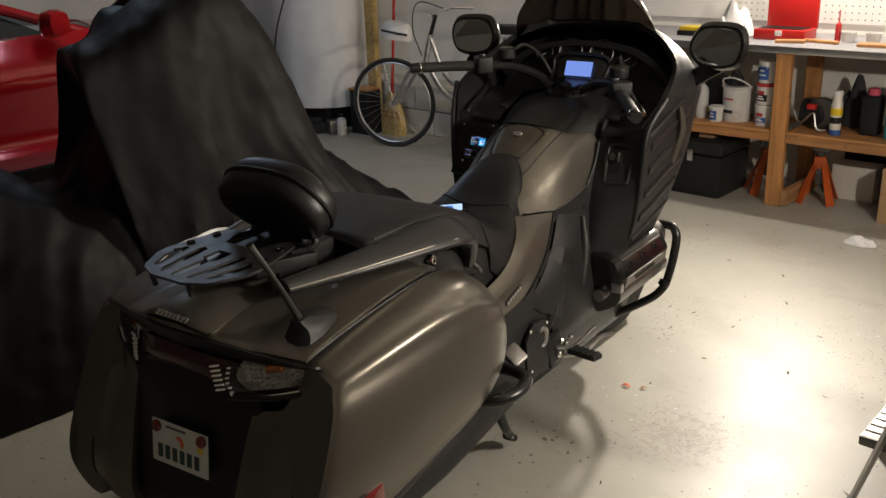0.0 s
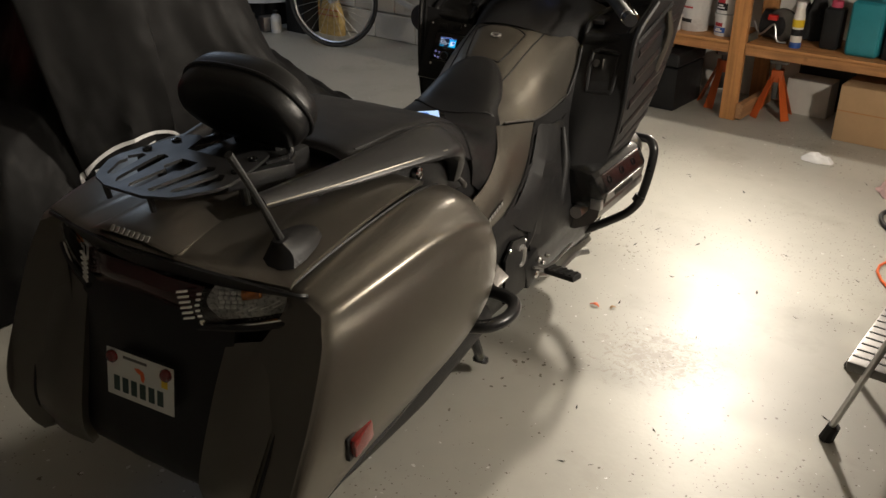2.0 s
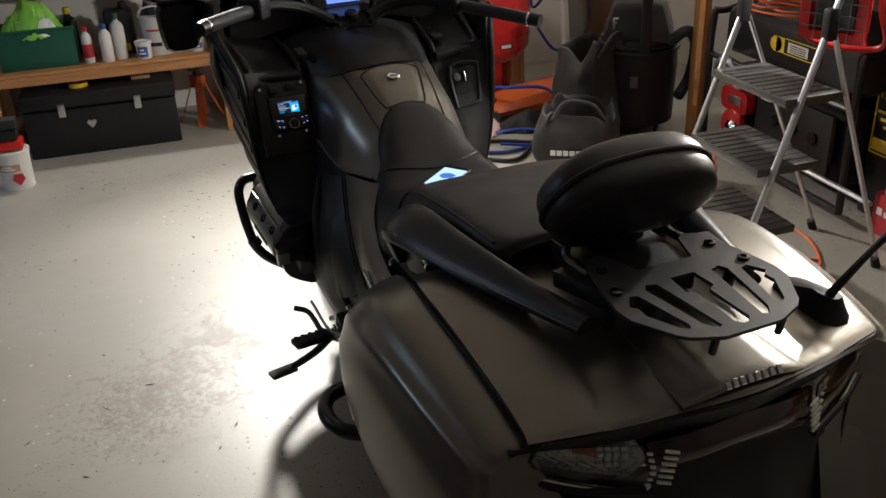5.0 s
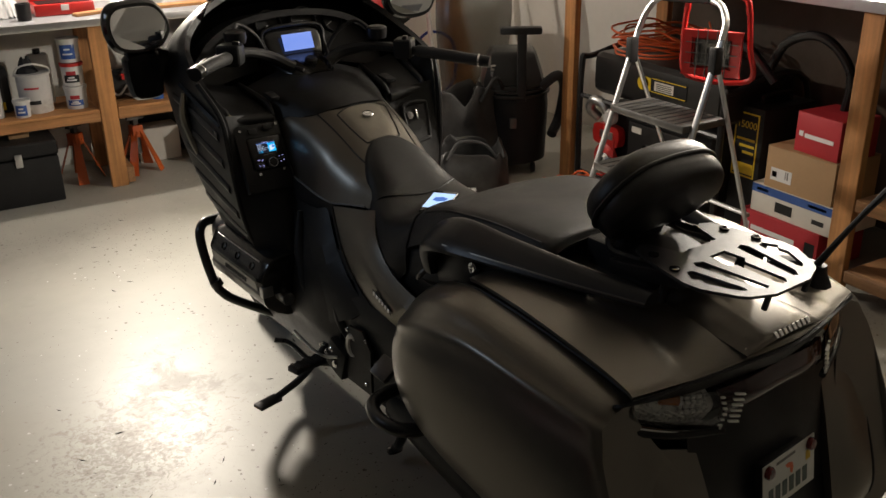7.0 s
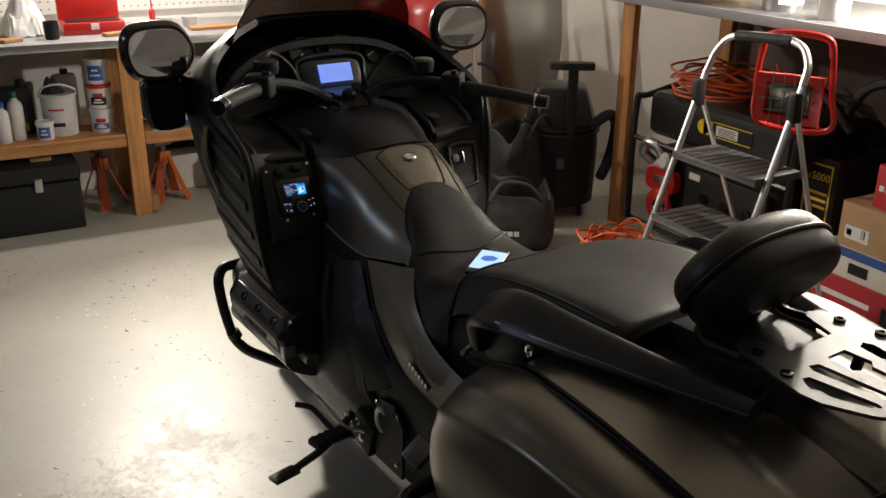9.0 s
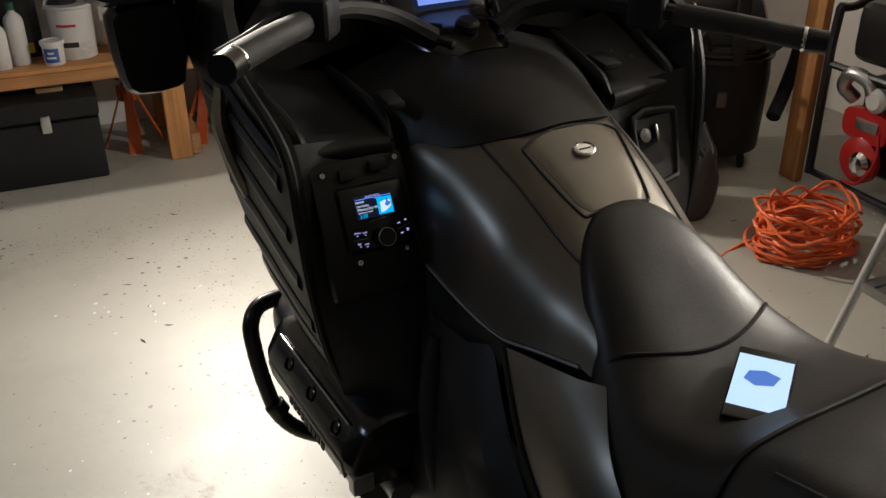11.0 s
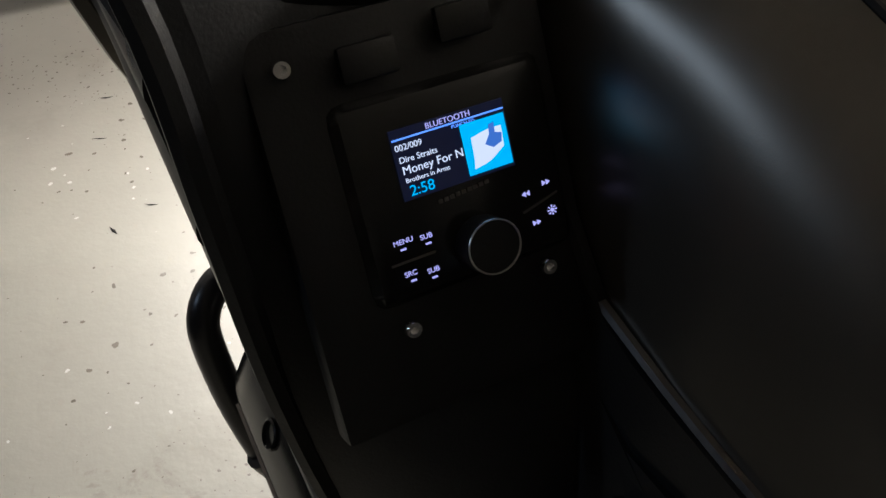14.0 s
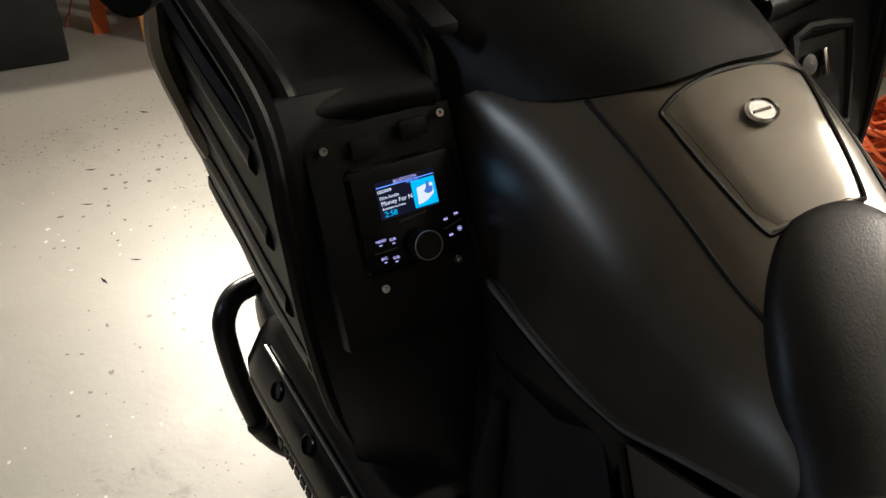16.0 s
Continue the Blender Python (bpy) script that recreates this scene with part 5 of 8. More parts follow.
# grab rails
for s in (1, -1):
    rail = []
    for y, dy, xi, xo, zb, zt in ((0.10, 0, 0.140, 0.180, 0.884, 0.903), (0.25, 0, 0.180, 0.232, 0.884, 0.914), (0.42, 0, 0.214, 0.282, 0.884, 0.926), (0.55, 0.005, 0.234, 0.308, 0.876, 0.932), (0.61, 0.022, 0.244, 0.304, 0.858, 0.902), (0.645, 0.027, 0.240, 0.286, 0.826, 0.845), (0.665, 0.025, 0.228, 0.264, 0.774, 0.786)):
        rail.append([(s * xi, y, zb), (s * (xi + 0.004), y + dy, zt), (s * (xi + 0.024), y + dy, zt + 0.003), (s * xo, y + dy, zb + 0.3 * (zt - zb)), (s * (xo - 0.004), y, zb - 0.004)])
    part("grab_rail", skin(rail, 5, 3, loop=True, caps=True), RAILP, bike, "broad matte grab rail")
    # the lighter paint of this bead draws the lit line on the dark rail
    part("rail_edge", tube([(s * (xo - 0.001), y + dy, zb + 0.30 * (zt - zb)) for y, dy, xi, xo, zb, zt in ((0.10, 0, 0.140, 0.180, 0.884, 0.903), (0.25, 0, 0.180, 0.232, 0.884, 0.914), (0.42, 0, 0.214, 0.282, 0.884, 0.926), (0.55, 0.005, 0.234, 0.308, 0.876, 0.932))], 0.0022, 6), PAINT, bike, "thin paler bead for the lit line along the rail")
    part("rail_underside", skin([[(s * 0.185, 0.24, 0.885), (s * 0.20, 0.24, 0.845), (s * 0.165, 0.24, 0.84)], [(s * 0.255, 0.52, 0.888), (s * 0.255, 0.52, 0.80), (s * 0.185, 0.52, 0.80)], [(s * 0.245, 0.66, 0.83), (s * 0.24, 0.66, 0.75), (s * 0.18, 0.66, 0.75)]], 4, 4, thick=0.01), BLACK, bike)
    part("rail_bolt", lathe(((0.014, 0), (0.014, 0.012), (0.008, 0.014), (0.001, 0.012)), 14, axis="x"), CHROME, bike, "rail bolt", m=pose(s * 0.257, 0.50, 0.845) @ Matrix.Diagonal((s, 1, 1, 1)))
    part("helmet_hook", tube([(s * 0.24, 0.69, 0.78), (s * 0.262, 0.70, 0.76), (s * 0.258, 0.72, 0.742)], 0.007, 8), STEEL, bike)

# luggage rack with its openings
rack_half = ((0.052, 0.128), (0.072, 0.190), (0.088, 0.200), (0.112, 0.190), (0.122, 0.165), (0.138, 0.105), (0.150, 0.040), (0.146, 0.008), (0.112, -0.050), (0.098, -0.064), (0.050, -0.084))
rack_out = [(-x, y) for x, y in rack_half[::-1]] + list(rack_half)
slots = []
for s in (1, -1):
    slots.append([(s * 0.098, 0.062), (s * 0.112, 0.066), (s * 0.128, 0.040), (s * 0.118, 0.030), (s * 0.120, 0.010), (s * 0.094, -0.040), (s * 0.082, -0.046), (s * 0.078, -0.036)])
    slots.append([(s * 0.052, 0.078), (s * 0.070, 0.084), (s * 0.078, 0.070), (s * 0.058, -0.046), (s * 0.046, -0.062), (s * 0.036, -0.058)])
slots.append([(-0.022, 0.085), (0.022, 0.085), (0.026, 0.040), (0.012, 0.030), (0.014, -0.055), (0.006, -0.066), (-0.006, -0.066), (-0.014, -0.055), (-0.012, 0.030), (-0.026, 0.040)])
rack = part("luggage_rack", slab(rack_out, slots, 0, 0.006), RACKM, bike, "black slotted luggage rack", m=pose(0, 0, 0.940, 2, 0, 0))
for s in (1, -1):
    for x, y in ((0.106, 0.150), (0.122, 0.085)):
        part("rack_bolt", lathe(((0.010, 0), (0.010, 0.004), (0.005, 0.005), (0.004, 0.002)), 14), GLOSS, rack, m=pose(s * x, y, 0.006))
    part("rack_post", tube([(s * 0.118, 0.10, 0.0), (s * 0.115, 0.11, -0.07)], 0.010, 10, 2), POWDER, rack)
    part("rack_arm", box(-0.012, -0.07, -0.03, 0.012, 0.09, 0.0, 0.004), POWDER, rack, m=pose(s * 0.128, 0.13, -0.002, -6, 0, -s * 12))
part("rack_post", tube([(-0.06, -0.075, 0.0), (-0.06, -0.07, -0.028)], 0.006, 8, 2), POWDER, rack)
part("rack_post", tube([(0.06, -0.075, 0.0), (0.06, -0.07, -0.028)], 0.006, 8, 2), POWDER, rack)

# passenger backrest
BACKM = pose(0.006, 0.262, 1.035, 33, 0, 0)


def pad(scale, y, flat=1.0):
    out = []
    for k in range(20):
        a = 2 * math.pi * k / 20
        c, s_ = math.cos(a), math.sin(a)
        x = math.copysign(abs(c) ** 0.62, c) * 0.165
        z = math.copysign(abs(s_) ** 0.70, s_) * 0.096
        x *= 1 - 0.12 * (z / 0.096 if z > 0 else 0) - 0.16 * (max(0, -z) / 0.096)
        out.append((x * scale, y - 0.012 * (x / 0.17) ** 2 * flat, z * scale))
    return out


part("backrest", skin([pad(0.50, 0.050), pad(0.84, 0.045), pad(0.965, 0.028), pad(1.0, 0.006), pad(0.99, -0.004)], 3, 2, loop=True, caps=True), VINYL2, bike, "black padded passenger backrest", m=BACKM)
part("backrest_shell", skin([pad(0.985, -0.006), pad(0.985, -0.028), pad(0.90, -0.050), pad(0.6, -0.058)], 3, 2, loop=True, caps=True), VINYL2, bike, "backrest rear shell", m=BACKM)
part("backrest_piping", tube([Vector(p) for p in pad(1.0, -0.004)], 0.005, 8, 2, closed=True), BLACK, bike, m=BACKM)
part("backrest_bracket", box(-0.06, -0.02, -0.10, 0.06, 0.02, 0.05, 0.008), BLACK, bike, m=pose(0, 0.285, 0.935, 20, 0, 0))
part("backrest_base", box(-0.09, -0.10, -0.03, 0.09, 0.09, 0.03, 0.012), BLACK, bike, m=pose(0, 0.255, 0.895))
for s in (1, -1):
    part("backrest_arm", tube([(s * 0.085, 0.27, 0.985), (s * 0.105, 0.26, 0.93), (s * 0.115, 0.17, 0.935)], 0.009, 8), POWDER, bike)

# aerial
aerial = part("aerial_base", skin([[(0.232, 0.125, 0.842), (0.292, 0.125, 0.842), (0.310, 0.020, 0.822), (0.240, 0.010, 0.822)], [(0.238, 0.118, 0.856), (0.286, 0.118, 0.856), (0.302, 0.028, 0.845), (0.248, 0.020, 0.845)], [(0.254, 0.056, 0.872), (0.276, 0.056, 0.872), (0.286, 0.020, 0.868), (0.262, 0.018, 0.868)]], 3, 3, loop=True, caps=True), BLACK, bike, "black aerial base")
part("aerial_rod", tube([(0.270, 0.034, 0.866), (0.276, -0.03, 0.98), (0.280, -0.086, 1.068)], [0.008, 0.0055, 0.0075], 8), RUBBER, aerial, "stubby rubber aerial")

# radio set into the left inner panel
v1 = Vector((1.0, 0.03, -0.01)).normalized()
v2 = Vector((0.0, 0.443, 0.896))
v2 = (v2 - v1 * v2.dot(v1)).normalized()
RN = v1.cross(v2)
RAD = Matrix.Translation((-0.2595, 1.479, 0.866)) @ Matrix((v1, v2, RN)).transposed().to_4x4() @ Matrix(((0.892, -0.0325, 0, -0.0015), (-0.0664, 0.845, 0, 0.0019), (0, 0, 1, 0.002), (0, 0, 0, 1)))
radio = part("radio", box(-0.062, -0.060, -0.03, 0.066, 0.060, 0.004, 0.012, 3), GLOSS, bike, "black marine radio with lit display", m=RAD)
part("radio_plate", box(-0.095, -0.13, -0.02, 0.074, 0.105, -0.002, 0.004, 2), BLACK, bike, m=RAD)
for x, y in ((-0.0785, 0.0842), (0.0542, 0.0939), (0.0409, -0.0662), (-0.0468, -0.0717)):
    b = part("radio_bolt", lathe(((0.0054, 0), (0.0054, 0.003), (0.0044, 0.0045), (0.0026, 0.0045), (0.0024, 0.001)), 14), CHROME, radio, "small hex bolt", m=pose(x, y, 0.004))
part("screen", box(-0.0330, -0.001, 0.004, 0.0345, 0.0385, 0.0052), SCREENB, radio, "dark blue lit screen", smooth=False)
part("cover_art", box(0.0065, 0.0010, 0.0052, 0.0335, 0.0305, 0.0056), SCREENC, radio, "bright cyan square picture", smooth=False)
art = skin([[(0.010, 0.004, 0.0057), (0.020, 0.006, 0.0057), (0.030, 0.012, 0.0057)], [(0.011, 0.010, 0.0057), (0.021, 0.016, 0.0057), (0.0305, 0.020, 0.0057)], [(0.0115, 0.022, 0.0057), (0.022, 0.024, 0.0057), (0.0305, 0.024, 0.0057)]], 3, 3)
part("cover_shape", art, SCREENT, radio, "pale shape in the picture", smooth=False)
part("cover_shape", slab([(0.019, 0.016), (0.0235, 0.013), (0.029, 0.015), (0.0300, 0.020), (0.026, 0.021), (0.0265, 0.027), (0.023, 0.0265), (0.0225, 0.021)], (), 0.0058, 0.0060), PHONED, radio, smooth=False)
part("screen_line", box(-0.0325, 0.0325, 0.0052, 0.034, 0.0334, 0.0056), SCREENS, radio, smooth=False)
Z = 0.0053
for text, x, y, size, material in (("BLUETOOTH", -0.0125, 0.0342, 0.0046, SCREENV), ("PUNCH-EQ", 0.0020, 0.0300, 0.0028, SCREENS), ("002/009", -0.0318, 0.0268, 0.0048, SCREENT),
                                   ("Dire Straits", -0.0310, 0.0200, 0.0048, SCREENT), ("Money For N", -0.0305, 0.0135, 0.0066, SCREENT), ("Brothers in Arms", -0.0300, 0.0087, 0.0037, SCREENT),
                                   ("2:58", -0.0290, 0.0010, 0.0085, SCREENC)):
    w = words("screen_text", text, size, pose(x, y, Z), material, radio, 0.0002)
for text, x, y in (("MENU", -0.0450, -0.0235), ("SUB", -0.0295, -0.0250), ("SRC", -0.0430, -0.0425), ("SUB", -0.0300, -0.0450)):
    words("key_text", text, 0.0042, pose(x, y, 0.0043), SCREENV, radio, 0.0002)
for x, y in ((-0.0400, -0.0265), (-0.0255, -0.0280), (-0.0385, -0.0455), (-0.0265, -0.0480)):
    part("key_mark", box(-0.0016, -0.0005, 0.004, 0.0016, 0.0005, 0.0046), SCREENV, radio, m=pose(x, y, 0), smooth=False)
for x, y, mir in ((0.0400, -0.0200, -1), (0.0490, -0.0170, 1), (0.0385, -0.0385, 1)):
    for k in (0, 0.0026):
        part("key_mark", slab([(0, -0.0016), (mir * 0.0024, 0), (0, 0.0016)], (), 0.004, 0.0046), SCREENV, radio, m=pose(x + k * mir, y, 0), smooth=False)
part("key_mark", lathe(((0.0012, 0.004), (0.0012, 0.0046)), 10), SCREENV, radio, m=pose(0.0520, -0.0345, 0))
for k in range(8):
    part("key_mark", box(0.0018, -0.0003, 0.004, 0.0030, 0.0003, 0.0046), SCREENV, radio, m=pose(0.0520, -0.0345, 0, 0, 0, 45 * k), smooth=False)
part("key_line", box(-0.013, -0.0006, 0.004, 0.013, 0.0006, 0.0048), STEEL, radio, m=pose(-0.0357, -0.0339, 0), smooth=False)
part("key_line", box(-0.012, -0.0006, 0.004, 0.012, 0.0006, 0.0048), STEEL, radio, m=pose(0.0455, -0.0275, 0, 0, 0, 14), smooth=False)
for k in range(9):
    part("maker_mark", box(-0.0013, -0.0012, 0.004, 0.0013, 0.0012, 0.0044), STEEL, radio, m=pose(-0.0130 + 0.0036 * k, -0.0075 + 0.0003 * k, 0), smooth=False)
knob = part("knob", lathe(((0.0165, 0.004), (0.0162, 0.016), (0.0145, 0.0178), (0.001, 0.0178)), 32), BLACK, radio, "black rotary knob", m=pose(0.0050, -0.0384, 0))
part("knob_ring", tube([(0.0156 * math.cos(k * math.pi / 16), 0.0156 * math.sin(k * math.pi / 16), 0.0178) for k in range(32)], 0.0006, 6, 1, closed=True), ALU, knob, "thin silver ring")
for x, y in ((-0.034, 0.078), (0.022, 0.086)):
    part("blank_switch", box(-0.016, -0.010, 0, 0.016, 0.010, 0.006, 0.003), BLACK, radio, m=pose(x, y, 0.002))
part("pocket_catch", lathe(((0.012, 0), (0.012, 0.006), (0.001, 0.007)), 14), STEEL, bike, m=pose(0.262, 1.50, 0.885, 68, 0, 0))
part("pocket_pull", box(-0.003, -0.016, 0, 0.003, 0.016, 0.008, 0.002), CHROME, bike, "small chrome catch", m=pose(0.285, 1.498, 0.885, 68, 0, 8))
part("pocket_latch", box(-0.014, -0.024, 0, 0.014, 0.024, 0.012, 0.004), BLACK, bike, "black latch", m=pose(-0.190, 1.560, 1.004, 10, 0, 0))
part("pocket_latch", box(-0.018, -0.028, 0, 0.018, 0.028, 0.014, 0.005), BLACK, bike, m=pose(0.232, 1.585, 0.992, 8, 0, 0))

# phone lying on the rider's seat
phone = thing("phone", "smartphone with lit screen lying on the seat", "phone", BIKE @ pose(-0.024, 0.952, 0.8085, 3, 0, -54.5))
part("body", box(-0.034, -0.069, -0.007, 0.034, 0.069, 0.005, 0.004, 3), GLOSS, phone, "black case")
part("screen", box(-0.0315, -0.048, 0.0050, 0.0315, 0.052, 0.0056), PHONES, phone, "lit pale blue screen", smooth=False)
part("picture", slab([(-0.020, 0.004), (-0.006, -0.006), (0.014, 0.000), (0.020, 0.018), (0.002, 0.026), (-0.016, 0.020)], (), 0.0057, 0.0060), PHONED, phone, smooth=False)

# ---- workbench along the front wall ----
bench = thing("workbench", "timber workbench with grey top and one shelf", "workbench", pose(0, 3.48, 0))
TOPZ = 0.925
for x in (-1.73, -0.515, 0.70):
    part("leg", box(0, 0.055, 0, 0.089, 0.093, TOPZ - 0.045, 0.003, 1), WOOD, bench, "knotty timber post", m=pose(x, 0, 0), smooth=False)
    part("back_leg", box(0, 0.50, 0, 0.089, 0.538, TOPZ - 0.045, 0.003, 1), WOOD, bench, m=pose(x, 0, 0), smooth=False)
    part("foot_rail", box(0.09, 0.06, 0.012, 0.128, 0.53, 0.10, 0.003, 1), WOODY, bench, m=pose(x, 0, 0), smooth=False)
for x0, x1 in ((-1.641, -0.515), (-0.426, 0.70)):
    part("shelf_rail", box(x0 + 0.002, 0.06, 0.375, x1 - 0.002, 0.098, 0.425, 0.003, 1), WOODX, bench, "timber shelf edge", smooth=False)
    for k, (a, b) in enumerate(((0.055, 0.19), (0.194, 0.33), (0.334, 0.50))):
        part("shelf_board", box(x0 + 0.004, a, 0.426, x1 - 0.004, b, 0.442, 0.002, 1), WOODX, bench, smooth=False)
part("apron", box(-1.74, 0.058, TOPZ - 0.045, 0.80, 0.096, TOPZ - 0.026, 0.002, 1), WOODX, bench, smooth=False)
part("worktop", box(-1.80, 0.0, TOPZ - 0.025, 0.83, 0.63, TOPZ, 0.006), GREYTOP, bench, "grey laminate worktop")
part("top_edge", box(-1.80, -0.003, TOPZ - 0.04, 0.83, 0.012, TOPZ - 0.002, 0.004), ALU, bench, "grey metal edging")

# ---- covered motorcycle ----
def cover_bump(p):
    """Hanging folds with sharp ridges, finer pleats and a few sagging creases."""
    x, y, z = p
    side = 1.0 if x > -2.05 else 4.0
    u = y + 0.85 * (x + 2.05) * (1 if y < 0.6 else -0.5)
    drift = 0.35 * noise.noise((u * 1.3, z * 0.8, 2.0 + side))
    f = 0.100 * (0.20 - abs(noise.noise((u * 2.7 + drift, z * 0.7 + x * 0.6, side))))
    f += 0.020 * (0.22 - abs(noise.noise((u * 8.0 + drift * 2, z * 1.6 + u * 0.7, 7.0 + side))))
    f += 0.020 * (0.22 - abs(noise.noise((u * 4.5 + z * 2.5, z * 5.0 - u * 2.0, 3.0))))
    f += 0.008 * (0.22 - abs(noise.noise((u * 15 + z * 6, z * 10 - u * 5, 5.0)))) + 0.035 * noise.noise((u * 1.7, z * 1.5, 9.0))
    r = Vector((x + 2.05, 0, z - 0.25))
    d = r.normalized() if r.length > 1e-3 else Vector((0, 0, 1))
    q = Vector(p) + d * f * (0.4 if z < 0.06 else 1)
    q.z = max(0.006, q.z)
    return q


COVERS = ((-1.05, -1.05, ((0, 0.50), (0.14, 0.46), (0.24, 0.34), (0.28, 0.18), (0.30, 0.01))),
          (-0.85, -0.85, ((0, 0.72), (0.18, 0.68), (0.34, 0.50), (0.46, 0.26), (0.54, 0.01))),
          (-0.45, -0.45, ((0, 0.78), (0.22, 0.75), (0.42, 0.56), (0.56, 0.30), (0.62, 0.01))),
          (-0.14, -0.14, ((0, 0.76), (0.26, 0.73), (0.46, 0.55), (0.59, 0.30), (0.63, 0.01))),
          (0.06, 0.04, ((0, 0.65), (0.30, 0.62), (0.44, 0.50), (0.55, 0.28), (0.60, 0.01))),
          (0.16, 0.17, ((0, 0.67), (0.30, 0.64), (0.42, 0.50), (0.50, 0.30), (0.57, 0.01))),
          (0.24, 0.17, ((0, 0.92), (0.30, 0.90), (0.40, 0.62), (0.50, 0.32), (0.56, 0.01))),
          (0.26, 0.10, ((0, 1.16), (0.33, 1.14), (0.42, 0.74), (0.50, 0.35), (0.56, 0.01))),
          (0.34, 0.24, ((0, 1.25), (0.34, 1.20), (0.42, 0.78), (0.50, 0.38), (0.55, 0.01))),
          (0.52, 0.52, ((0, 1.36), (0.34, 1.28), (0.42, 0.80), (0.50, 0.40), (0.54, 0.01))),
          (0.80, 0.80, ((0, 1.44), (0.25, 1.38), (0.38, 0.86), (0.52, 0.42), (0.55, 0.01))),
          (1.08, 1.08, ((0, 1.28), (0.20, 1.18), (0.36, 0.74), (0.58, 0.42), (0.53, 0.01))),
          (1.36, 1.36, ((0, 0.68), (0.18, 0.62), (0.34, 0.46), (0.54, 0.30), (0.46, 0.01))),
          (1.73, 1.73, ((0, 0.36), (0.16, 0.33), (0.28, 0.24), (0.36, 0.14), (0.36, 0.01))),
          (2.05, 2.05, ((0, 0.14), (0.12, 0.12), (0.20, 0.08), (0.24, 0.05), (0.26, 0.01))))
def shoulder(y0, x, z):
    """The far handlebar end stands wider and lower than the near one."""
    if x >= 0:
        return x, z
    h = min(1, max(0, z - 0.4) / 0.5)
    k, d = h * max(0, 1 - abs(y0 - 0.36) / 0.26), h * max(0, 1 - abs(y0 - 0.55) / 0.45)
    return x * (1 + 0.50 * k), z + (0.08 * k + 0.24 * d) * x


cov = skin([[(shoulder(y0, x, z)[0] - 2.05, y0 + (y1 - y0) * min(1, z / 1.1) + (0.5 * max(0, 0.25 - x) * min(1, max(0, z - 0.5) / 0.4) if 0.15 < y0 < 0.4 else 0), shoulder(y0, x, z)[1]) for x, y, z in sym([(a, 0, b) for a, b in half])] for y0, y1, half in COVERS], 12, 16, bumpf=cover_bump)
covered = thing("covered_motorcycle", "motorcycle under a creased black nylon cover", "motorcycle", pose(0, 0, 0))
cloth = part("cover", cov, COVER, covered, "creased black nylon dust cover")
cloth_tree = BVHTree.FromPolygons([v.co for v in cloth.data.vertices], [tuple(p.vertices) for p in cloth.data.polygons])
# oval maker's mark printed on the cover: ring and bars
LOGO = pose(-1.395, 0.405, 0.370, 78, 0, 90) @ pose(0, 0, 0, 0, 0, 8)


def printed(ob):
    """Lays a flat mark on the cloth, keeping its own thickness."""
    for v in ob.data.vertices:
        w = ob.matrix_basis @ v.co
        up = 0.0045 if v.co.z > 0.001 else 0.0015
        hit, nor, _, _ = cloth_tree.ray_cast(Vector((-0.9, w.y, w.z)), Vector((-1, 0, 0)))
        if hit:
            v.co = Vector((hit.x + up, w.y, w.z))
    ob.matrix_basis = Matrix.Identity(4)


def oval(a, b):
    return [(a * math.cos(2 * math.pi * k / 36), b * math.sin(2 * math.pi * k / 36)) for k in range(36)]


printed(part("mark_ring", slab(oval(0.222, 0.103), [oval(0.208, 0.090)], 0, 0.002), WHITEC, covered, "white oval printed ring", m=LOGO, smooth=False))
for x, y, w, h, a in ((-0.085, 0.015, 0.012, 0.085, 0), (-0.085, 0.052, 0.055, 0.014, 0), (-0.02, 0.015, 0.012, 0.085, 0), (0.005, 0.05, 0.045, 0.012, 0), (0.005, 0.016, 0.045, 0.012, 0), (0.005, -0.02, 0.045, 0.012, 0), (0.068, 0.05, 0.05, 0.012, 0),
                      (0.052, 0.034, 0.012, 0.03, 0), (0.068, 0.016, 0.05, 0.012, 0), (0.088, 0.0, 0.012, 0.03, 0), (0.068, -0.02, 0.05, 0.012, 0), (-0.145, 0.035, 0.045, 0.012, 0), (-0.145, 0.008, 0.045, 0.012, 0), (0.14, 0.03, 0.045, 0.012, 0), (0.14, 0.003, 0.045, 0.012, 0), (0.0, -0.052, 0.20, 0.010, 0)):
    bar = bmesh.new()
    for q in range(5):  # short pieces, so that the bar can bend with the cloth
        u0, u1 = (q / 5 - 0.5), ((q + 1) / 5 - 0.5)
        box(*((w * u0, -h / 2, 0, w * u1, h / 2, 0.002) if w > h else (-w / 2, h * u0, 0, w / 2, h * u1, 0.002)), bm=bar)
    printed(part("mark_bar", bar, WHITEC, covered, m=LOGO @ pose(x, y, 0, 0, 0, a), smooth=False))

# ---- red car ----
car = thing("car", "dark red car parked in the next bay", "car", pose(0, 0, 0))
CARX = -4.25
side = [[(CARX + 0.06, y, 0.27), (CARX + 0.10, y, 0.34), (CARX + 0.04, y, 0.40), (CARX + 0.05, y, 0.62), (CARX + 0.07, y, 0.84), (CARX - 0.02, y, 0.98), (CARX - 0.06, y, 1.03)] for y in (-1.6, -0.6, 0.6, 1.5, 2.2)]
part("body_side", skin(side, 3, 4, thick=0.03), REDCAR, car, "glossy dark red door and sill")
for y in (-0.15, 1.28):
    part("door_gap", tube([(CARX + 0.062, y, 0.40), (CARX + 0.07, y, 0.62), (CARX + 0.088, y, 0.84), (CARX + 0.0, y, 0.99)], 0.004, 6), BLACK, car)
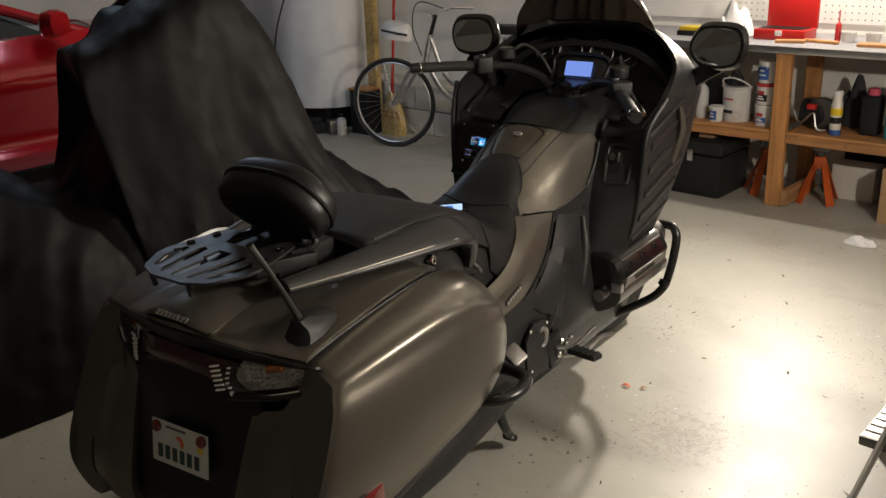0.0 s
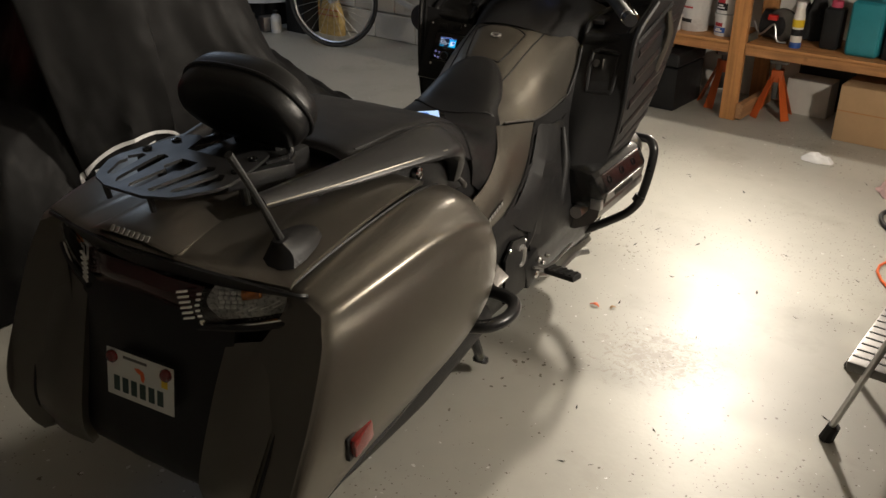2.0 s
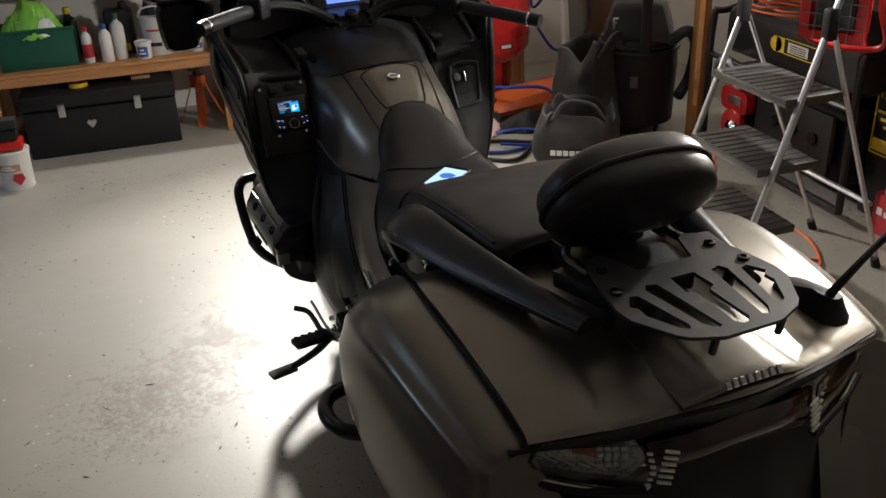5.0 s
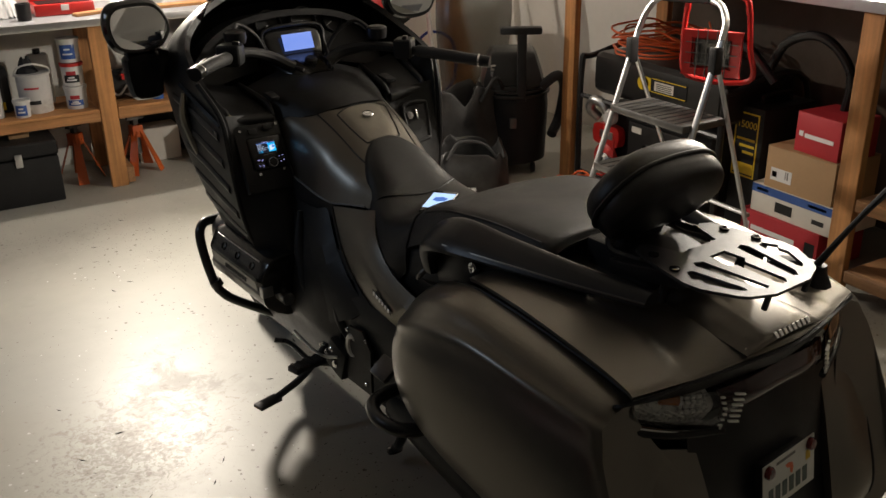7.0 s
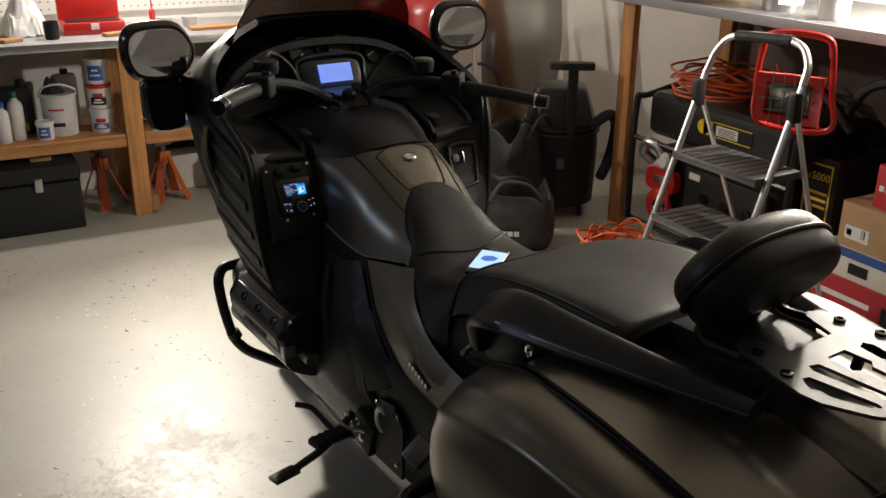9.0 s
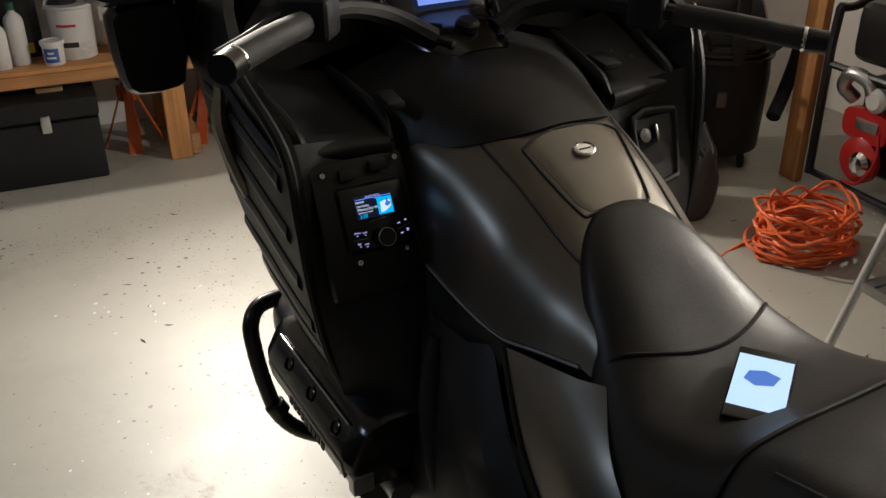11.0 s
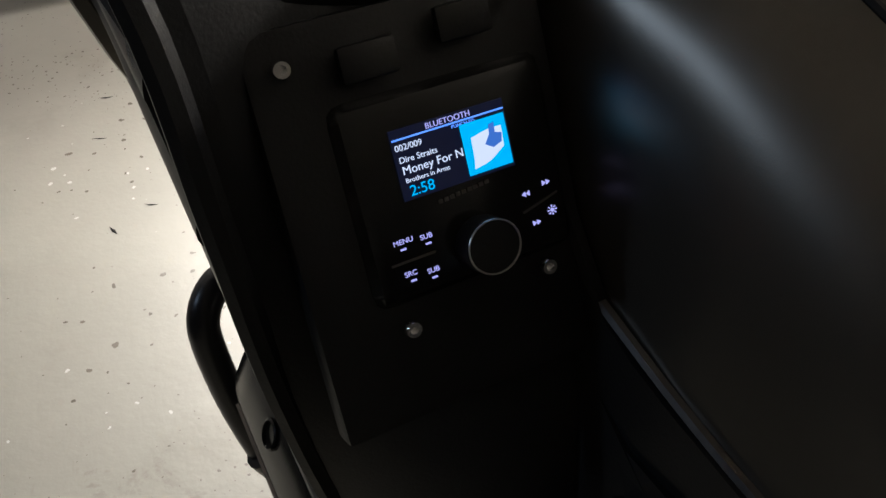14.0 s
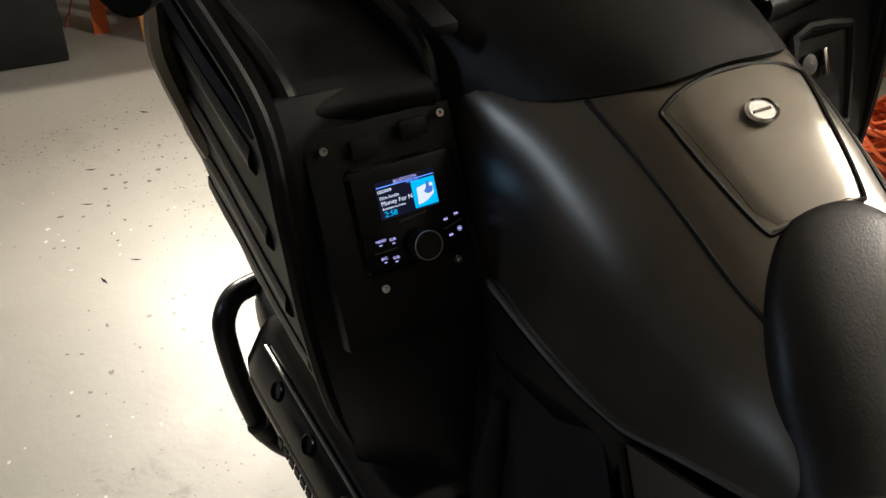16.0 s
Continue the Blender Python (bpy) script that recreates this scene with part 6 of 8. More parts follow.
part("sill_trim", tube([(CARX + 0.115, -1.5, 0.345), (CARX + 0.115, 0.6, 0.345), (CARX + 0.11, 2.1, 0.345)], 0.012, 8), CHROME, car, "bright sill trim")
part("belt_trim", tube([(CARX - 0.03, -1.5, 1.035), (CARX - 0.03, 0.6, 1.04), (CARX - 0.05, 1.25, 1.03)], 0.010, 8), CHROME, car, "bright window trim")
part("side_window", skin([[(CARX - 0.06, -1.2, 1.03), (CARX - 0.06, 0.3, 1.04), (CARX - 0.07, 1.22, 1.03)], [(CARX - 0.22, -1.1, 1.30), (CARX - 0.22, 0.0, 1.34), (CARX - 0.20, 0.72, 1.28)]], 3, 4, thick=0.006), GLASSW, car, "dark side window")
part("roof", skin([[(CARX - 0.24, -1.6, 1.34), (CARX - 0.24, 0.0, 1.38), (CARX - 0.22, 0.66, 1.31)], [(CARX - 0.7, -1.6, 1.45), (CARX - 0.7, 0.0, 1.48), (CARX - 0.7, 0.5, 1.42)], [(CARX - 1.3, -1.6, 1.40), (CARX - 1.3, 0.0, 1.43), (CARX - 1.3, 0.6, 1.35)]], 3, 4, thick=0.02), REDCAR, car, "red roof")
part("pillar", tube([(CARX - 0.22, 0.60, 1.34), (CARX - 0.14, 1.0, 1.20), (CARX - 0.08, 1.45, 1.03), (CARX - 0.06, 1.62, 0.98)], 0.035, 10), REDCAR, car, "red windscreen pillar")
part("windscreen", skin([[(CARX - 0.20, 0.66, 1.31), (CARX - 0.7, 0.56, 1.40), (CARX - 1.3, 0.66, 1.34)], [(CARX - 0.10, 1.55, 0.99), (CARX - 0.7, 1.75, 1.02), (CARX - 1.4, 1.6, 1.0)]], 3, 4, thick=0.006), GLASSW, car)
part("bonnet", skin([[(CARX - 0.05, 1.55, 1.0), (CARX - 0.7, 1.72, 1.06), (CARX - 1.4, 1.6, 1.02)], [(CARX - 0.02, 2.2, 0.92), (CARX - 0.7, 2.4, 0.98), (CARX - 1.4, 2.3, 0.94)], [(CARX - 0.15, 2.95, 0.72), (CARX - 0.7, 3.1, 0.76), (CARX - 1.3, 3.0, 0.72)]], 3, 4, thick=0.02), REDCAR, car, "red bonnet")
part("door_mirror", skin([[(CARX + 0.02, 1.12, 1.05), (CARX + 0.02, 1.20, 1.05), (CARX + 0.02, 1.20, 1.12), (CARX + 0.02, 1.12, 1.12)], [(CARX + 0.10, 1.10, 1.05), (CARX + 0.10, 1.24, 1.05), (CARX + 0.10, 1.24, 1.19), (CARX + 0.10, 1.10, 1.19)], [(CARX + 0.20, 1.12, 1.07), (CARX + 0.20, 1.22, 1.07), (CARX + 0.20, 1.22, 1.18), (CARX + 0.20, 1.12, 1.18)]], 3, 3, loop=True, caps=True), REDCAR, car, "red door mirror")
part("seat_back", box(CARX - 0.75, -0.4, 0.5, CARX - 0.25, -0.2, 1.25, 0.08, 3), BLACK, car)
part("underside", box(CARX - 1.6, -1.6, 0.2, CARX + 0.0, 2.6, 0.4, 0.05), BLACK, car)
for y in (2.35, -1.35):
    w = part("wheel", lathe(((0.20, -0.10), (0.32, -0.10), (0.335, 0), (0.32, 0.10), (0.20, 0.10)), 32, axis="x"), TYRE, car, "car tyre", m=pose(CARX - 0.05, y, 0.335))
    part("rim", lathe(((0.02, 0.07), (0.19, 0.09), (0.205, 0.0)), 24, axis="x"), ALU, w)


# ---- step ladder ----
lad = thing("step_ladder", "folding aluminium step ladder with dark ribbed treads", "ladder")
FA, FB, TA, TB = Vector((0.868, 1.286, 0)), Vector((0.925, 0.865, 0)), Vector((1.20, 1.275, 1.0)), Vector((1.20, 0.83, 1.03))
for f, t, o in ((FA, TA, -1), (FB, TB, 1)):
    part("leg", tube([f + Vector((0, 0, 0.02)), f.lerp(t, 0.5), t], 0.014, 10, 2, flat=0.7), ALU, lad, "aluminium leg")
    part("rubber_foot", tube([f, f.lerp(t, 0.05)], [0.021, 0.018], 10, 2), RUBBER, lad, "black rubber foot")
    part("hinge", box(-0.02, -0.018, -0.05, 0.02, 0.018, 0.05, 0.008), BLACK, lad, "black hinge", m=Matrix.Translation(f.lerp(t, 0.93)))
    back = Vector((1.60, f.y + 0.03 * o, 0))
    part("back_leg", tube([back + Vector((0, 0, 0.02)), t.lerp(f, 0.06)], 0.011, 8, 2, flat=0.7), ALU, lad, "rear leg")
    part("rubber_foot", tube([back, back.lerp(t, 0.04)], [0.018, 0.015], 10, 2), RUBBER, lad)
part("handle", tube([TA, TA + Vector((0.03, -0.02, 0.09)), TA + Vector((0.045, -0.10, 0.145)), TB + Vector((0.045, 0.10, 0.125)), TB + Vector((0.03, 0.02, 0.07)), TB], 0.013, 10), ALU, lad, "curved top handle")
part("handle_sleeve", tube([TA + Vector((0.044, -0.09, 0.143)), TB + Vector((0.045, 0.11, 0.128))], 0.018, 10, 2), RUBBER, lad, "black sleeve on the handle")
for k, depth in ((0.24, 0.26), (0.47, 0.24), (0.70, 0.22)):
    a, b = FA.lerp(TA, k), FB.lerp(TB, k)
    tr = part("tread", box(-0.04, -(a.y - b.y) / 2 + 0.012, -0.016, depth - 0.04, (a.y - b.y) / 2 - 0.012, 0.014, 0.008), STEEL, lad, "dark ribbed tread", m=Matrix.Translation((a + b) / 2))
    for j in range(9):
        part("tread_rib", box(-0.035, -0.003, 0.014, depth - 0.045, 0.003, 0.0155), RUBBER, tr, m=pose(0, -0.16 + 0.04 * j, 0), smooth=False)
part("back_rail", tube([(1.50, 1.28, 0.28), (1.50, 0.87, 0.28)], 0.010, 8, 2), ALU, lad)

# red work light hung from the ladder's handle
wl = thing("work_light", "red framed halogen work light hung on the ladder", "work light", pose(1.32, 0.985, 0.945, 0, 0, -62))
part("housing", box(-0.095, 0.014, -0.075, 0.095, 0.075, 0.075, 0.02, 3), REDP, wl, "red lamp housing")
part("glass", box(-0.068, -0.004, -0.052, 0.068, 0.002, 0.052), LENS, wl, "clear lamp glass", smooth=False)
part("reflector", box(-0.066, 0.004, -0.05, 0.066, 0.006, 0.05), STEEL, wl)
part("front_frame", slab([(p.x, p.y) for p in spline(((-0.095, -0.085, 0), (0.095, -0.085, 0), (0.11, -0.07, 0), (0.11, 0.07, 0), (0.095, 0.085, 0), (-0.095, 0.085, 0), (-0.11, 0.07, 0), (-0.11, -0.07, 0)), 2, True)], [[(-0.078, -0.058), (0.078, -0.058), (0.078, 0.058), (-0.078, 0.058)]], 0, 0.022), REDP, wl, "red square bezel", m=pose(0, 0.012, 0, 90, 0, 0))
for k in range(4):
    part("guard_wire", tube([(-0.055 + 0.037 * k, -0.014, -0.09), (-0.055 + 0.037 * k, -0.014, 0.09)], 0.0022, 6, 2), STEEL, wl)
for k in range(3):
    part("guard_wire", tube([(-0.1, -0.016, -0.04 + 0.04 * k), (0.1, -0.016, -0.04 + 0.04 * k)], 0.0022, 6, 2), STEEL, wl)
part("stand", tube([(-0.12, 0.03, 0.16), (-0.13, 0.05, 0.02), (-0.12, 0.12, -0.12), (0.12, 0.12, -0.12), (0.13, 0.05, 0.02), (0.12, 0.03, 0.16)], 0.011, 8), REDP, wl, "red tube stand")
part("grip", tube([(-0.12, 0.03, 0.15), (-0.10, 0.02, 0.21), (0, 0.02, 0.225), (0.10, 0.02, 0.21), (0.12, 0.03, 0.15)], 0.013, 8), REDP, wl)


# ---- storage bench along the right wall ----
rb = thing("storage_bench", "timber storage bench with grey top along the side wall", "workbench")
RX = 1.68
for y in (2.33, 0.57, -1.2):
    part("post", box(0, -0.045, 0, 0.038, 0.045, 1.13, 0.003, 1), WOOD, rb, "timber post", m=pose(RX, y, 0), smooth=False)
    part("back_post", box(0.64, -0.045, 0, 0.68, 0.045, 1.13, 0.003, 1), WOOD, rb, m=pose(RX, y, 0), smooth=False)
# sheet added in front of the wall, so the recess under the top is dark
part("back_panel", box(RIGHT - 0.03, -1.35, 0.02, RIGHT - 0.012, 2.42, 1.128, 0.002, 1), DARKSHEET, rb, "dark brown sheet added to darken the recess", smooth=False)
part("worktop", box(RX - 0.03, -1.4, 1.132, RIGHT - 0.01, 2.46, 1.16, 0.005), DARKTOP, rb, "dark grey worktop")
part("top_edge", box(RX - 0.036, -1.4, 1.12, RX - 0.028, 2.46, 1.162, 0.003), GREYTOP, rb)
for z in (0.40, 0.10):
    part("shelf", box(RX + 0.02, -1.15, z, RX + 0.60, 0.52, z + 0.02, 0.003, 1), WOODY, rb, "timber shelf", smooth=False)
    part("shelf_edge", box(RX + 0.0, -1.15, z - 0.03, RX + 0.019, 0.52, z + 0.02, 0.003, 1), WOODY, rb, smooth=False)


def cloth_heap(name, label, cat, material, at, sx, sy, h, seed, n=26):
    """A heap of thin stuff lying on its support: a rumpled dome with folds and a tucked rim."""
    bm = bmesh.new()
    V = []
    for i in range(n + 1):
        row = []
        for j in range(n + 1):
            u, v = i / n * 2 - 1, j / n * 2 - 1
            r = max(abs(u), abs(v))
            k = math.hypot(u, v) or 1
            a = math.atan2(v, u)
            rim = 1 + 0.25 * noise.noise((math.cos(a) * 1.6, math.sin(a) * 1.6, seed))
            x, y = u / k * r * sx * rim, v / k * r * sy * rim
            z = h * (1 - r ** 2.4) * (0.75 + 0.5 * noise.noise((u * 1.7, v * 1.7, seed + 5))) + 0.10 * h * abs(noise.noise((u * 5, v * 5, seed + 9))) + h * 0.12 * noise.noise((u * 9, v * 9, seed))
            row.append(bm.verts.new((x, y, max(0.003, z))))
        V.append(row)
    for i in range(n):
        for j in range(n):
            bm.faces.new((V[i][j], V[i + 1][j], V[i + 1][j + 1], V[i][j + 1]))
    ob = part(name, bm, material, m=pose(*at))
    return tagged(ob, label, cat)


def carton(name, label, at, size, material, marks=(), rz=0, tape=True):
    """A carton: body, lid flaps with a gap, tape and printed bars on its face towards -x or -y."""
    sx, sy, sz = size
    c = thing(name, label, "box", pose(*at, 0, 0, rz))
    part("body", box(-sx / 2, -sy / 2, 0, sx / 2, sy / 2, sz - 0.004, 0.004), material, c)
    part("flap", box(-sx / 2, -sy / 2, sz - 0.0035, -0.001, sy / 2, sz, 0.001, 1), material, c, smooth=False)
    part("flap", box(0.001, -sy / 2, sz - 0.0035, sx / 2, sy / 2, sz, 0.001, 1), material, c, smooth=False)
    for face, a, b, w, h, mt in marks:
        if face == "x":
            part("print", box(-sx / 2 - 0.0015, a - w / 2, b - h / 2, -sx / 2 + 0.001, a + w / 2, b + h / 2), mt, c, smooth=False)
        elif face == "t":
            part("print", box(a - w / 2, b - h / 2, sz - 0.001, a + w / 2, b + h / 2, sz + 0.0012), mt, c, smooth=False)
        else:
            part("print", box(a - w / 2, -sy / 2 - 0.0015, b - h / 2, a + w / 2, -sy / 2 + 0.001, b + h / 2), mt, c, smooth=False)
    return c


BX = 1.90
carton("red_carton", "red speaker carton at the bottom of a stack", (BX + 0.04, 0.945, 0), (0.30, 0.42, 0.17), REDC, [("x", 0.03, 0.095, 0.24, 0.022, WHITEC), ("x", 0.175, 0.10, 0.03, 0.03, WHITEC), ("x", -0.17, 0.07, 0.05, 0.10, BLACK)])
carton("white_carton", "white and blue electronics carton in a stack", (BX + 0.04, 0.90, 0.17), (0.28, 0.44, 0.13), CARDW, [("x", 0, 0.108, 0.438, 0.036, BLUEC), ("x", 0.04, 0.05, 0.09, 0.045, BLACK), ("x", -0.13, 0.108, 0.09, 0.012, WHITEC), ("x", 0.16, 0.108, 0.06, 0.012, WHITEC), ("x", -0.14, 0.045, 0.06, 0.02, GREYF)])
carton("brown_carton", "brown cardboard carton with white label in a stack", (BX + 0.04, 0.885, 0.30), (0.28, 0.35, 0.185), CARD, [("x", 0.09, 0.065, 0.11, 0.055, WHITEC), ("x", 0.125, 0.065, 0.025, 0.025, BLACK), ("x", 0.055, 0.07, 0.006, 0.035, BLACK), ("x", 0.066, 0.07, 0.004, 0.035, BLACK), ("t", 0, 0, 0.278, 0.05, WOODY)])
carton("small_red_carton", "small red speaker carton on top of a stack", (BX + 0.03, 0.83, 0.485), (0.22, 0.23, 0.17), REDC, [("x", -0.01, 0.075, 0.15, 0.018, WHITEC), ("x", 0.085, 0.08, 0.022, 0.022, WHITEC)], rz=-4)

# generator with its frame, stickers and pull handle
gen = thing("generator", "black frame generator with yellow warning stickers", "generator", pose(1.98, 1.75, 0))
part("engine", box(-0.20, -0.40, 0.10, 0.22, 0.40, 0.46, 0.05, 3), BLACK, gen)
part("tank", box(-0.24, -0.46, 0.50, 0.26, 0.46, 0.72, 0.06, 3), DARKP, gen, "black fuel tank")
for s in (1, -1):
    part("frame_tube", tube([(-0.27, s * 0.5, 0.05), (-0.27, s * 0.5, 0.62), (-0.20, s * 0.5, 0.68), (0.24, s * 0.5, 0.68), (0.28, s * 0.5, 0.05)], 0.016, 8), POWDER, gen, "black frame tube")
for z in (0.06, 0.48):
    part("frame_tube", tube([(-0.27, -0.5, z), (-0.27, 0.5, z)], 0.014, 8, 2), POWDER, gen)
part("sticker", box(-0.2435, -0.24, 0.585, -0.2395, 0.10, 0.660), BLACK, gen, "black warning sticker with yellow lines", smooth=False)
part("sticker_patch", lathe(((0.040, 0), (0.040, 0.001), (0.001, 0.001)), 24, axis="x"), YELLOW, gen, "yellow round patch", m=pose(-0.2440, 0.055, 0.622) @ Matrix.Diagonal((-1, 1, 0.85, 1)))
part("sticker_patch", box(-0.2450, 0.0, 0.590, -0.2436, 0.055, 0.655), YELLOW, gen, smooth=False)
part("sticker_patch", box(-0.2450, -0.155, 0.600, -0.2436, -0.025, 0.644), CARDW, gen, "grey text patch", smooth=False)
for z in (0.589, 0.653):
    part("sticker_line", box(-0.2450, -0.235, z, -0.2436, -0.005, z + 0.004), YELLOW, gen, smooth=False)
for k in range(4):
    part("text_bar", box(-0.2456, -0.145 + 0.006 * (k % 2), 0.605 + 0.009 * k, -0.2449, -0.040, 0.609 + 0.009 * k), DARKP, gen, smooth=False)
part("recoil", lathe(((0.085, 0), (0.085, 0.02), (0.055, 0.035), (0.001, 0.04)), 24, axis="x"), REDP, gen, "red recoil cover", m=pose(-0.235, 0.30, 0.17) @ Matrix.Diagonal((-1, 1, 1, 1)))
part("cowl", skin([[(-0.21 - d, 0.30 + 0.10 * k, 0.30 + 0.055 * q) for k, q in ((-1, -0.6), (-0.6, -1), (0.6, -1), (1, -0.6), (1, 0.6), (0.6, 1), (-0.6, 1), (-1, 0.6))] for d in (0.0, 0.035, 0.045)], 2, 2, loop=True, caps=True), REDP, gen, "red engine cowl")
part("cowl_plate", box(-0.262, 0.24, 0.285, -0.255, 0.34, 0.325, 0.003), ALU, gen, "bright plate")
part("starter_cup", lathe(((0.045, 0), (0.045, 0.02), (0.028, 0.034), (0.001, 0.036)), 20, axis="x"), CHROME, gen, "bright starter cup", m=pose(-0.262, 0.27, 0.17) @ Matrix.Diagonal((-1, 1, 1, 1)))
part("air_tube", tube([(-0.22, 0.40, 0.37), (-0.265, 0.42, 0.42), (-0.275, 0.38, 0.475), (-0.265, 0.31, 0.46), (-0.25, 0.29, 0.40)], 0.026, 12), ALU, gen, "grey curved intake tube")
part("intake_cup", lathe(((0.04, 0), (0.045, 0.03), (0.03, 0.045), (0.001, 0.045)), 18, axis="x"), WHITEP, gen, m=pose(-0.235, 0.27, 0.405) @ Matrix.Diagonal((-1, 1, 1, 1)))
part("fuel_lead", tube([(-0.27, 0.22, 0.30), (-0.285, 0.20, 0.20), (-0.28, 0.26, 0.10), (-0.27, 0.34, 0.08)], 0.006, 8), REDP, gen, "red lead")
part("control_panel", box(-0.262, -0.38, 0.16, -0.235, 0.12, 0.42, 0.01), DARKP, gen, "dark control panel")
for k in range(3):
    part("socket", lathe(((0.026, 0), (0.026, 0.01), (0.001, 0.011)), 16, axis="x"), GLOSS, gen, m=pose(-0.262, -0.28 + 0.13 * k, 0.30) @ Matrix.Diagonal((-1, 1, 1, 1)))
part("panel_sticker", box(-0.2655, 0.02, 0.37, -0.262, 0.09, 0.40), CARDW, gen, smooth=False)
part("fuel_cap", lathe(((0.05, 0.715), (0.05, 0.745), (0.04, 0.752), (0.001, 0.752)), 20), BLACK, gen)


# black charger case beside the generator, with its framed label
case = thing("charger_case", "black equipment case with a yellow framed label", "case", pose(1.88, 1.166, 0))
part("body", box(0, 0, 0, 0.34, 0.172, 0.60, 0.012), BLACK, case)
part("label_frame", slab([(0, 0), (0.135, 0), (0.135, 0.30), (0, 0.30)], [[(0.007, 0.007), (0.128, 0.007), (0.128, 0.293), (0.007, 0.293)]], 0, 0.0015), YELLOW, case, "yellow label frame", m=pose(0.0, 0.160, 0.27, 90, 0, -90), smooth=False)
words("label_number", "15000", 0.046, pose(-0.0012, 0.150, 0.50, 90, 0, -90), YELLOW, case, 0.0004)
for k in range(3):
    part("label_bar", box(-0.0012, 0.04, 0.44 - 0.03 * k, 0.001, 0.145 - 0.02 * k, 0.452 - 0.03 * k), YELLOW, case, smooth=False)
part("label_bar", box(-0.0012, 0.035, 0.285, 0.001, 0.15, 0.335), YELLOW, case, smooth=False)
part("carry_handle", tube([(0.08, 0.086, 0.598), (0.09, 0.086, 0.635), (0.25, 0.086, 0.635), (0.26, 0.086, 0.598)], 0.010, 8), BLACK, case)


def coil(name, label, material, at, turns, r, wob, cr, seed, flat=0.35, tail=()):
    """A loosely wound cord."""
    rnd = random.Random(seed)
    pts = []
    for k in range(turns * 10):
        a = 2 * math.pi * k / 10 + rnd.uniform(-0.1, 0.1)
        q = r * (0.75 + 0.4 * rnd.random() + 0.12 * math.sin(k * 0.37))
        pts.append((q * math.cos(a) * 1.15, q * math.sin(a), cr + max(0, wob * (k / (turns * 10)) * (0.6 + 0.6 * rnd.random())) * flat))
    pts += [tuple(p) for p in tail]
    return tagged(part(name, tube(pts, cr, 6, 3), material, m=pose(*at)), label, "cord")


coil("extension_cord", "orange extension cord heaped on the generator", CORD, (1.98, 1.95, 0.722), 11, 0.20, 0.26, 0.0055, 3, 0.5)
coil("extension_cord", "orange extension cord heaped on the floor", CORD, (1.30, 1.84, 0.0), 24, 0.135, 0.34, 0.0055, 4, 0.5,
     ((-0.15, 0.10, 0.006), (-0.40, 0.02, 0.006), (-0.55, 0.20, 0.006), (-0.52, 0.36, 0.006), (-0.40, 0.42, 0.006)))
tagged(part("orange_lead", tube([(1.34, 1.55, 0.006), (1.48, 1.42, 0.006), (1.52, 1.20, 0.006), (1.42, 0.98, 0.006), (1.30, 0.92, 0.006), (1.26, 1.00, 0.006), (1.34, 1.06, 0.006), (1.44, 1.0, 0.006)], 0.0055, 6), CORD), "loose orange lead lying on the floor", "cord")
# bent black bars leaning above the generator
for k, pts in enumerate((((0, 0, 0), (-0.05, -0.15, 0.14), (-0.05, -0.32, 0.12), (0.0, -0.45, -0.02)), ((0.05, -0.30, 0.0), (0.02, -0.42, 0.16), (0.02, -0.60, 0.20), (0.06, -0.72, 0.06), (0.06, -0.70, -0.18)))):
    tagged(part("bent_bar", tube(pts, 0.02, 10), POWDER, m=pose(1.92, 1.62 - 0.06 * k, 0.74)), "bent black crash bar stored on the generator", "bar", "spare crash bars")

# shop vacuum
vac = thing("shop_vacuum", "dusty black shop vacuum with tall handle", "vacuum", pose(1.545, 2.66, 0, 0, 0, -32))
part("drum", lathe(((0.15, 0.05), (0.195, 0.07), (0.205, 0.36), (0.20, 0.44), (0.001, 0.44)), 28), BLACK, vac, "black drum")
for k in range(3):
    part("collar", lathe(((0.19, 0.44 + 0.022 * k), (0.214 - 0.012 * k, 0.445 + 0.022 * k), (0.214 - 0.012 * k, 0.456 + 0.022 * k), (0.19, 0.461 + 0.022 * k)), 28), DARKP, vac, "ribbed collar")
part("motor_head", skin([[(0.17 * k * c, 0.16 * k * q, z) for c, q in ((-1, -0.75), (-0.75, -1), (0, -1.05), (0.75, -1), (1, -0.75), (1, 0.75), (0.75, 1), (0, 1.05), (-0.75, 1), (-1, 0.75))] for z, k in ((0.50, 1.0), (0.54, 0.99), (0.62, 0.84), (0.665, 0.74), (0.68, 0.60))], 3, 2, loop=True, caps=True), DARKP, vac, "tapered black motor head")
label = part("name_label", box(-0.060, -0.002, -0.032, 0.060, 0.002, 0.032, 0.002), CHROME, vac, "bright name label", m=pose(-0.062, -0.145, 0.585, -17, 0, 0))
words("label_text", "5.0", 0.034, pose(-0.045, -0.0025, -0.022, 90, 0, 0), BLACK, label, 0.0006)
part("label_bar", box(-0.052, -0.0032, 0.012, 0.052, -0.002, 0.022), BLACK, label, smooth=False)
part("handle_post", box(0.020, -0.205, 0.42, 0.070, -0.150, 0.80, 0.012), BLACK, vac, "upright handle")
part("handle_bar", box(-0.075, -0.21, 0.785, 0.150, -0.145, 0.825, 0.014), BLACK, vac, "wide handle bar")
for k in range(4):
    a = math.radians(45 + 90 * k)
    part("caster", lathe(((0.025, -0.012), (0.03, 0), (0.025, 0.012)), 14, axis="x"), RUBBER, vac, m=pose(0.17 * math.cos(a), 0.17 * math.sin(a), 0.03))
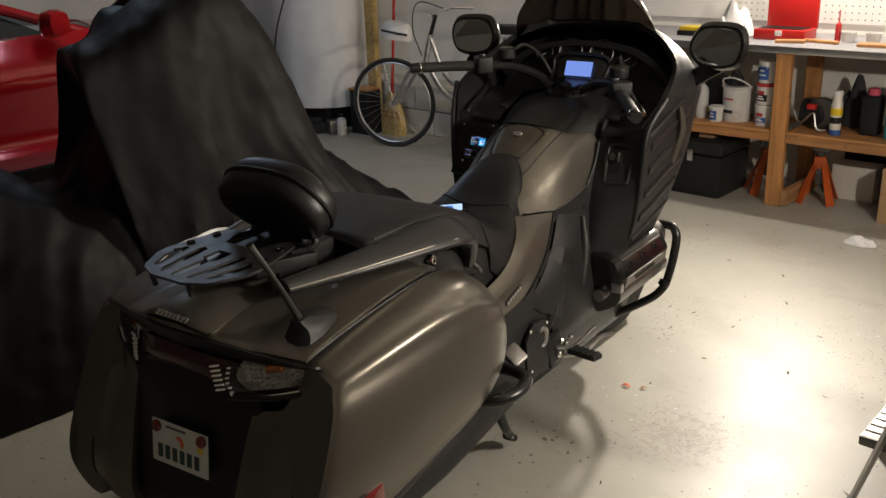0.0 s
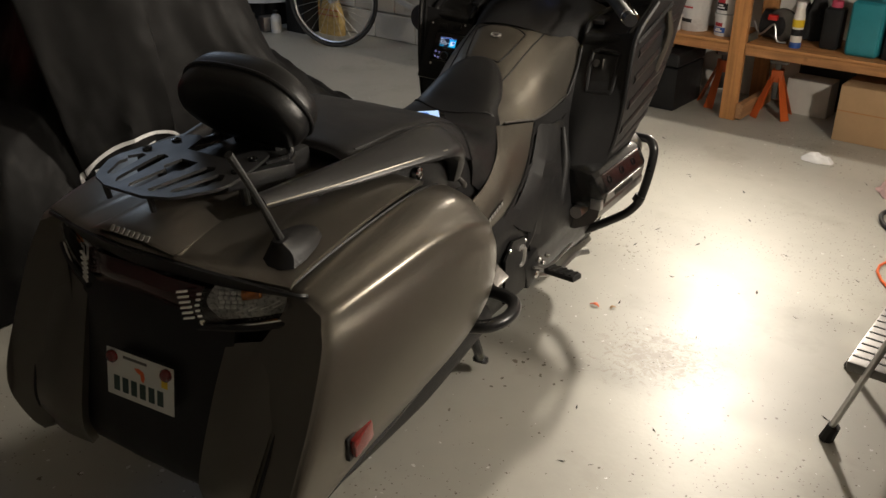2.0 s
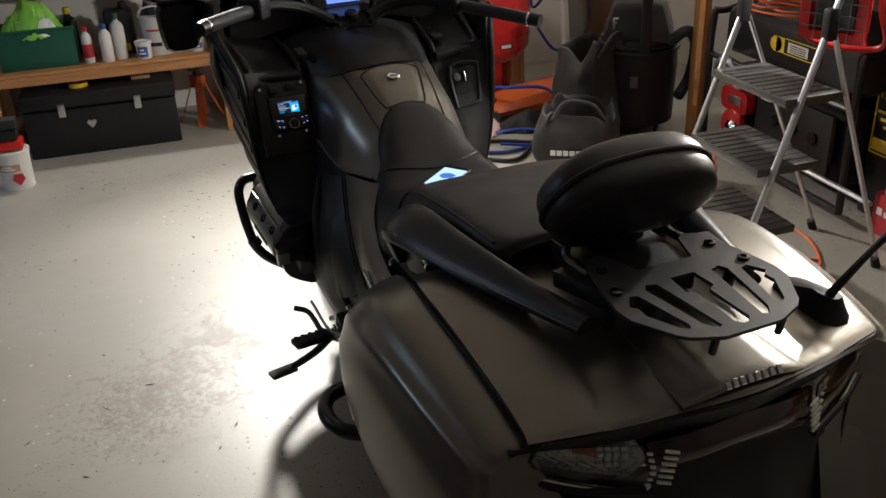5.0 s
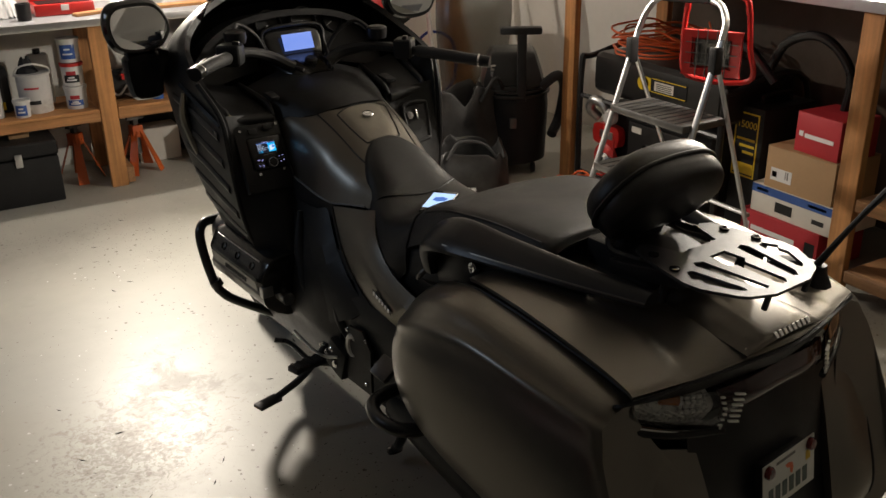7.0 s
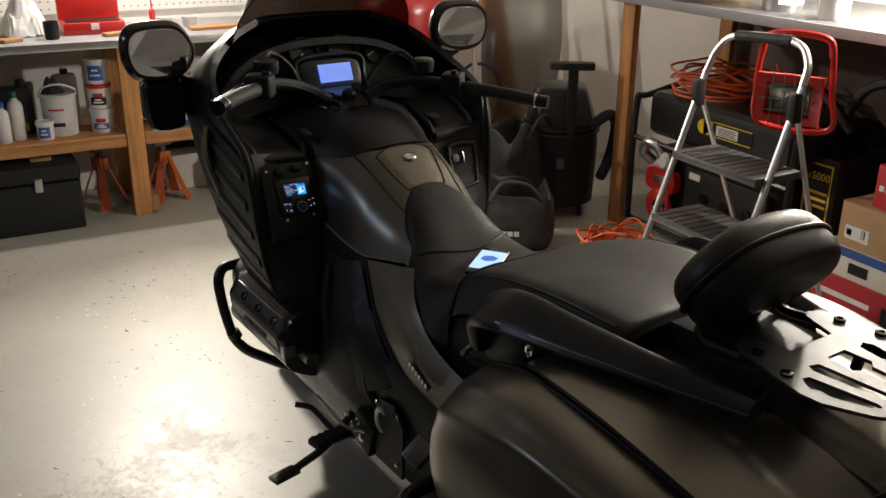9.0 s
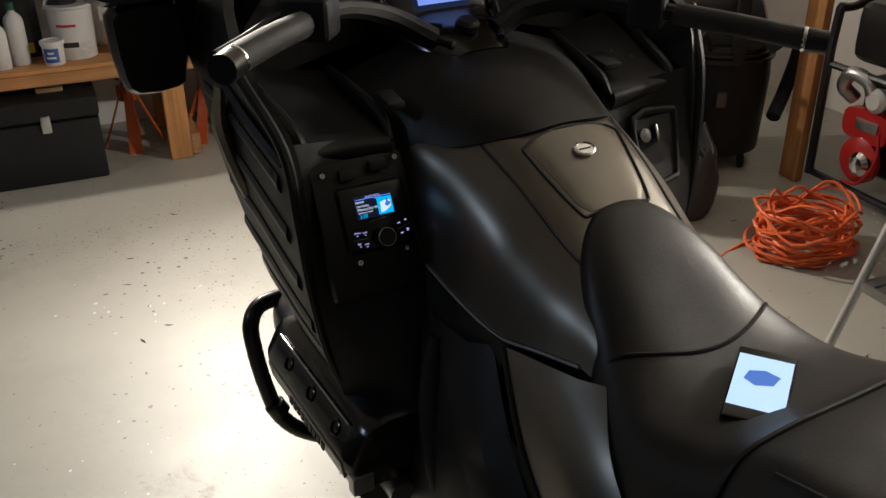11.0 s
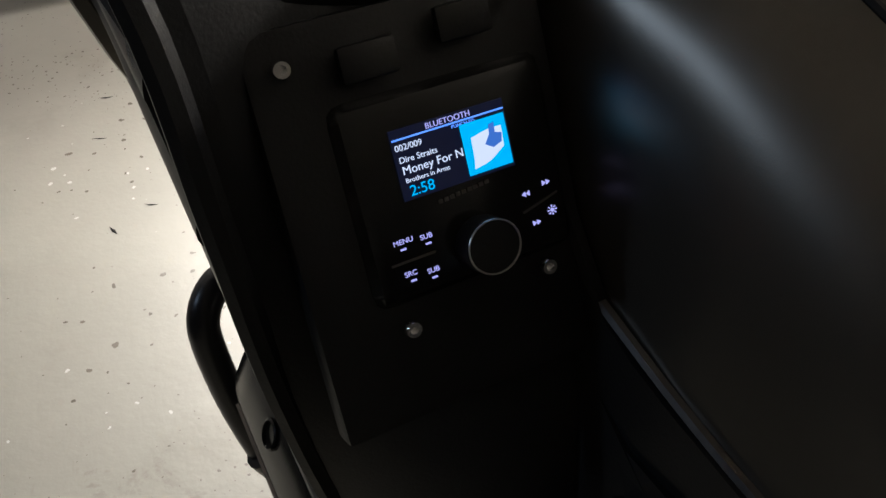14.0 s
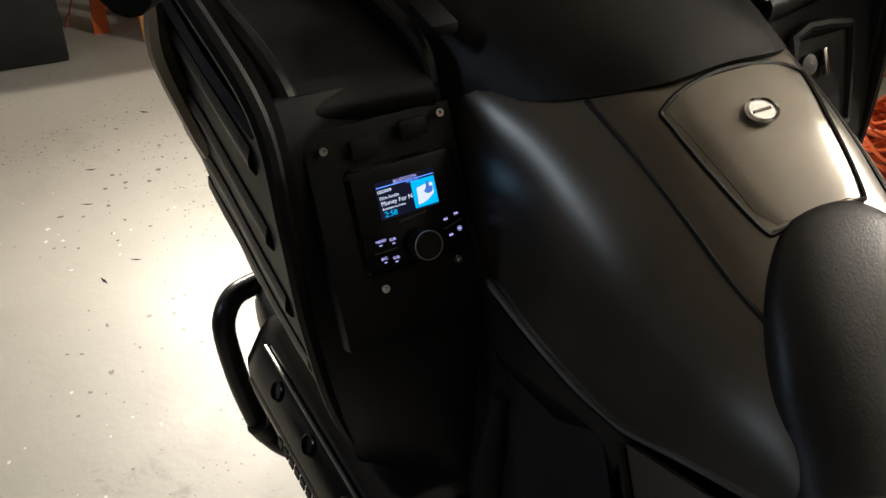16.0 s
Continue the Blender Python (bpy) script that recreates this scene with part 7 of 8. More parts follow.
part("hose", tube([(0.16, -0.14, 0.50), (0.24, -0.16, 0.56), (0.285, -0.08, 0.48), (0.27, -0.02, 0.30), (0.22, -0.12, 0.22)], 0.028, 10), RUBBER, vac, "black suction hose")
part("side_clip", box(-0.02, -0.222, 0.28, 0.02, -0.20, 0.34, 0.006), STEEL, vac)


def bag_thing(name, label, at, sx, sy, h, rz, material, seed):
    """A limp open-topped bag: sagging creased sides, an uneven folded mouth, an inside."""
    rows = []
    for z, k in ((0.0, 0.90), (0.03, 1.0), (h * 0.3, 1.06), (h * 0.6, 1.02), (h * 0.85, 0.95), (h, 0.90), (h * 1.0, 0.84), (h * 0.88, 0.78), (h * 0.5, 0.76)):
        row = []
        for i in range(28):
            a = 2 * math.pi * i / 28
            cx, cy = math.cos(a), math.sin(a)
            x = math.copysign(abs(cx) ** 0.5, cx) * sx * k
            y = math.copysign(abs(cy) ** 0.5, cy) * sy * k
            w = 0.14 * noise.noise((x * 5, y * 5, seed + z * 4)) - 0.16 * abs(noise.noise((x * 9 + z * 5, y * 9, seed + z * 9))) * min(1, z / 0.05)
            top = 0.20 * h * noise.noise((cx * 1.5, cy * 1.5, seed)) + 0.10 * h * noise.noise((cx * 5, cy * 5, seed)) if z > h * 0.7 else 0
            row.append((x * (1 + w), y * (1 + w), max(0.001, z + top)))
        rows.append(row)
    b = thing(name, label, "bag", pose(*at, 0, 0, rz))
    part("body", skin(rows, 5, 2, loop=True, caps=True), material, b)
    return b


tote = bag_thing("tool_bag", "slumped black nylon tool bag on the floor", (1.06, 2.32, 0), 0.20, 0.15, 0.27, -30, BAGF, 2)
for k in range(5):
    part("print", box(-0.012, -0.002, -0.012, 0.012, 0.002, 0.012), WHITEC, tote, m=pose(-0.11 + 0.03 * k, -0.162, 0.10, -4), smooth=False)
part("strap", tube([(-0.12, -0.13, 0.25), (-0.06, -0.10, 0.33), (0.06, -0.09, 0.32), (0.13, -0.12, 0.25)], 0.010, 8), RUBBER, tote)
cover_bag = bag_thing("storage_bag", "grey dusty fabric bag standing behind the tool bag", (1.30, 2.68, 0), 0.19, 0.15, 0.46, 15, BAGF, 6)
part("strap", tube([(-0.1, -0.15, 0.45), (0.0, -0.17, 0.56), (0.1, -0.15, 0.45)], 0.012, 8), RUBBER, cover_bag)

cloth_heap("pink_towel", "crumpled pale pink towel on the floor", "towel", PINK, (0.70, 2.96, 0), 0.20, 0.14, 0.17, 3.0)
cloth_heap("paper_towel", "crumpled white paper towel on the floor", "paper", WHITEC, (0.165, 3.155, 0), 0.08, 0.045, 0.05, 7.0, 16)
tagged(part("leaf", tube([(-0.018, 0, 0.004), (0, 0.004, 0.010), (0.018, 0, 0.004)], [0.003, 0.009, 0.002], 6, 3, flat=0.3), CORD, m=pose(0.04, 1.125, 0)), "small dry orange leaf on the floor", "leaf")
tagged(part("leaf", tube([(-0.012, 0, 0.004), (0, 0.004, 0.008), (0.012, 0, 0.004)], [0.003, 0.007, 0.002], 6, 3, flat=0.3), CARD, m=pose(0.10, 1.15, 0, 0, 0, 60)), "small dry brown leaf on the floor", "leaf")
rnd = random.Random(11)
bits = bmesh.new()
for k in range(90):
    x, y = rnd.uniform(-1.4, 1.5), rnd.uniform(0.0, 3.0)
    l, a = rnd.uniform(0.004, 0.018), rnd.uniform(0, math.pi)
    d = Vector((math.cos(a), math.sin(a), 0)) * l
    n = Vector((-d.y, d.x, 0)) * rnd.uniform(0.08, 0.3)
    c = Vector((x, y, 0.0008))
    vs = [bits.verts.new(c + q) for q in (-d, n, d + Vector((0, 0, 0.003)), -n)]
    bits.faces.new(vs)
tagged(part("floor_debris", bits, BLACK, smooth=False), "scattered dark grit and bark bits on the floor", "debris", kind="stuff")

# air compressor, hoses, trolley jack
comp = thing("air_compressor", "tall red air compressor tank with small label", "compressor", pose(1.04, 3.55, 0))
part("tank", lathe(((0.02, 0.20), (0.13, 0.215), (0.21, 0.255), (0.25, 0.32), (0.255, 0.42), (0.255, 0.98), (0.245, 1.04), (0.20, 1.10), (0.11, 1.135), (0.02, 1.145)), 40), REDTANK, comp, "glossy red tank")
lab = skin([[(0.2575 * math.sin(a), -0.2575 * math.cos(a), z) for a in (-0.02, 0.12, 0.26)] for z in (0.335, 0.365)], 2, 4, thick=0.001)
part("label", lab, BLACK, comp, "black name label")
for k in range(7):
    a = 0.0 + 0.034 * k
    part("label_bar", box(-0.003, -0.001, -0.009, 0.003, 0.001, 0.009), WHITEC, comp, m=pose(0.2595 * math.sin(a), -0.2595 * math.cos(a), 0.35, 0, 0, math.degrees(a)), smooth=False)
for k in range(3):
    a = math.radians(30 + 120 * k)
    part("foot", box(-0.03, -0.012, 0, 0.03, 0.012, 0.30, 0.006), REDTANK, comp, m=pose(0.17 * math.cos(a), 0.17 * math.sin(a), 0, 0, 0, math.degrees(a) + 90))
jack = thing("trolley_jack", "orange trolley jack lying by the compressor", "jack", pose(1.13, 3.16, 0, 0, 0, 4))
part("frame", skin([[(-0.30, -0.10, 0.03), (-0.30, -0.10, 0.075), (-0.30, 0.10, 0.075), (-0.30, 0.10, 0.03)], [(0.0, -0.11, 0.03), (0.0, -0.11, 0.13), (0.0, 0.11, 0.13), (0.0, 0.11, 0.03)], [(0.25, -0.12, 0.04), (0.25, -0.12, 0.15), (0.25, 0.12, 0.15), (0.25, 0.12, 0.04)]], 3, 2, loop=True, caps=True), ORANGE, jack, "orange steel frame")
part("saddle", lathe(((0.05, 0.11), (0.055, 0.13), (0.04, 0.14), (0.001, 0.135)), 18), STEEL, jack, m=pose(-0.24, 0, -0.03))
for x in (-0.26, 0.22):
    for y in (-0.13, 0.13):
        part("wheel", lathe(((0.035, -0.015), (0.04, 0), (0.035, 0.015)), 18, axis="y"), STEEL, jack, m=pose(x, y, 0.04))
tagged(part("air_hose", tube([(0.84, 3.30, 0.14), (0.95, 3.02, 0.20), (1.16, 2.92, 0.19), (1.22, 2.80, 0.05), (1.05, 2.66, 0.012), (0.82, 2.56, 0.012), (0.66, 2.62, 0.012), (0.70, 2.80, 0.012), (0.92, 2.84, 0.02), (1.05, 2.72, 0.03), (0.95, 2.58, 0.02), (0.78, 2.66, 0.02)], 0.009, 8), BLUEH), "blue air hose looped on the floor", "hose")
tagged(part("air_hose", tube([(1.25, 3.75, 1.2), (1.36, 3.62, 0.85), (1.33, 3.55, 0.50), (1.45, 3.45, 0.66), (1.60, 3.40, 0.60), (1.62, 3.42, 0.35), (1.45, 3.45, 0.25), (1.32, 3.50, 0.42)], 0.009, 8), BLUEH), "blue air hose hanging beside the compressor", "hose")
tagged(part("black_hose", tube([(1.20, 2.90, 0.04), (1.0, 2.70, 0.012), (0.80, 2.45, 0.012), (0.66, 2.50, 0.012), (0.62, 2.66, 0.012), (0.76, 2.74, 0.012), (0.98, 2.62, 0.012)], 0.010, 8), RUBBER), "black rubber hose looped on the floor", "hose")
cloth_heap("dark_rag", "dark grease-stained rag heaped beside the hoses", "rag", GREYF, (1.02, 2.90, 0), 0.16, 0.10, 0.10, 12.0, 18)
# poles, planks and a clear screen leaning in the corner
tagged(part("pale_pole", tube([(1.40, 3.20, 0.0), (1.52, 3.72, 1.75)], 0.016, 10, 2), WHITEP), "pale wooden pole leaning in the corner", "pole")
for x, a in ((1.30, 3), (1.86, -4), (1.98, -7)):
    tagged(part("plank", box(-0.045, -0.019, 0, 0.045, 0.019, 1.9, 0.003, 1), WOOD, m=pose(x, 3.72, 0, -9, a, 0), smooth=False), "rough timber plank leaning on the wall", "plank", "leaning planks")
scr = skin([[(-0.20, 0, 0), (-0.12, -0.05, 0), (0, -0.07, 0), (0.12, -0.05, 0), (0.20, 0, 0)], [(-0.26, 0.03, 0.35), (-0.15, -0.04, 0.35), (0, -0.06, 0.35), (0.15, -0.04, 0.35), (0.26, 0.03, 0.35)], [(-0.20, 0.10, 0.75), (-0.11, 0.05, 0.76), (0, 0.04, 0.77), (0.11, 0.05, 0.76), (0.20, 0.10, 0.75)]], 5, 5, thick=0.004)
tagged(part("spare_windscreen", scr, clear("spare_screen_plastic", (0.30, 0.30, 0.29), 0.22), m=pose(1.64, 3.24, 0.30, -8, 6, -15) @ Matrix.Diagonal((0.95, 1, 1.45, 1))), "spare clear motorcycle windscreen leaning in the corner", "windscreen")
tagged(part("black_case", box(-0.22, -0.12, 0, 0.22, 0.12, 0.32, 0.03, 3), BLACK, m=pose(1.68, 3.20, 0, 0, 0, -15)), "black plastic case under the leaning windscreen", "case")


# ---- things on and under the workbench ----
def tub(name, label, at, r, h, body, lid=None, lidh=0.018, taper=0.93, band=None, parent_cat="tub"):
    t = thing(name, label, parent_cat, pose(*at))
    part("body", lathe(((r * taper, 0), (r * taper + 0.001, 0.004), (r, h - 0.006), (r, h)), 24), body, t)
    if lid:
        part("lid", lathe(((r + 0.004, h - lidh * 0.6), (r + 0.005, h + lidh * 0.3), (r * 0.96, h + lidh * 0.4), (r * 0.9, h + lidh * 0.2), (0.001, h + lidh * 0.2)), 24), lid, t)
    for z0, z1, mt in band or ():
        rr = r * taper + (r - r * taper) * (z0 + z1) / 2 / h
        wide = 0.75 if z1 - z0 > 0.03 else 0.45
        part("label", skin([[((rr + 0.0016) * math.sin(-0.30 + wide * q), -(rr + 0.0016) * math.cos(-0.30 + wide * q), z) for q in (-1, -0.5, 0, 0.5, 1)] for z in (z0, (z0 + z1) / 2, z1)], 1, 3, thick=0.0008), mt, t)
        if z1 - z0 > 0.03 and mt is not WHITEC:
            for k in range(2):
                zz, ww = z0 + (z1 - z0) * (0.35 + 0.33 * k), wide * (0.6 - 0.22 * k)
                part("label_bar", skin([[((rr + 0.0030) * math.sin(-0.30 + ww * q), -(rr + 0.0030) * math.cos(-0.30 + ww * q), zz + dz) for q in (-1, -0.5, 0, 0.5, 1)] for dz in (-0.004, 0.004)], 1, 3, thick=0.0006), WHITEC, t)
    return t


def bottle(name, label, at, r, h, body, cap, capr=0.35, band=None):
    t = thing(name, label, "bottle", pose(*at))
    part("body", lathe(((r * 0.95, 0), (r, 0.006), (r, h * 0.68), (r * 0.85, h * 0.76), (r * capr, h * 0.84), (r * capr, h * 0.88)), 20), body, t)
    part("cap", lathe(((r * capr + 0.003, h * 0.87), (r * capr + 0.003, h * 0.99), (r * capr * 0.8, h)), 16), cap, t)
    for z0, z1, mt in band or ():
        part("label", lathe(((r + 0.0008, z0), (r + 0.0012, (z0 + z1) / 2), (r + 0.0008, z1)), 20), mt, t)
    return t


SZ = 0.442
crate = thing("storage_crate", "dark green plastic crate on the bench shelf", "crate", pose(-1.41, 3.72, SZ))
for a, b, c, d in ((-0.19, -0.11, 0.19, -0.102), (-0.19, 0.102, 0.19, 0.11), (-0.19, -0.102, -0.182, 0.102), (0.182, -0.102, 0.19, 0.102)):
    part("side", box(a, b, 0, c, d, 0.20, 0.003), GREENP, crate)
part("rim", tube([(-0.195, -0.115, 0.20), (0.195, -0.115, 0.20), (0.195, 0.115, 0.20), (-0.195, 0.115, 0.20)], 0.008, 8, 1, closed=True), GREENP, crate)
part("base", box(-0.185, -0.105, 0.002, 0.185, 0.105, 0.15, 0.004), GREENP, crate)
cloth_heap("lime_bag", "bright green plastic bag stuffed into the crate", "bag", LIME, (-1.42, 3.70, SZ + 0.15), 0.17, 0.09, 0.20, 21.0)
cloth_heap("pale_rag", "pale crumpled rag in the crate", "rag", WHITEC, (-1.36, 3.66, SZ + 0.16), 0.09, 0.05, 0.10, 23.0, 14)
bottle("spray_bottle", "white bottle with red cap on the bench shelf", (-1.165, 3.64, SZ), 0.026, 0.19, WHITEP, REDP, 0.4, ((0.03, 0.10, REDC),))
bottle("white_bottle", "white bottle with blue cap on the bench shelf", (-1.07, 3.62, SZ), 0.032, 0.20, WHITEP, BLUEC, 0.4)
bottle("trigger_bottle", "clear spray bottle with trigger on the shelf", (-1.005, 3.66, SZ), 0.036, 0.24, CLEARP, GREENP, 0.35)
bottle("amber_bottle", "dark bottle standing on the bench shelf", (-1.25, 3.85, SZ), 0.04, 0.26, BLACK, YELLOW, 0.4)
can_ = thing("black_canister", "black fuel canister with pale label on the shelf", "canister", pose(-0.99, 3.78, SZ))
part("body", box(-0.075, -0.05, 0, 0.075, 0.05, 0.24, 0.018, 3), BLACK, can_)
part("label", box(-0.04, -0.052, 0.02, 0.04, -0.0495, 0.06), YELLOW, can_, smooth=False)
part("spout", lathe(((0.022, 0.24), (0.022, 0.27), (0.018, 0.275), (0.001, 0.275)), 14), BLACK, can_, m=pose(0.03, 0, 0))
bucket = tub("paint_bucket", "cloudy white plastic bucket with wire handle", (-0.80, 3.70, SZ), 0.085, 0.205, CLEARP, None, band=((0.05, 0.07, GREYF), (0.13, 0.14, REDC)))
part("rim", lathe(((0.085, 0.195), (0.092, 0.200), (0.092, 0.208), (0.084, 0.208), (0.080, 0.19), (0.001, 0.185)), 24), CLEARP, bucket)
part("handle", tube([(-0.09, 0, 0.195), (-0.07, -0.05, 0.245), (0.0, -0.075, 0.262), (0.07, -0.05, 0.235), (0.09, 0, 0.195)], 0.005, 8), WHITEP, bucket, "white wire handle")
cloth_heap("paint_rags", "stained grey rags piled in the bucket", "rag", GREYF, (-0.82, 3.72, SZ + 0.186), 0.06, 0.055, 0.11, 31.0, 14)
jugw = thing("white_jug", "white plastic jug behind the bucket", "jug", pose(-0.74, 3.87, SZ))
part("body", box(-0.055, -0.04, 0, 0.055, 0.04, 0.27, 0.018, 3), WHITEP, jugw)
part("cap", lathe(((0.02, 0.27), (0.02, 0.295), (0.001, 0.295)), 14), BLACK, jugw)
tub("small_pot", "small blue and white pot on the bench shelf", (-0.885, 3.61, SZ), 0.040, 0.085, WHITEP, WHITEP, band=((0.012, 0.066, BLUEC),))
tub("filler_tub", "white filler tub with blue label, bottom of a stack", (-0.605, 3.66, SZ), 0.056, 0.115, WHITEP, WHITEP, band=((0.02, 0.05, BLUEC), (0.055, 0.075, REDC)))
tub("joint_tub", "tub with red lid in the middle of a stack", (-0.605, 3.66, SZ + 0.124), 0.056, 0.115, WHITEP, REDP, band=((0.02, 0.06, BLACK), (0.06, 0.08, REDC)))
tub("spackle_tub", "white tub with blue printed label on a stack", (-0.605, 3.66, SZ + 0.248), 0.054, 0.118, WHITEP, WHITEP, band=((0.02, 0.095, BLUEC),))
fanm = thing("black_pump", "black electric pump with grey cable on the shelf", "pump", pose(-0.34, 3.74, SZ))
part("motor", lathe(((0.03, -0.08), (0.075, -0.07), (0.08, 0.05), (0.05, 0.08), (0.001, 0.085)), 22, axis="x"), BLACK, fanm, m=pose(0, 0, 0.085))
part("guard", lathe(((0.085, -0.01), (0.09, 0), (0.085, 0.01)), 22, axis="y"), STEEL, fanm, m=pose(0.05, -0.05, 0.095))
part("cable", tube([(-0.10, -0.08, 0.10), (-0.05, -0.10, 0.04), (0.02, -0.10, 0.10), (0.05, -0.11, 0.02), (0.10, -0.10, 0.012)], 0.006, 8), ALU, fanm, "grey cable")
part("switch", box(-0.02, -0.10, 0.12, 0.03, -0.07, 0.15, 0.005), REDP, fanm, "red switch")
bottle("spray_can", "white capped spray can with blue base ring", (-0.185, 3.62, SZ), 0.030, 0.245, CARDW, WHITEP, 0.75, ((0.0, 0.03, BLUEC), (0.11, 0.15, YELLOW), (0.065, 0.10, BLACK)))
cloth_heap("grey_cloth", "grey folded cloth lying behind the spray can", "cloth", GREYF, (-0.20, 3.90, SZ), 0.12, 0.09, 0.30, 41.0, 18)
pk = thing("pink_capped_canister", "black canister with pink cap on the shelf", "canister", pose(-0.03, 3.72, SZ))
part("body", box(-0.05, -0.05, 0, 0.05, 0.05, 0.22, 0.02, 3), BLACK, pk)
part("cap", lathe(((0.03, 0.22), (0.03, 0.25), (0.025, 0.255), (0.001, 0.255)), 16), mat("pink_plastic", (0.6, 0.08, 0.14), 0.4), pk, "pink cap")
tl_ = thing("teal_case", "teal plastic tool case standing on the shelf", "case", pose(0.155, 3.70, SZ))
part("shell", box(-0.085, -0.10, 0, 0.085, 0.10, 0.285, 0.03, 3), TEAL, tl_)
part("handle", tube([(-0.05, -0.03, 0.28), (-0.04, -0.03, 0.315), (0.04, -0.03, 0.315), (0.05, -0.03, 0.28)], 0.010, 8), TEAL, tl_)
part("seam", box(-0.0875, -0.004, 0.02, 0.0875, 0.004, 0.265, 0.002), BLACK, tl_)
for x, w, h in ((0.315, 0.12, 0.30), (0.46, 0.13, 0.31), (0.60, 0.13, 0.25)):
    c_ = thing("black_tool_case", "black plastic tool case standing on the shelf", "case", pose(x, 3.72, SZ), "tool cases on the shelf")
    part("shell", box(-w / 2, -0.11, 0, w / 2, 0.11, h, 0.02, 3), BLACK, c_)
    part("seam", box(-w / 2 - 0.002, -0.003, 0.02, w / 2 + 0.002, 0.003, h - 0.02, 0.002), GLOSS, c_)
    part("handle", tube([(-0.04, 0, h - 0.004), (-0.03, 0, h + 0.03), (0.03, 0, h + 0.03), (0.04, 0, h - 0.004)], 0.008, 8), BLACK, c_)

tbx = thing("tool_chest", "long black tool chest with steel latches under the bench", "tool chest", pose(-1.155, 3.66, 0))
part("body", box(-0.385, -0.19, 0, 0.385, 0.19, 0.25, 0.012), BLACK, tbx)
part("lid", box(-0.39, -0.195, 0.255, 0.39, 0.195, 0.335, 0.02, 3), BLACK, tbx, "black lid")
for x in (-0.19, 0.19):
    lt = part("latch", box(-0.018, -0.006, -0.04, 0.018, 0.006, 0.03, 0.006), ALU, tbx, "steel latch", m=pose(x, -0.199, 0.255))
part("lock", slab([(-0.025, 0), (0, -0.03), (0.025, 0), (0.015, 0.015), (0, 0.008), (-0.015, 0.015)], (), -0.004, 0.004), ALU, tbx, "steel clasp", m=pose(-0.055, -0.194, 0.17, 90, 0, 0))
tagged(part("yellow_tape", lathe(((0.05, 0), (0.05, 0.02), (0.03, 0.02), (0.03, 0.0)), 20), YELLOW, m=pose(-1.25, 3.60, 0.335)), "roll of yellow tape lying on the tool chest", "tape")
tagged(part("yellow_block", box(-0.05, -0.03, 0, 0.05, 0.03, 0.03, 0.006), CARD, m=pose(-0.93, 3.62, 0.335)), "small tan wooden block on the tool chest", "block")


def jack_stand(at, rz):
    j = thing("jack_stand", "orange steel jack stand under the bench", "jack stand", pose(*at, 0, 0, rz), "jack stands under the bench")
    for k in range(4):
        a = math.radians(45 + 90 * k)
        part("leg", skin([[(0.035 * math.cos(a - 0.5), 0.035 * math.sin(a - 0.5), 0.24), (0.035 * math.cos(a + 0.5), 0.035 * math.sin(a + 0.5), 0.24)], [(0.13 * math.cos(a - 0.22), 0.13 * math.sin(a - 0.22), 0.0), (0.13 * math.cos(a + 0.22), 0.13 * math.sin(a + 0.22), 0.0)]], 2, 2, thick=0.005), ORANGE, j, "orange splayed leg", smooth=False)
    part("collar", box(-0.032, -0.032, 0.20, 0.032, 0.032, 0.27, 0.006), ORANGE, j)
    part("ratchet_post", box(-0.015, -0.015, 0.10, 0.015, 0.015, 0.31, 0.003), STEEL, j)
    part("saddle", box(-0.05, -0.018, 0.30, 0.05, 0.018, 0.325, 0.008), STEEL, j)


jack_stand((-0.30, 3.78, 0), 12)
jack_stand((-0.63, 3.80, 0), 40)
carton("white_carton_low", "plain white carton on the floor under the bench", (-0.15, 3.98, 0), (0.245, 0.16, 0.20), CARDW)
carton("long_carton", "long brown cardboard carton on the floor under the bench", (0.355, 3.73, 0), (0.49, 0.34, 0.30), CARD, [("y", 0, 0.165, 0.488, 0.006, WOODX)])
# flat black sheet added behind the cartons, where the background is black
tagged(part("plywood_board", box(-0.25, -0.012, 0, 0.45, 0.012, 0.37, 0.004), BLACK, m=pose(-0.02, 4.085, 0)), "flat black sheet against the wall under the bench", "board")

# on the worktop
tagged(part("yellow_tray", box(-0.075, -0.05, 0.030, 0.075, 0.05, 0.055, 0.008), YELLOW, m=pose(-1.12, 3.72, TOPZ)), "yellow plastic lid on a black box", "tray")
tagged(part("black_organiser", box(-0.085, -0.055, 0, 0.085, 0.055, 0.030, 0.006), BLACK, m=pose(-1.12, 3.72, TOPZ)), "black organiser box on the worktop", "box")
cloth_heap("white_rag", "bright white rag heaped on the worktop", "rag", WHITEC, (-0.90, 3.80, TOPZ), 0.13, 0.09, 0.20, 51.0)
red = thing("red_toolbox", "open red plastic drill case on the worktop", "tool case", pose(-0.58, 3.78, TOPZ))
part("tray", box(-0.15, -0.09, 0, 0.15, 0.09, 0.06, 0.012), REDP, red)
part("open_lid", box(-0.15, 0.085, 0.05, 0.15, 0.11, 0.24, 0.012), REDP, red, "raised red lid")
part("inset", box(-0.13, -0.07, 0.0595, 0.13, 0.07, 0.0635), BLACK, red, smooth=False)
part("clasp", box(-0.02, -0.096, 0.025, 0.02, -0.089, 0.055, 0.003), WHITEP, red)
tagged(part("black_mug", lathe(((0.03, 0), (0.034, 0.005), (0.036, 0.085), (0.032, 0.085), (0.03, 0.01)), 20), BLACK, m=pose(-0.79, 3.62, TOPZ)), "black cup standing on the worktop", "cup")
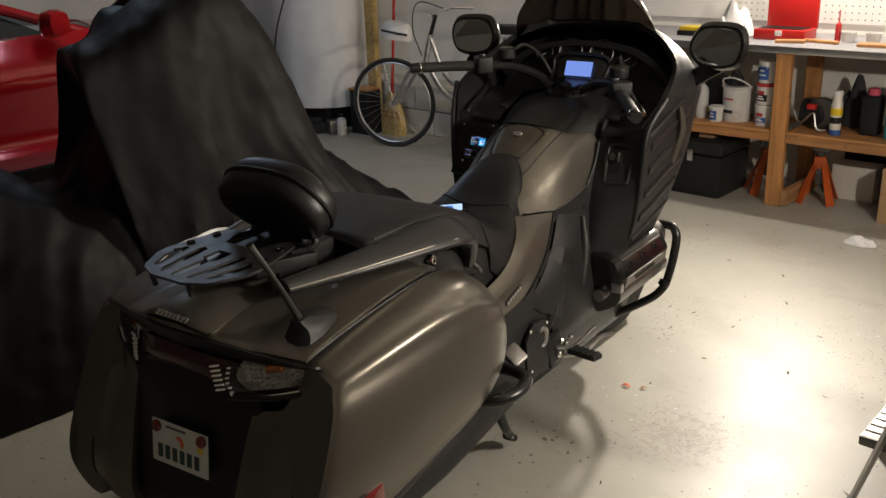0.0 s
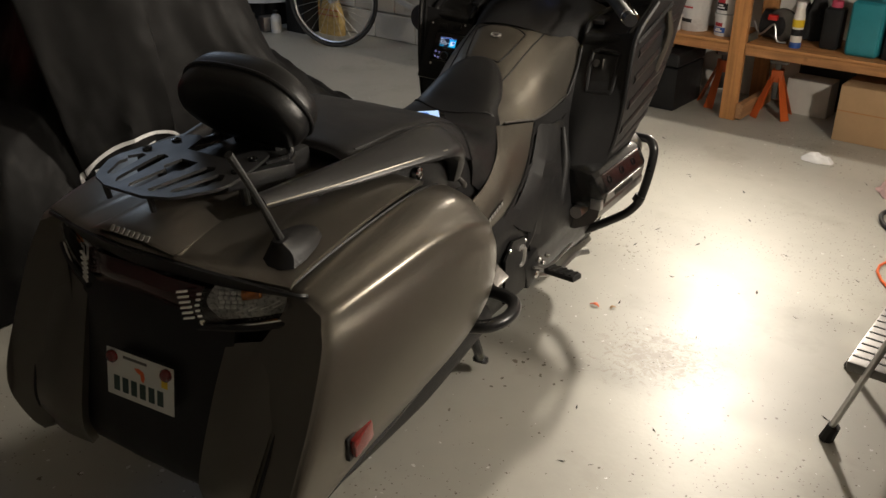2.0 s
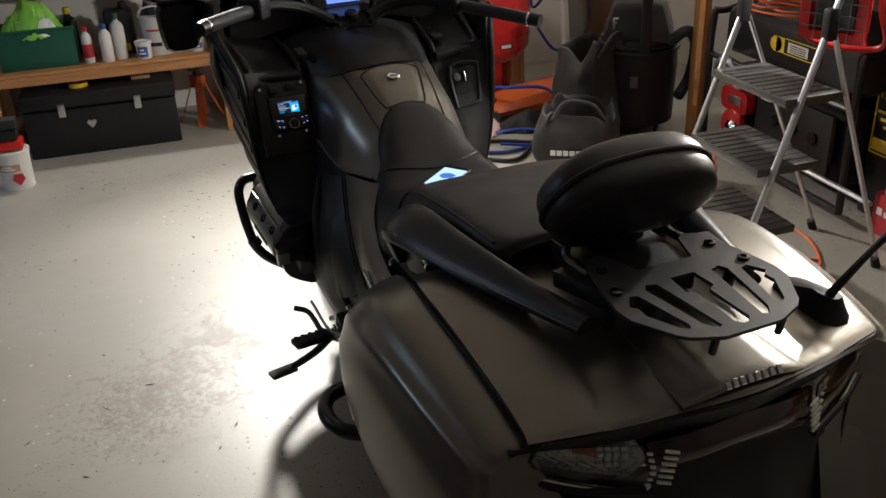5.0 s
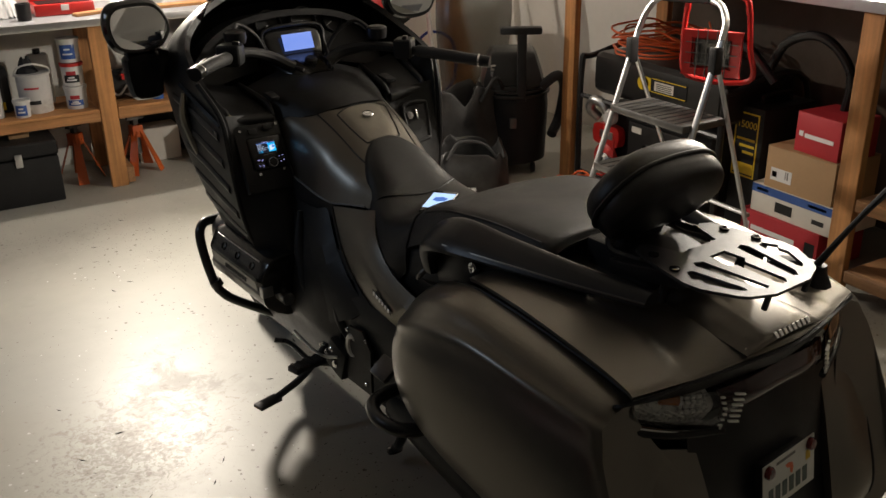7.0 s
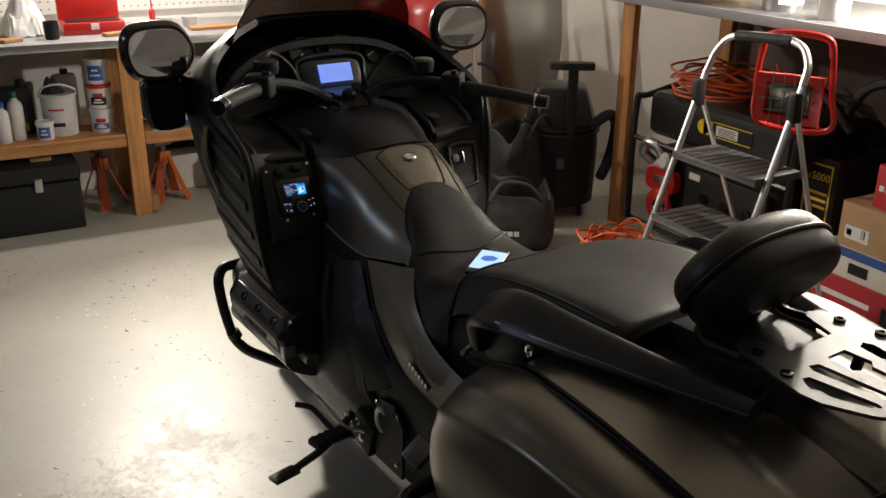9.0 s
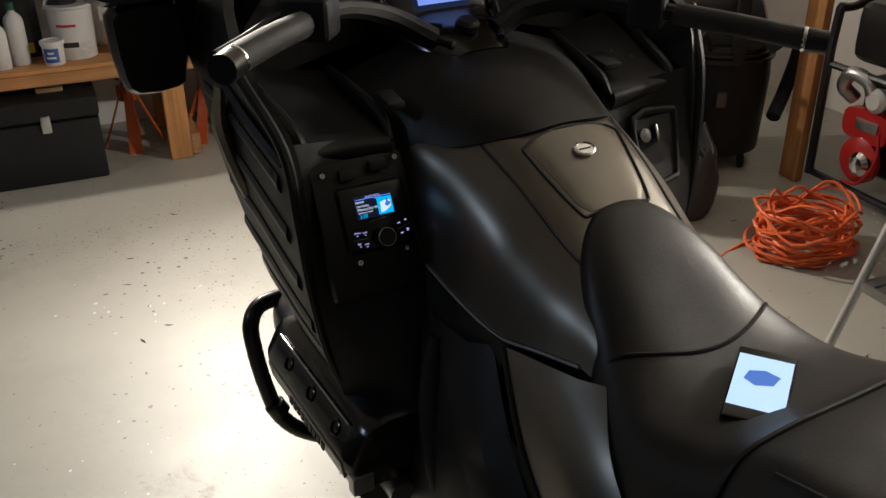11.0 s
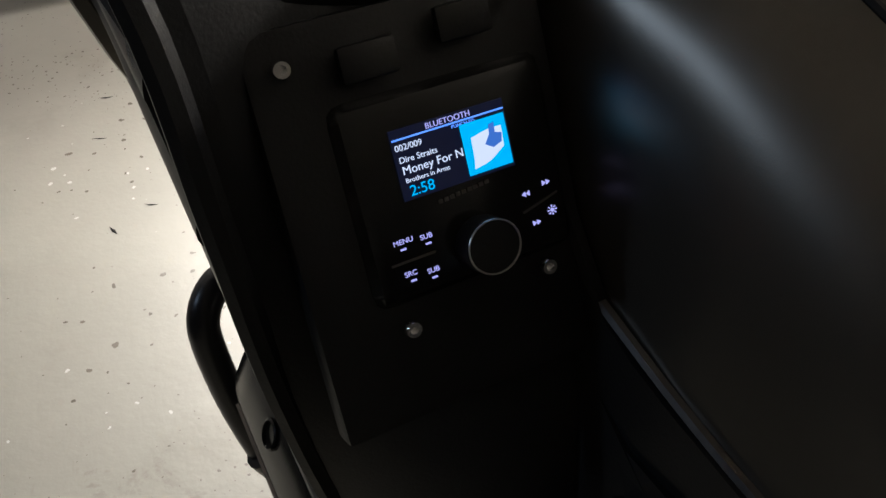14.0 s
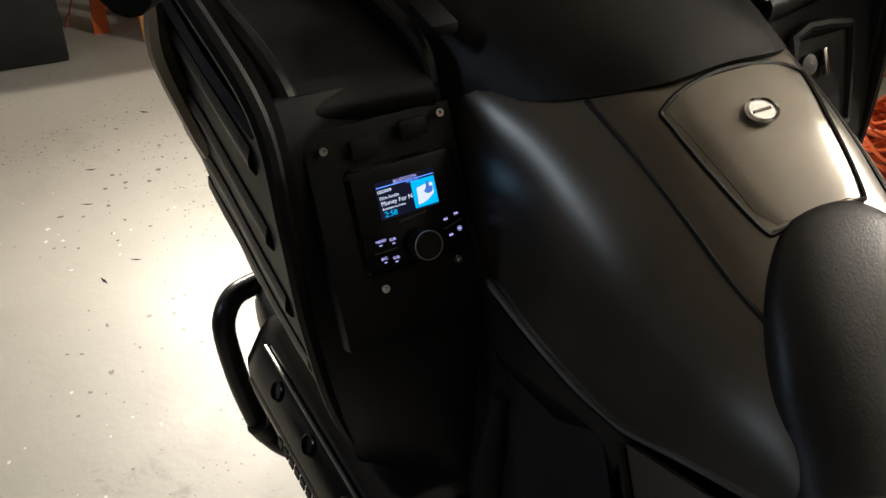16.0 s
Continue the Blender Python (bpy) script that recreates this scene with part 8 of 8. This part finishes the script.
tagged(part("red_screwdriver", lathe(((0.012, 0), (0.016, 0.01), (0.016, 0.09), (0.010, 0.10), (0.004, 0.105), (0.004, 0.17)), 14), REDP, m=pose(-0.28, 3.78, TOPZ)), "red handled tool standing on the worktop", "tool")
for x in (-0.22, -0.09):
    tagged(part("white_cup", lathe(((0.032, 0), (0.034, 0.004), (0.042, 0.055), (0.039, 0.055), (0.031, 0.006)), 20), WHITEP, m=pose(x, 3.78, TOPZ)), "white plastic cup on the worktop", "cup", "cups on the worktop")
for x, y, w, l, rz in ((-0.48, 3.62, 0.05, 0.16, 20), (-0.33, 3.68, 0.03, 0.20, -12), (0.02, 3.66, 0.09, 0.28, 4), (-0.98, 3.60, 0.06, 0.10, 30)):
    tagged(part("wood_scrap", box(-l / 2, -w / 2, 0, l / 2, w / 2, 0.018, 0.003, 1), WOODX, m=pose(x, y, TOPZ, 0, 0, rz), smooth=False), "offcut of pale timber on the worktop", "offcut", "timber offcuts")
# pegboard over the worktop, and the lamp that lights it
PEG = mat("pegboard", (0.70, 0.69, 0.66), 0.6, var=0.04, scale=3)
peg = structure("pegboard", box(-1.8, FRONT - 0.02, TOPZ + 0.06, 1.6, FRONT - 0.002, 2.2), PEG, "white perforated pegboard over the workbench", "pegboard")
hole = bmesh.new()
lathe(((0.004, 0), (0.004, 0.0012)), 8, axis="y", bm=hole)
hme = bpy.data.meshes.new("peg_hole")
hole.to_mesh(hme)
hole.free()
hme.materials.append(BLACK)
for i in range(46):
    for j in range(6):
        h = new("peg_hole", hme)
        h.parent = peg
        h.matrix_basis = pose(-1.05 + 0.0254 * 1.5 * i, FRONT - 0.0214, TOPZ + 0.085 + 0.0254 * 1.5 * j)
blamp = thing("bench_lamp", "clamp work lamp with metal reflector over the bench", "lamp", look(BENCH_AT, BENCH_TO))
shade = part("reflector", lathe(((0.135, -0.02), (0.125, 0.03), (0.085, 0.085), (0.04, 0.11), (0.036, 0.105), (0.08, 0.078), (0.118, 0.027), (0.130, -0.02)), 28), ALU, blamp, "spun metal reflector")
open_ends(shade)
part("socket", lathe(((0.03, 0.10), (0.03, 0.19), (0.02, 0.20), (0.001, 0.20)), 18), BLACK, blamp)
part("arm", tube([(0, 0, 0.19), (0.0, 0.06, 0.25), (0.0, 0.06, 0.64)], 0.008, 8), STEEL, blamp)
part("cord", tube([(0, 0, 0.20), (0.05, 0.05, 0.26), (0.10, 0.25, 0.30)], 0.004, 6), BLACK, blamp)
slamp = thing("cage_lamp", "bare work lamp in a wire cage on a steel pole", "lamp", pose(*SIDE_AT))
part("socket", lathe(((0.015, -0.185), (0.026, -0.18), (0.026, -0.12), (0.022, -0.105), (0.001, -0.105)), 18), BLACK, slamp, "black lamp socket")
for k in range(6):
    a = math.pi * k / 3
    part("cage_wire", tube([(0.024 * math.cos(a), 0.024 * math.sin(a), -0.12), (0.075 * math.cos(a), 0.075 * math.sin(a), -0.05), (0.078 * math.cos(a), 0.078 * math.sin(a), 0.04), (0.02 * math.cos(a), 0.02 * math.sin(a), 0.095)], 0.0014, 6), STEEL, slamp)
part("base", lathe(((0.001, 1.1605 - SIDE_AT[2]), (0.07, 1.1605 - SIDE_AT[2]), (0.07, 1.168 - SIDE_AT[2]), (0.012, 1.178 - SIDE_AT[2]), (0.012, -0.17), (0.001, -0.17)), 24), STEEL, slamp, "round steel foot")
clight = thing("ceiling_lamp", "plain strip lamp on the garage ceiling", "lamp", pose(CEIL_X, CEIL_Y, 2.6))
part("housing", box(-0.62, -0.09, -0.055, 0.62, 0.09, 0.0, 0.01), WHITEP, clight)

# ---- the front wall left of the bench ----
bm0 = box(0.004, 0, 0.004, 0.394, 0.03, 0.192, 0.004, 1)
bme = bpy.data.meshes.new("block")
bmesh.ops.recalc_face_normals(bm0, faces=bm0.faces)
bm0.to_mesh(bme)
bm0.free()
bme.materials.append(BLOCKP)
for r in range(2):
    for k in range(12):
        x = -1.80 - 0.398 * (k + 1)
        b = new("block", bme)
        b.parent = footing
        b.matrix_basis = pose(x - (0.199 if r else 0), LEDGE_Y - 0.012, 0.198 * r)
tub_ = tub("paint_pail", "white pail with printed label on the floor", (-1.575, 3.115, 0), 0.080, 0.185, WHITEP, WHITEP, band=((0.10, 0.135, CARD), (0.03, 0.09, CARDW)))
part("label_mark", slab([(-0.028, 0), (0, -0.03), (0.028, 0), (0.02, 0.028), (-0.02, 0.028)], (), 0, 0.003), REDC, tub_, "dark red diamond mark", m=pose(0.02, -0.0815, 0.062, 90, 0, 8))
drill = thing("battery_charger", "red and black cordless tool batteries on the pail", "battery", pose(-1.575, 3.115, 0.196))
part("base", box(-0.065, -0.05, 0, 0.065, 0.05, 0.045, 0.01), REDP, drill)
part("pack", box(-0.06, -0.045, 0.046, 0.05, 0.045, 0.10, 0.012), BLACK, drill)
part("top_pack", box(-0.05, -0.04, 0.101, 0.055, 0.04, 0.15, 0.012), RUBBER, drill)
cloth_heap("plastic_bag", "white plastic shopping bag slumped on the floor", "bag", BAGW, (-2.03, 3.42, 0), 0.27, 0.15, 0.24, 61.0, 30)
tagged(part("black_cable", tube([(-1.95, 3.28, 0.01), (-1.80, 3.20, 0.03), (-1.72, 3.25, 0.01), (-1.80, 3.30, 0.02), (-1.92, 3.20, 0.01), (-1.98, 3.22, 0.01)], 0.008, 8), RUBBER), "black cable heaped on the floor", "cable")
fold = thing("folding_chairs", "folded black framed chairs with pale panels on the ledge", "chair", pose(-2.06, 3.93, 0.395, -6, 0, 0))
part("frame", tube([(-0.30, 0, 0.01), (-0.30, 0, 0.75), (0.30, 0, 0.75), (0.30, 0, 0.01)], 0.018, 8, 1, closed=True), BLACK, fold, "black frame")
for x in (-0.10, 0.0, 0.12):
    part("bar", tube([(x, -0.01, 0.02), (x, -0.01, 0.75)], 0.016, 8, 2), BLACK, fold)
for x0, x1 in ((-0.27, -0.12), (0.02, 0.10), (0.15, 0.27)):
    part("panel", box(x0, 0.004, 0.12, x1, 0.012, 0.72), BAGW, fold, "pale lilac panel", smooth=False)

# bicycle leaning by the wall
RW, FW = Vector((-2.21, 3.64, 0.34)), Vector((-3.40, 3.36, 0.34))
byc = thing("bicycle", "silver city bicycle with black tyres leaning near the wall", "bicycle")
dirb = (FW - RW).normalized()
ang = math.degrees(math.atan2(dirb.y, dirb.x))


def on_bike(u, z, off=0.0):
    n = Vector((-dirb.y, dirb.x, 0))
    return Vector((RW.x, RW.y, 0)) + dirb * u + n * off + Vector((0, 0, z))


WB = (FW - RW).length
for c, turn in ((RW, 0), (FW, 8)):
    w = part("tyre", lathe(((0.315, -0.014), (0.330, -0.021), (0.340, -0.010), (0.342, 0), (0.340, 0.010), (0.330, 0.021), (0.315, 0.014)), 48, axis="y"), TYRE, byc, "black bicycle tyre", m=Matrix.Translation(c) @ pose(0, 0, 0, 0, 0, ang + turn))
    part("rim", tube([(0.306 * math.cos(2 * math.pi * k / 24), 0, 0.306 * math.sin(2 * math.pi * k / 24)) for k in range(24)], 0.010, 6, 2, closed=True), ALU, w, "alloy rim")
    part("hub", lathe(((0.02, -0.05), (0.022, -0.045), (0.013, -0.03), (0.013, 0.03), (0.022, 0.045), (0.02, 0.05)), 14, axis="y"), CHROME, w)
    for k in range(28):
        a = 2 * math.pi * k / 28
        part("spoke", tube([(0.018 * math.cos(a + 0.9), 0.03 * (-1) ** k, 0.018 * math.sin(a + 0.9)), (0.304 * math.cos(a), 0, 0.304 * math.sin(a))], 0.0012, 4, 1), ALU, w)
for o in [o for o in byc.children if o.name.startswith("tyre")]:
    open_ends(o)
HEAD, HEADT, BB, SEATT = on_bike(WB - 0.30, 0.66), on_bike(WB - 0.35, 0.86), on_bike(0.46, 0.29), on_bike(0.27, 0.85)
part("down_tube", tube([HEAD, on_bike(0.75, 0.42), BB], 0.021, 10), ALU, byc, "silver frame tube")
part("top_tube", tube([HEADT + Vector((0, 0, -0.03)), on_bike(0.72, 0.53), on_bike(0.42, 0.46)], 0.019, 10), ALU, byc, "silver frame tube")
part("seat_tube", tube([BB, SEATT], 0.018, 10, 2), ALU, byc)
part("head_tube", tube([HEAD, HEADT], 0.022, 10, 2), ALU, byc)
for o in (-0.055, 0.055):
    part("chain_stay", tube([BB, on_bike(0.0, 0.34, o)], 0.010, 8, 2), ALU, byc)
    part("seat_stay", tube([on_bike(0.37, 0.56), on_bike(0.0, 0.34, o)], 0.009, 8, 2), ALU, byc)
    part("fork_blade", tube([HEAD + Vector((0, 0, -0.01)), on_bike(WB - 0.20, 0.60, o), on_bike(WB - 0.03, 0.34, o)], 0.014, 8), ALU, byc, "silver fork blade")
part("crank", lathe(((0.09, -0.003), (0.095, 0), (0.09, 0.003)), 24, axis="y"), BLACK, byc, m=Matrix.Translation(BB) @ pose(0, -0.06, 0, 0, 0, ang))
part("crank_arm", tube([BB + Vector((0, -0.07, 0)), BB + Vector((0.12, -0.09, -0.10))], 0.010, 8, 2), ALU, byc)
part("pedal", box(-0.045, -0.05, -0.012, 0.045, 0.04, 0.012, 0.005), BLACK, byc, m=Matrix.Translation(BB + Vector((0.13, -0.12, -0.10))))
part("sprocket", lathe(((0.05, -0.004), (0.052, 0), (0.05, 0.004)), 20, axis="y"), STEEL, byc, m=Matrix.Translation(on_bike(0, 0.34, -0.035)) @ pose(0, 0, 0, 0, 0, ang))
part("derailleur", tube([on_bike(0.0, 0.31, -0.06), on_bike(0.03, 0.25, -0.06), on_bike(0.06, 0.20, -0.06)], 0.012, 8), BLACK, byc)
for z0, z1 in ((0.37, 0.385), (0.20, 0.21)):
    part("chain", tube([on_bike(0.0, z0, -0.045), on_bike(0.46, z1 if z0 > 0.3 else 0.20, -0.045)], 0.004, 6, 2), STEEL, byc)
part("kick_stand", tube([on_bike(0.33, 0.30, -0.05), on_bike(0.40, 0.0, -0.17)], 0.009, 8, 2), ALU, byc, "kick stand")
part("stem", tube([HEADT, on_bike(WB - 0.40, 1.00)], 0.015, 8, 2), BLACK, byc)
part("handlebar", tube([on_bike(WB - 0.55, 1.02, -0.30), on_bike(WB - 0.42, 1.03, -0.18), on_bike(WB - 0.36, 1.00, 0), on_bike(WB - 0.42, 1.03, 0.18), on_bike(WB - 0.55, 1.02, 0.30)], 0.011, 8), CHROME, byc)
part("seat", box(-0.13, -0.08, -0.03, 0.13, 0.08, 0.03, 0.025, 3), BLACK, byc, m=Matrix.Translation(SEATT + Vector((0, 0, 0.06))) @ pose(0, 0, 0, 0, 0, ang))
part("brake_cable", tube([on_bike(WB - 0.42, 1.02, -0.15), on_bike(WB - 0.22, 1.08, -0.06), on_bike(WB - 0.20, 0.90, 0.0), on_bike(WB - 0.27, 0.70, 0)], 0.004, 6), BLACK, byc)
helmet = thing("helmet", "white bicycle helmet hung on the handlebar", "helmet", pose(-3.33, 3.36, 0.83, 0, 10, 20))
hel = skin([[(r * 0.13 * math.cos(2 * math.pi * k / 16), r * 0.10 * math.sin(2 * math.pi * k / 16), z) for k in range(16)] for r, z in ((1.0, 0), (1.02, 0.03), (0.92, 0.075), (0.66, 0.11), (0.2, 0.125))], 3, 2, loop=True, caps=True)
part("shell", hel, WHITEP, helmet)
for k in range(4):
    part("vent", box(-0.03, -0.008, -0.004, 0.03, 0.008, 0.006, 0.003), BLACK, helmet, m=pose(-0.06 + 0.05 * k, -0.100 + 0.006 * abs(k - 1.5), 0.052, 60, 0, 0))

# heater wrapped in white insulation, post, crate, bottle, broom, cabinet
wrap = thing("water_heater", "tall water heater wrapped in white insulation", "water heater", pose(-4.56, 3.70, 0))


def wrap_bump(p):
    a = math.atan2(p.y, p.x)
    f = 0.012 * noise.noise((a * 3, p.z * 2, 2)) + 0.006 * noise.noise((a * 11, p.z * 7, 4))
    d = Vector((p.x, p.y, 0)).normalized()
    return p + d * f


part("blanket", skin([[(0.43 * math.cos(2 * math.pi * k / 24), 0.40 * math.sin(2 * math.pi * k / 24), z) for k in range(24)] for z in (0.20, 0.6, 1.0, 1.4, 1.75)], 8, 2, loop=True, caps=True, bumpf=wrap_bump), WHITEC, wrap, "quilted white insulation")
part("stand", box(-0.30, -0.28, 0, 0.30, 0.28, 0.19, 0.01), BLACK, wrap, "dark stand")
part("strap", tube([(-0.30, -0.34, 0.30), (-0.05, -0.47, 0.80), (0.16, -0.44, 1.25)], 0.007, 6), RUBBER, wrap, "thin black strap")
tagged(part("wall_post", box(-0.05, -0.03, 0, 0.05, 0.03, 2.2, 0.004, 1), STRAW, m=pose(-3.98, 3.72, 0), smooth=False), "yellowed timber post beside the heater", "post")
crw = thing("wooden_crate", "dark timber crate on the floor", "crate", pose(-3.96, 3.58, 0))
part("body", box(-0.10, -0.08, 0, 0.10, 0.08, 0.36, 0.006), BLACK, crw)
part("rim", box(-0.105, -0.085, 0.36, 0.105, 0.085, 0.375, 0.003), WOODX, crw)
bottle("glue_bottle", "pale bottle standing on the floor by the crate", (-4.08, 3.41, 0), 0.04, 0.17, WHITEP, BLACK, 0.4, ((0.03, 0.09, CARDW),))
for k in range(4):
    tagged(part("scrap_part", box(-0.07, -0.05, 0, 0.07, 0.05, 0.09 + 0.03 * (k % 2), 0.02), (BLACK, STEEL, GREYF, ENGINE)[k], m=pose(-4.52 + 0.12 * k, 3.36 + 0.05 * (k % 2), 0, 0, 0, 25 * k)), "dark greasy machine part on the floor", "machine part", "machine parts by the heater")
broom = thing("broom", "straw broom with red stick leaning on the wall", "broom", pose(-3.72, 3.66, 0))
part("straw", skin([[(-0.11, -0.035, 0), (0, -0.045, 0), (0.11, -0.035, 0), (0.11, 0.035, 0), (0, 0.045, 0), (-0.11, 0.035, 0)], [(-0.105, -0.03, 0.14), (0, -0.04, 0.14), (0.105, -0.03, 0.14), (0.105, 0.03, 0.14), (0, 0.04, 0.14), (-0.105, 0.03, 0.14)], [(-0.03, -0.02, 0.34), (0, -0.025, 0.34), (0.03, -0.02, 0.34), (0.03, 0.02, 0.34), (0, 0.025, 0.34), (-0.03, 0.02, 0.34)]], 4, 3, loop=True, caps=True), STRAW, broom, "yellow straw head")
part("stick", tube([(0, 0, 0.33), (0.05, 0.07, 1.5)], 0.012, 10, 2), REDP, broom, "red stick")
for z in (0.15, 0.19):
    part("stitch", tube([(-0.105, -0.036, z), (0, -0.045, z), (0.105, -0.036, z)], 0.003, 6, 3), REDC, broom)
cab = thing("wall_cabinet", "white wall cabinet beside the heater", "cabinet", pose(-5.40, 3.86, 0.66))
part("body", box(-0.42, -0.22, 0, 0.42, 0.24, 0.9, 0.006), WHITEP, cab)
part("door", box(-0.415, -0.238, 0.01, -0.004, -0.221, 0.89, 0.004), WHITEP, cab)
part("door", box(0.004, -0.238, 0.01, 0.415, -0.221, 0.89, 0.004), WHITEP, cab)
wb2 = thing("dark_bench", "dark cluttered bench beyond the car", "bench", pose(-5.6, 2.9, 0))
part("top", box(-0.5, -0.25, 0.80, 0.5, 0.25, 0.84, 0.006), WOODX, wb2)
for x in (-0.45, 0.45):
    part("leg", box(x - 0.03, -0.22, 0, x + 0.03, -0.16, 0.80, 0.004), WOOD, wb2)
# black framed hanging things behind the handlebar
# second storage bay
cloth_heap("green_sack", "dull green sack on the storage shelf", "sack", mat("green_sack", (0.10, 0.20, 0.06), 0.8, var=0.2, scale=8, bump=0.3), (1.98, 0.20, 0.42), 0.22, 0.22, 0.14, 71.0, 18)
carton("shelf_carton", "brown carton on the low storage shelf", (1.98, 0.15, 0.12), (0.30, 0.36, 0.22), CARD)
cloth_heap("dark_jacket", "dark grey jacket folded on the sack", "jacket", GREYF, (1.98, 0.26, 0.53), 0.22, 0.20, 0.16, 73.0, 18)
# on the storage bench's top
tub("paint_can", "steel paint can on the storage bench", (1.85, 1.55, 1.16), 0.085, 0.19, ALU, ALU, band=((0.03, 0.15, WHITEC),))
carton("yellow_carton", "small yellow carton on the storage bench", (2.10, 0.70, 1.16), (0.18, 0.24, 0.12), YELLOW)
tub("white_pot", "white plastic pot on the storage bench", (1.80, 1.25, 1.16), 0.06, 0.10, WHITEP, WHITEP)
carton("tan_carton", "tan cardboard carton on the storage bench", (1.88, 2.05, 1.16), (0.22, 0.30, 0.16), CARD)
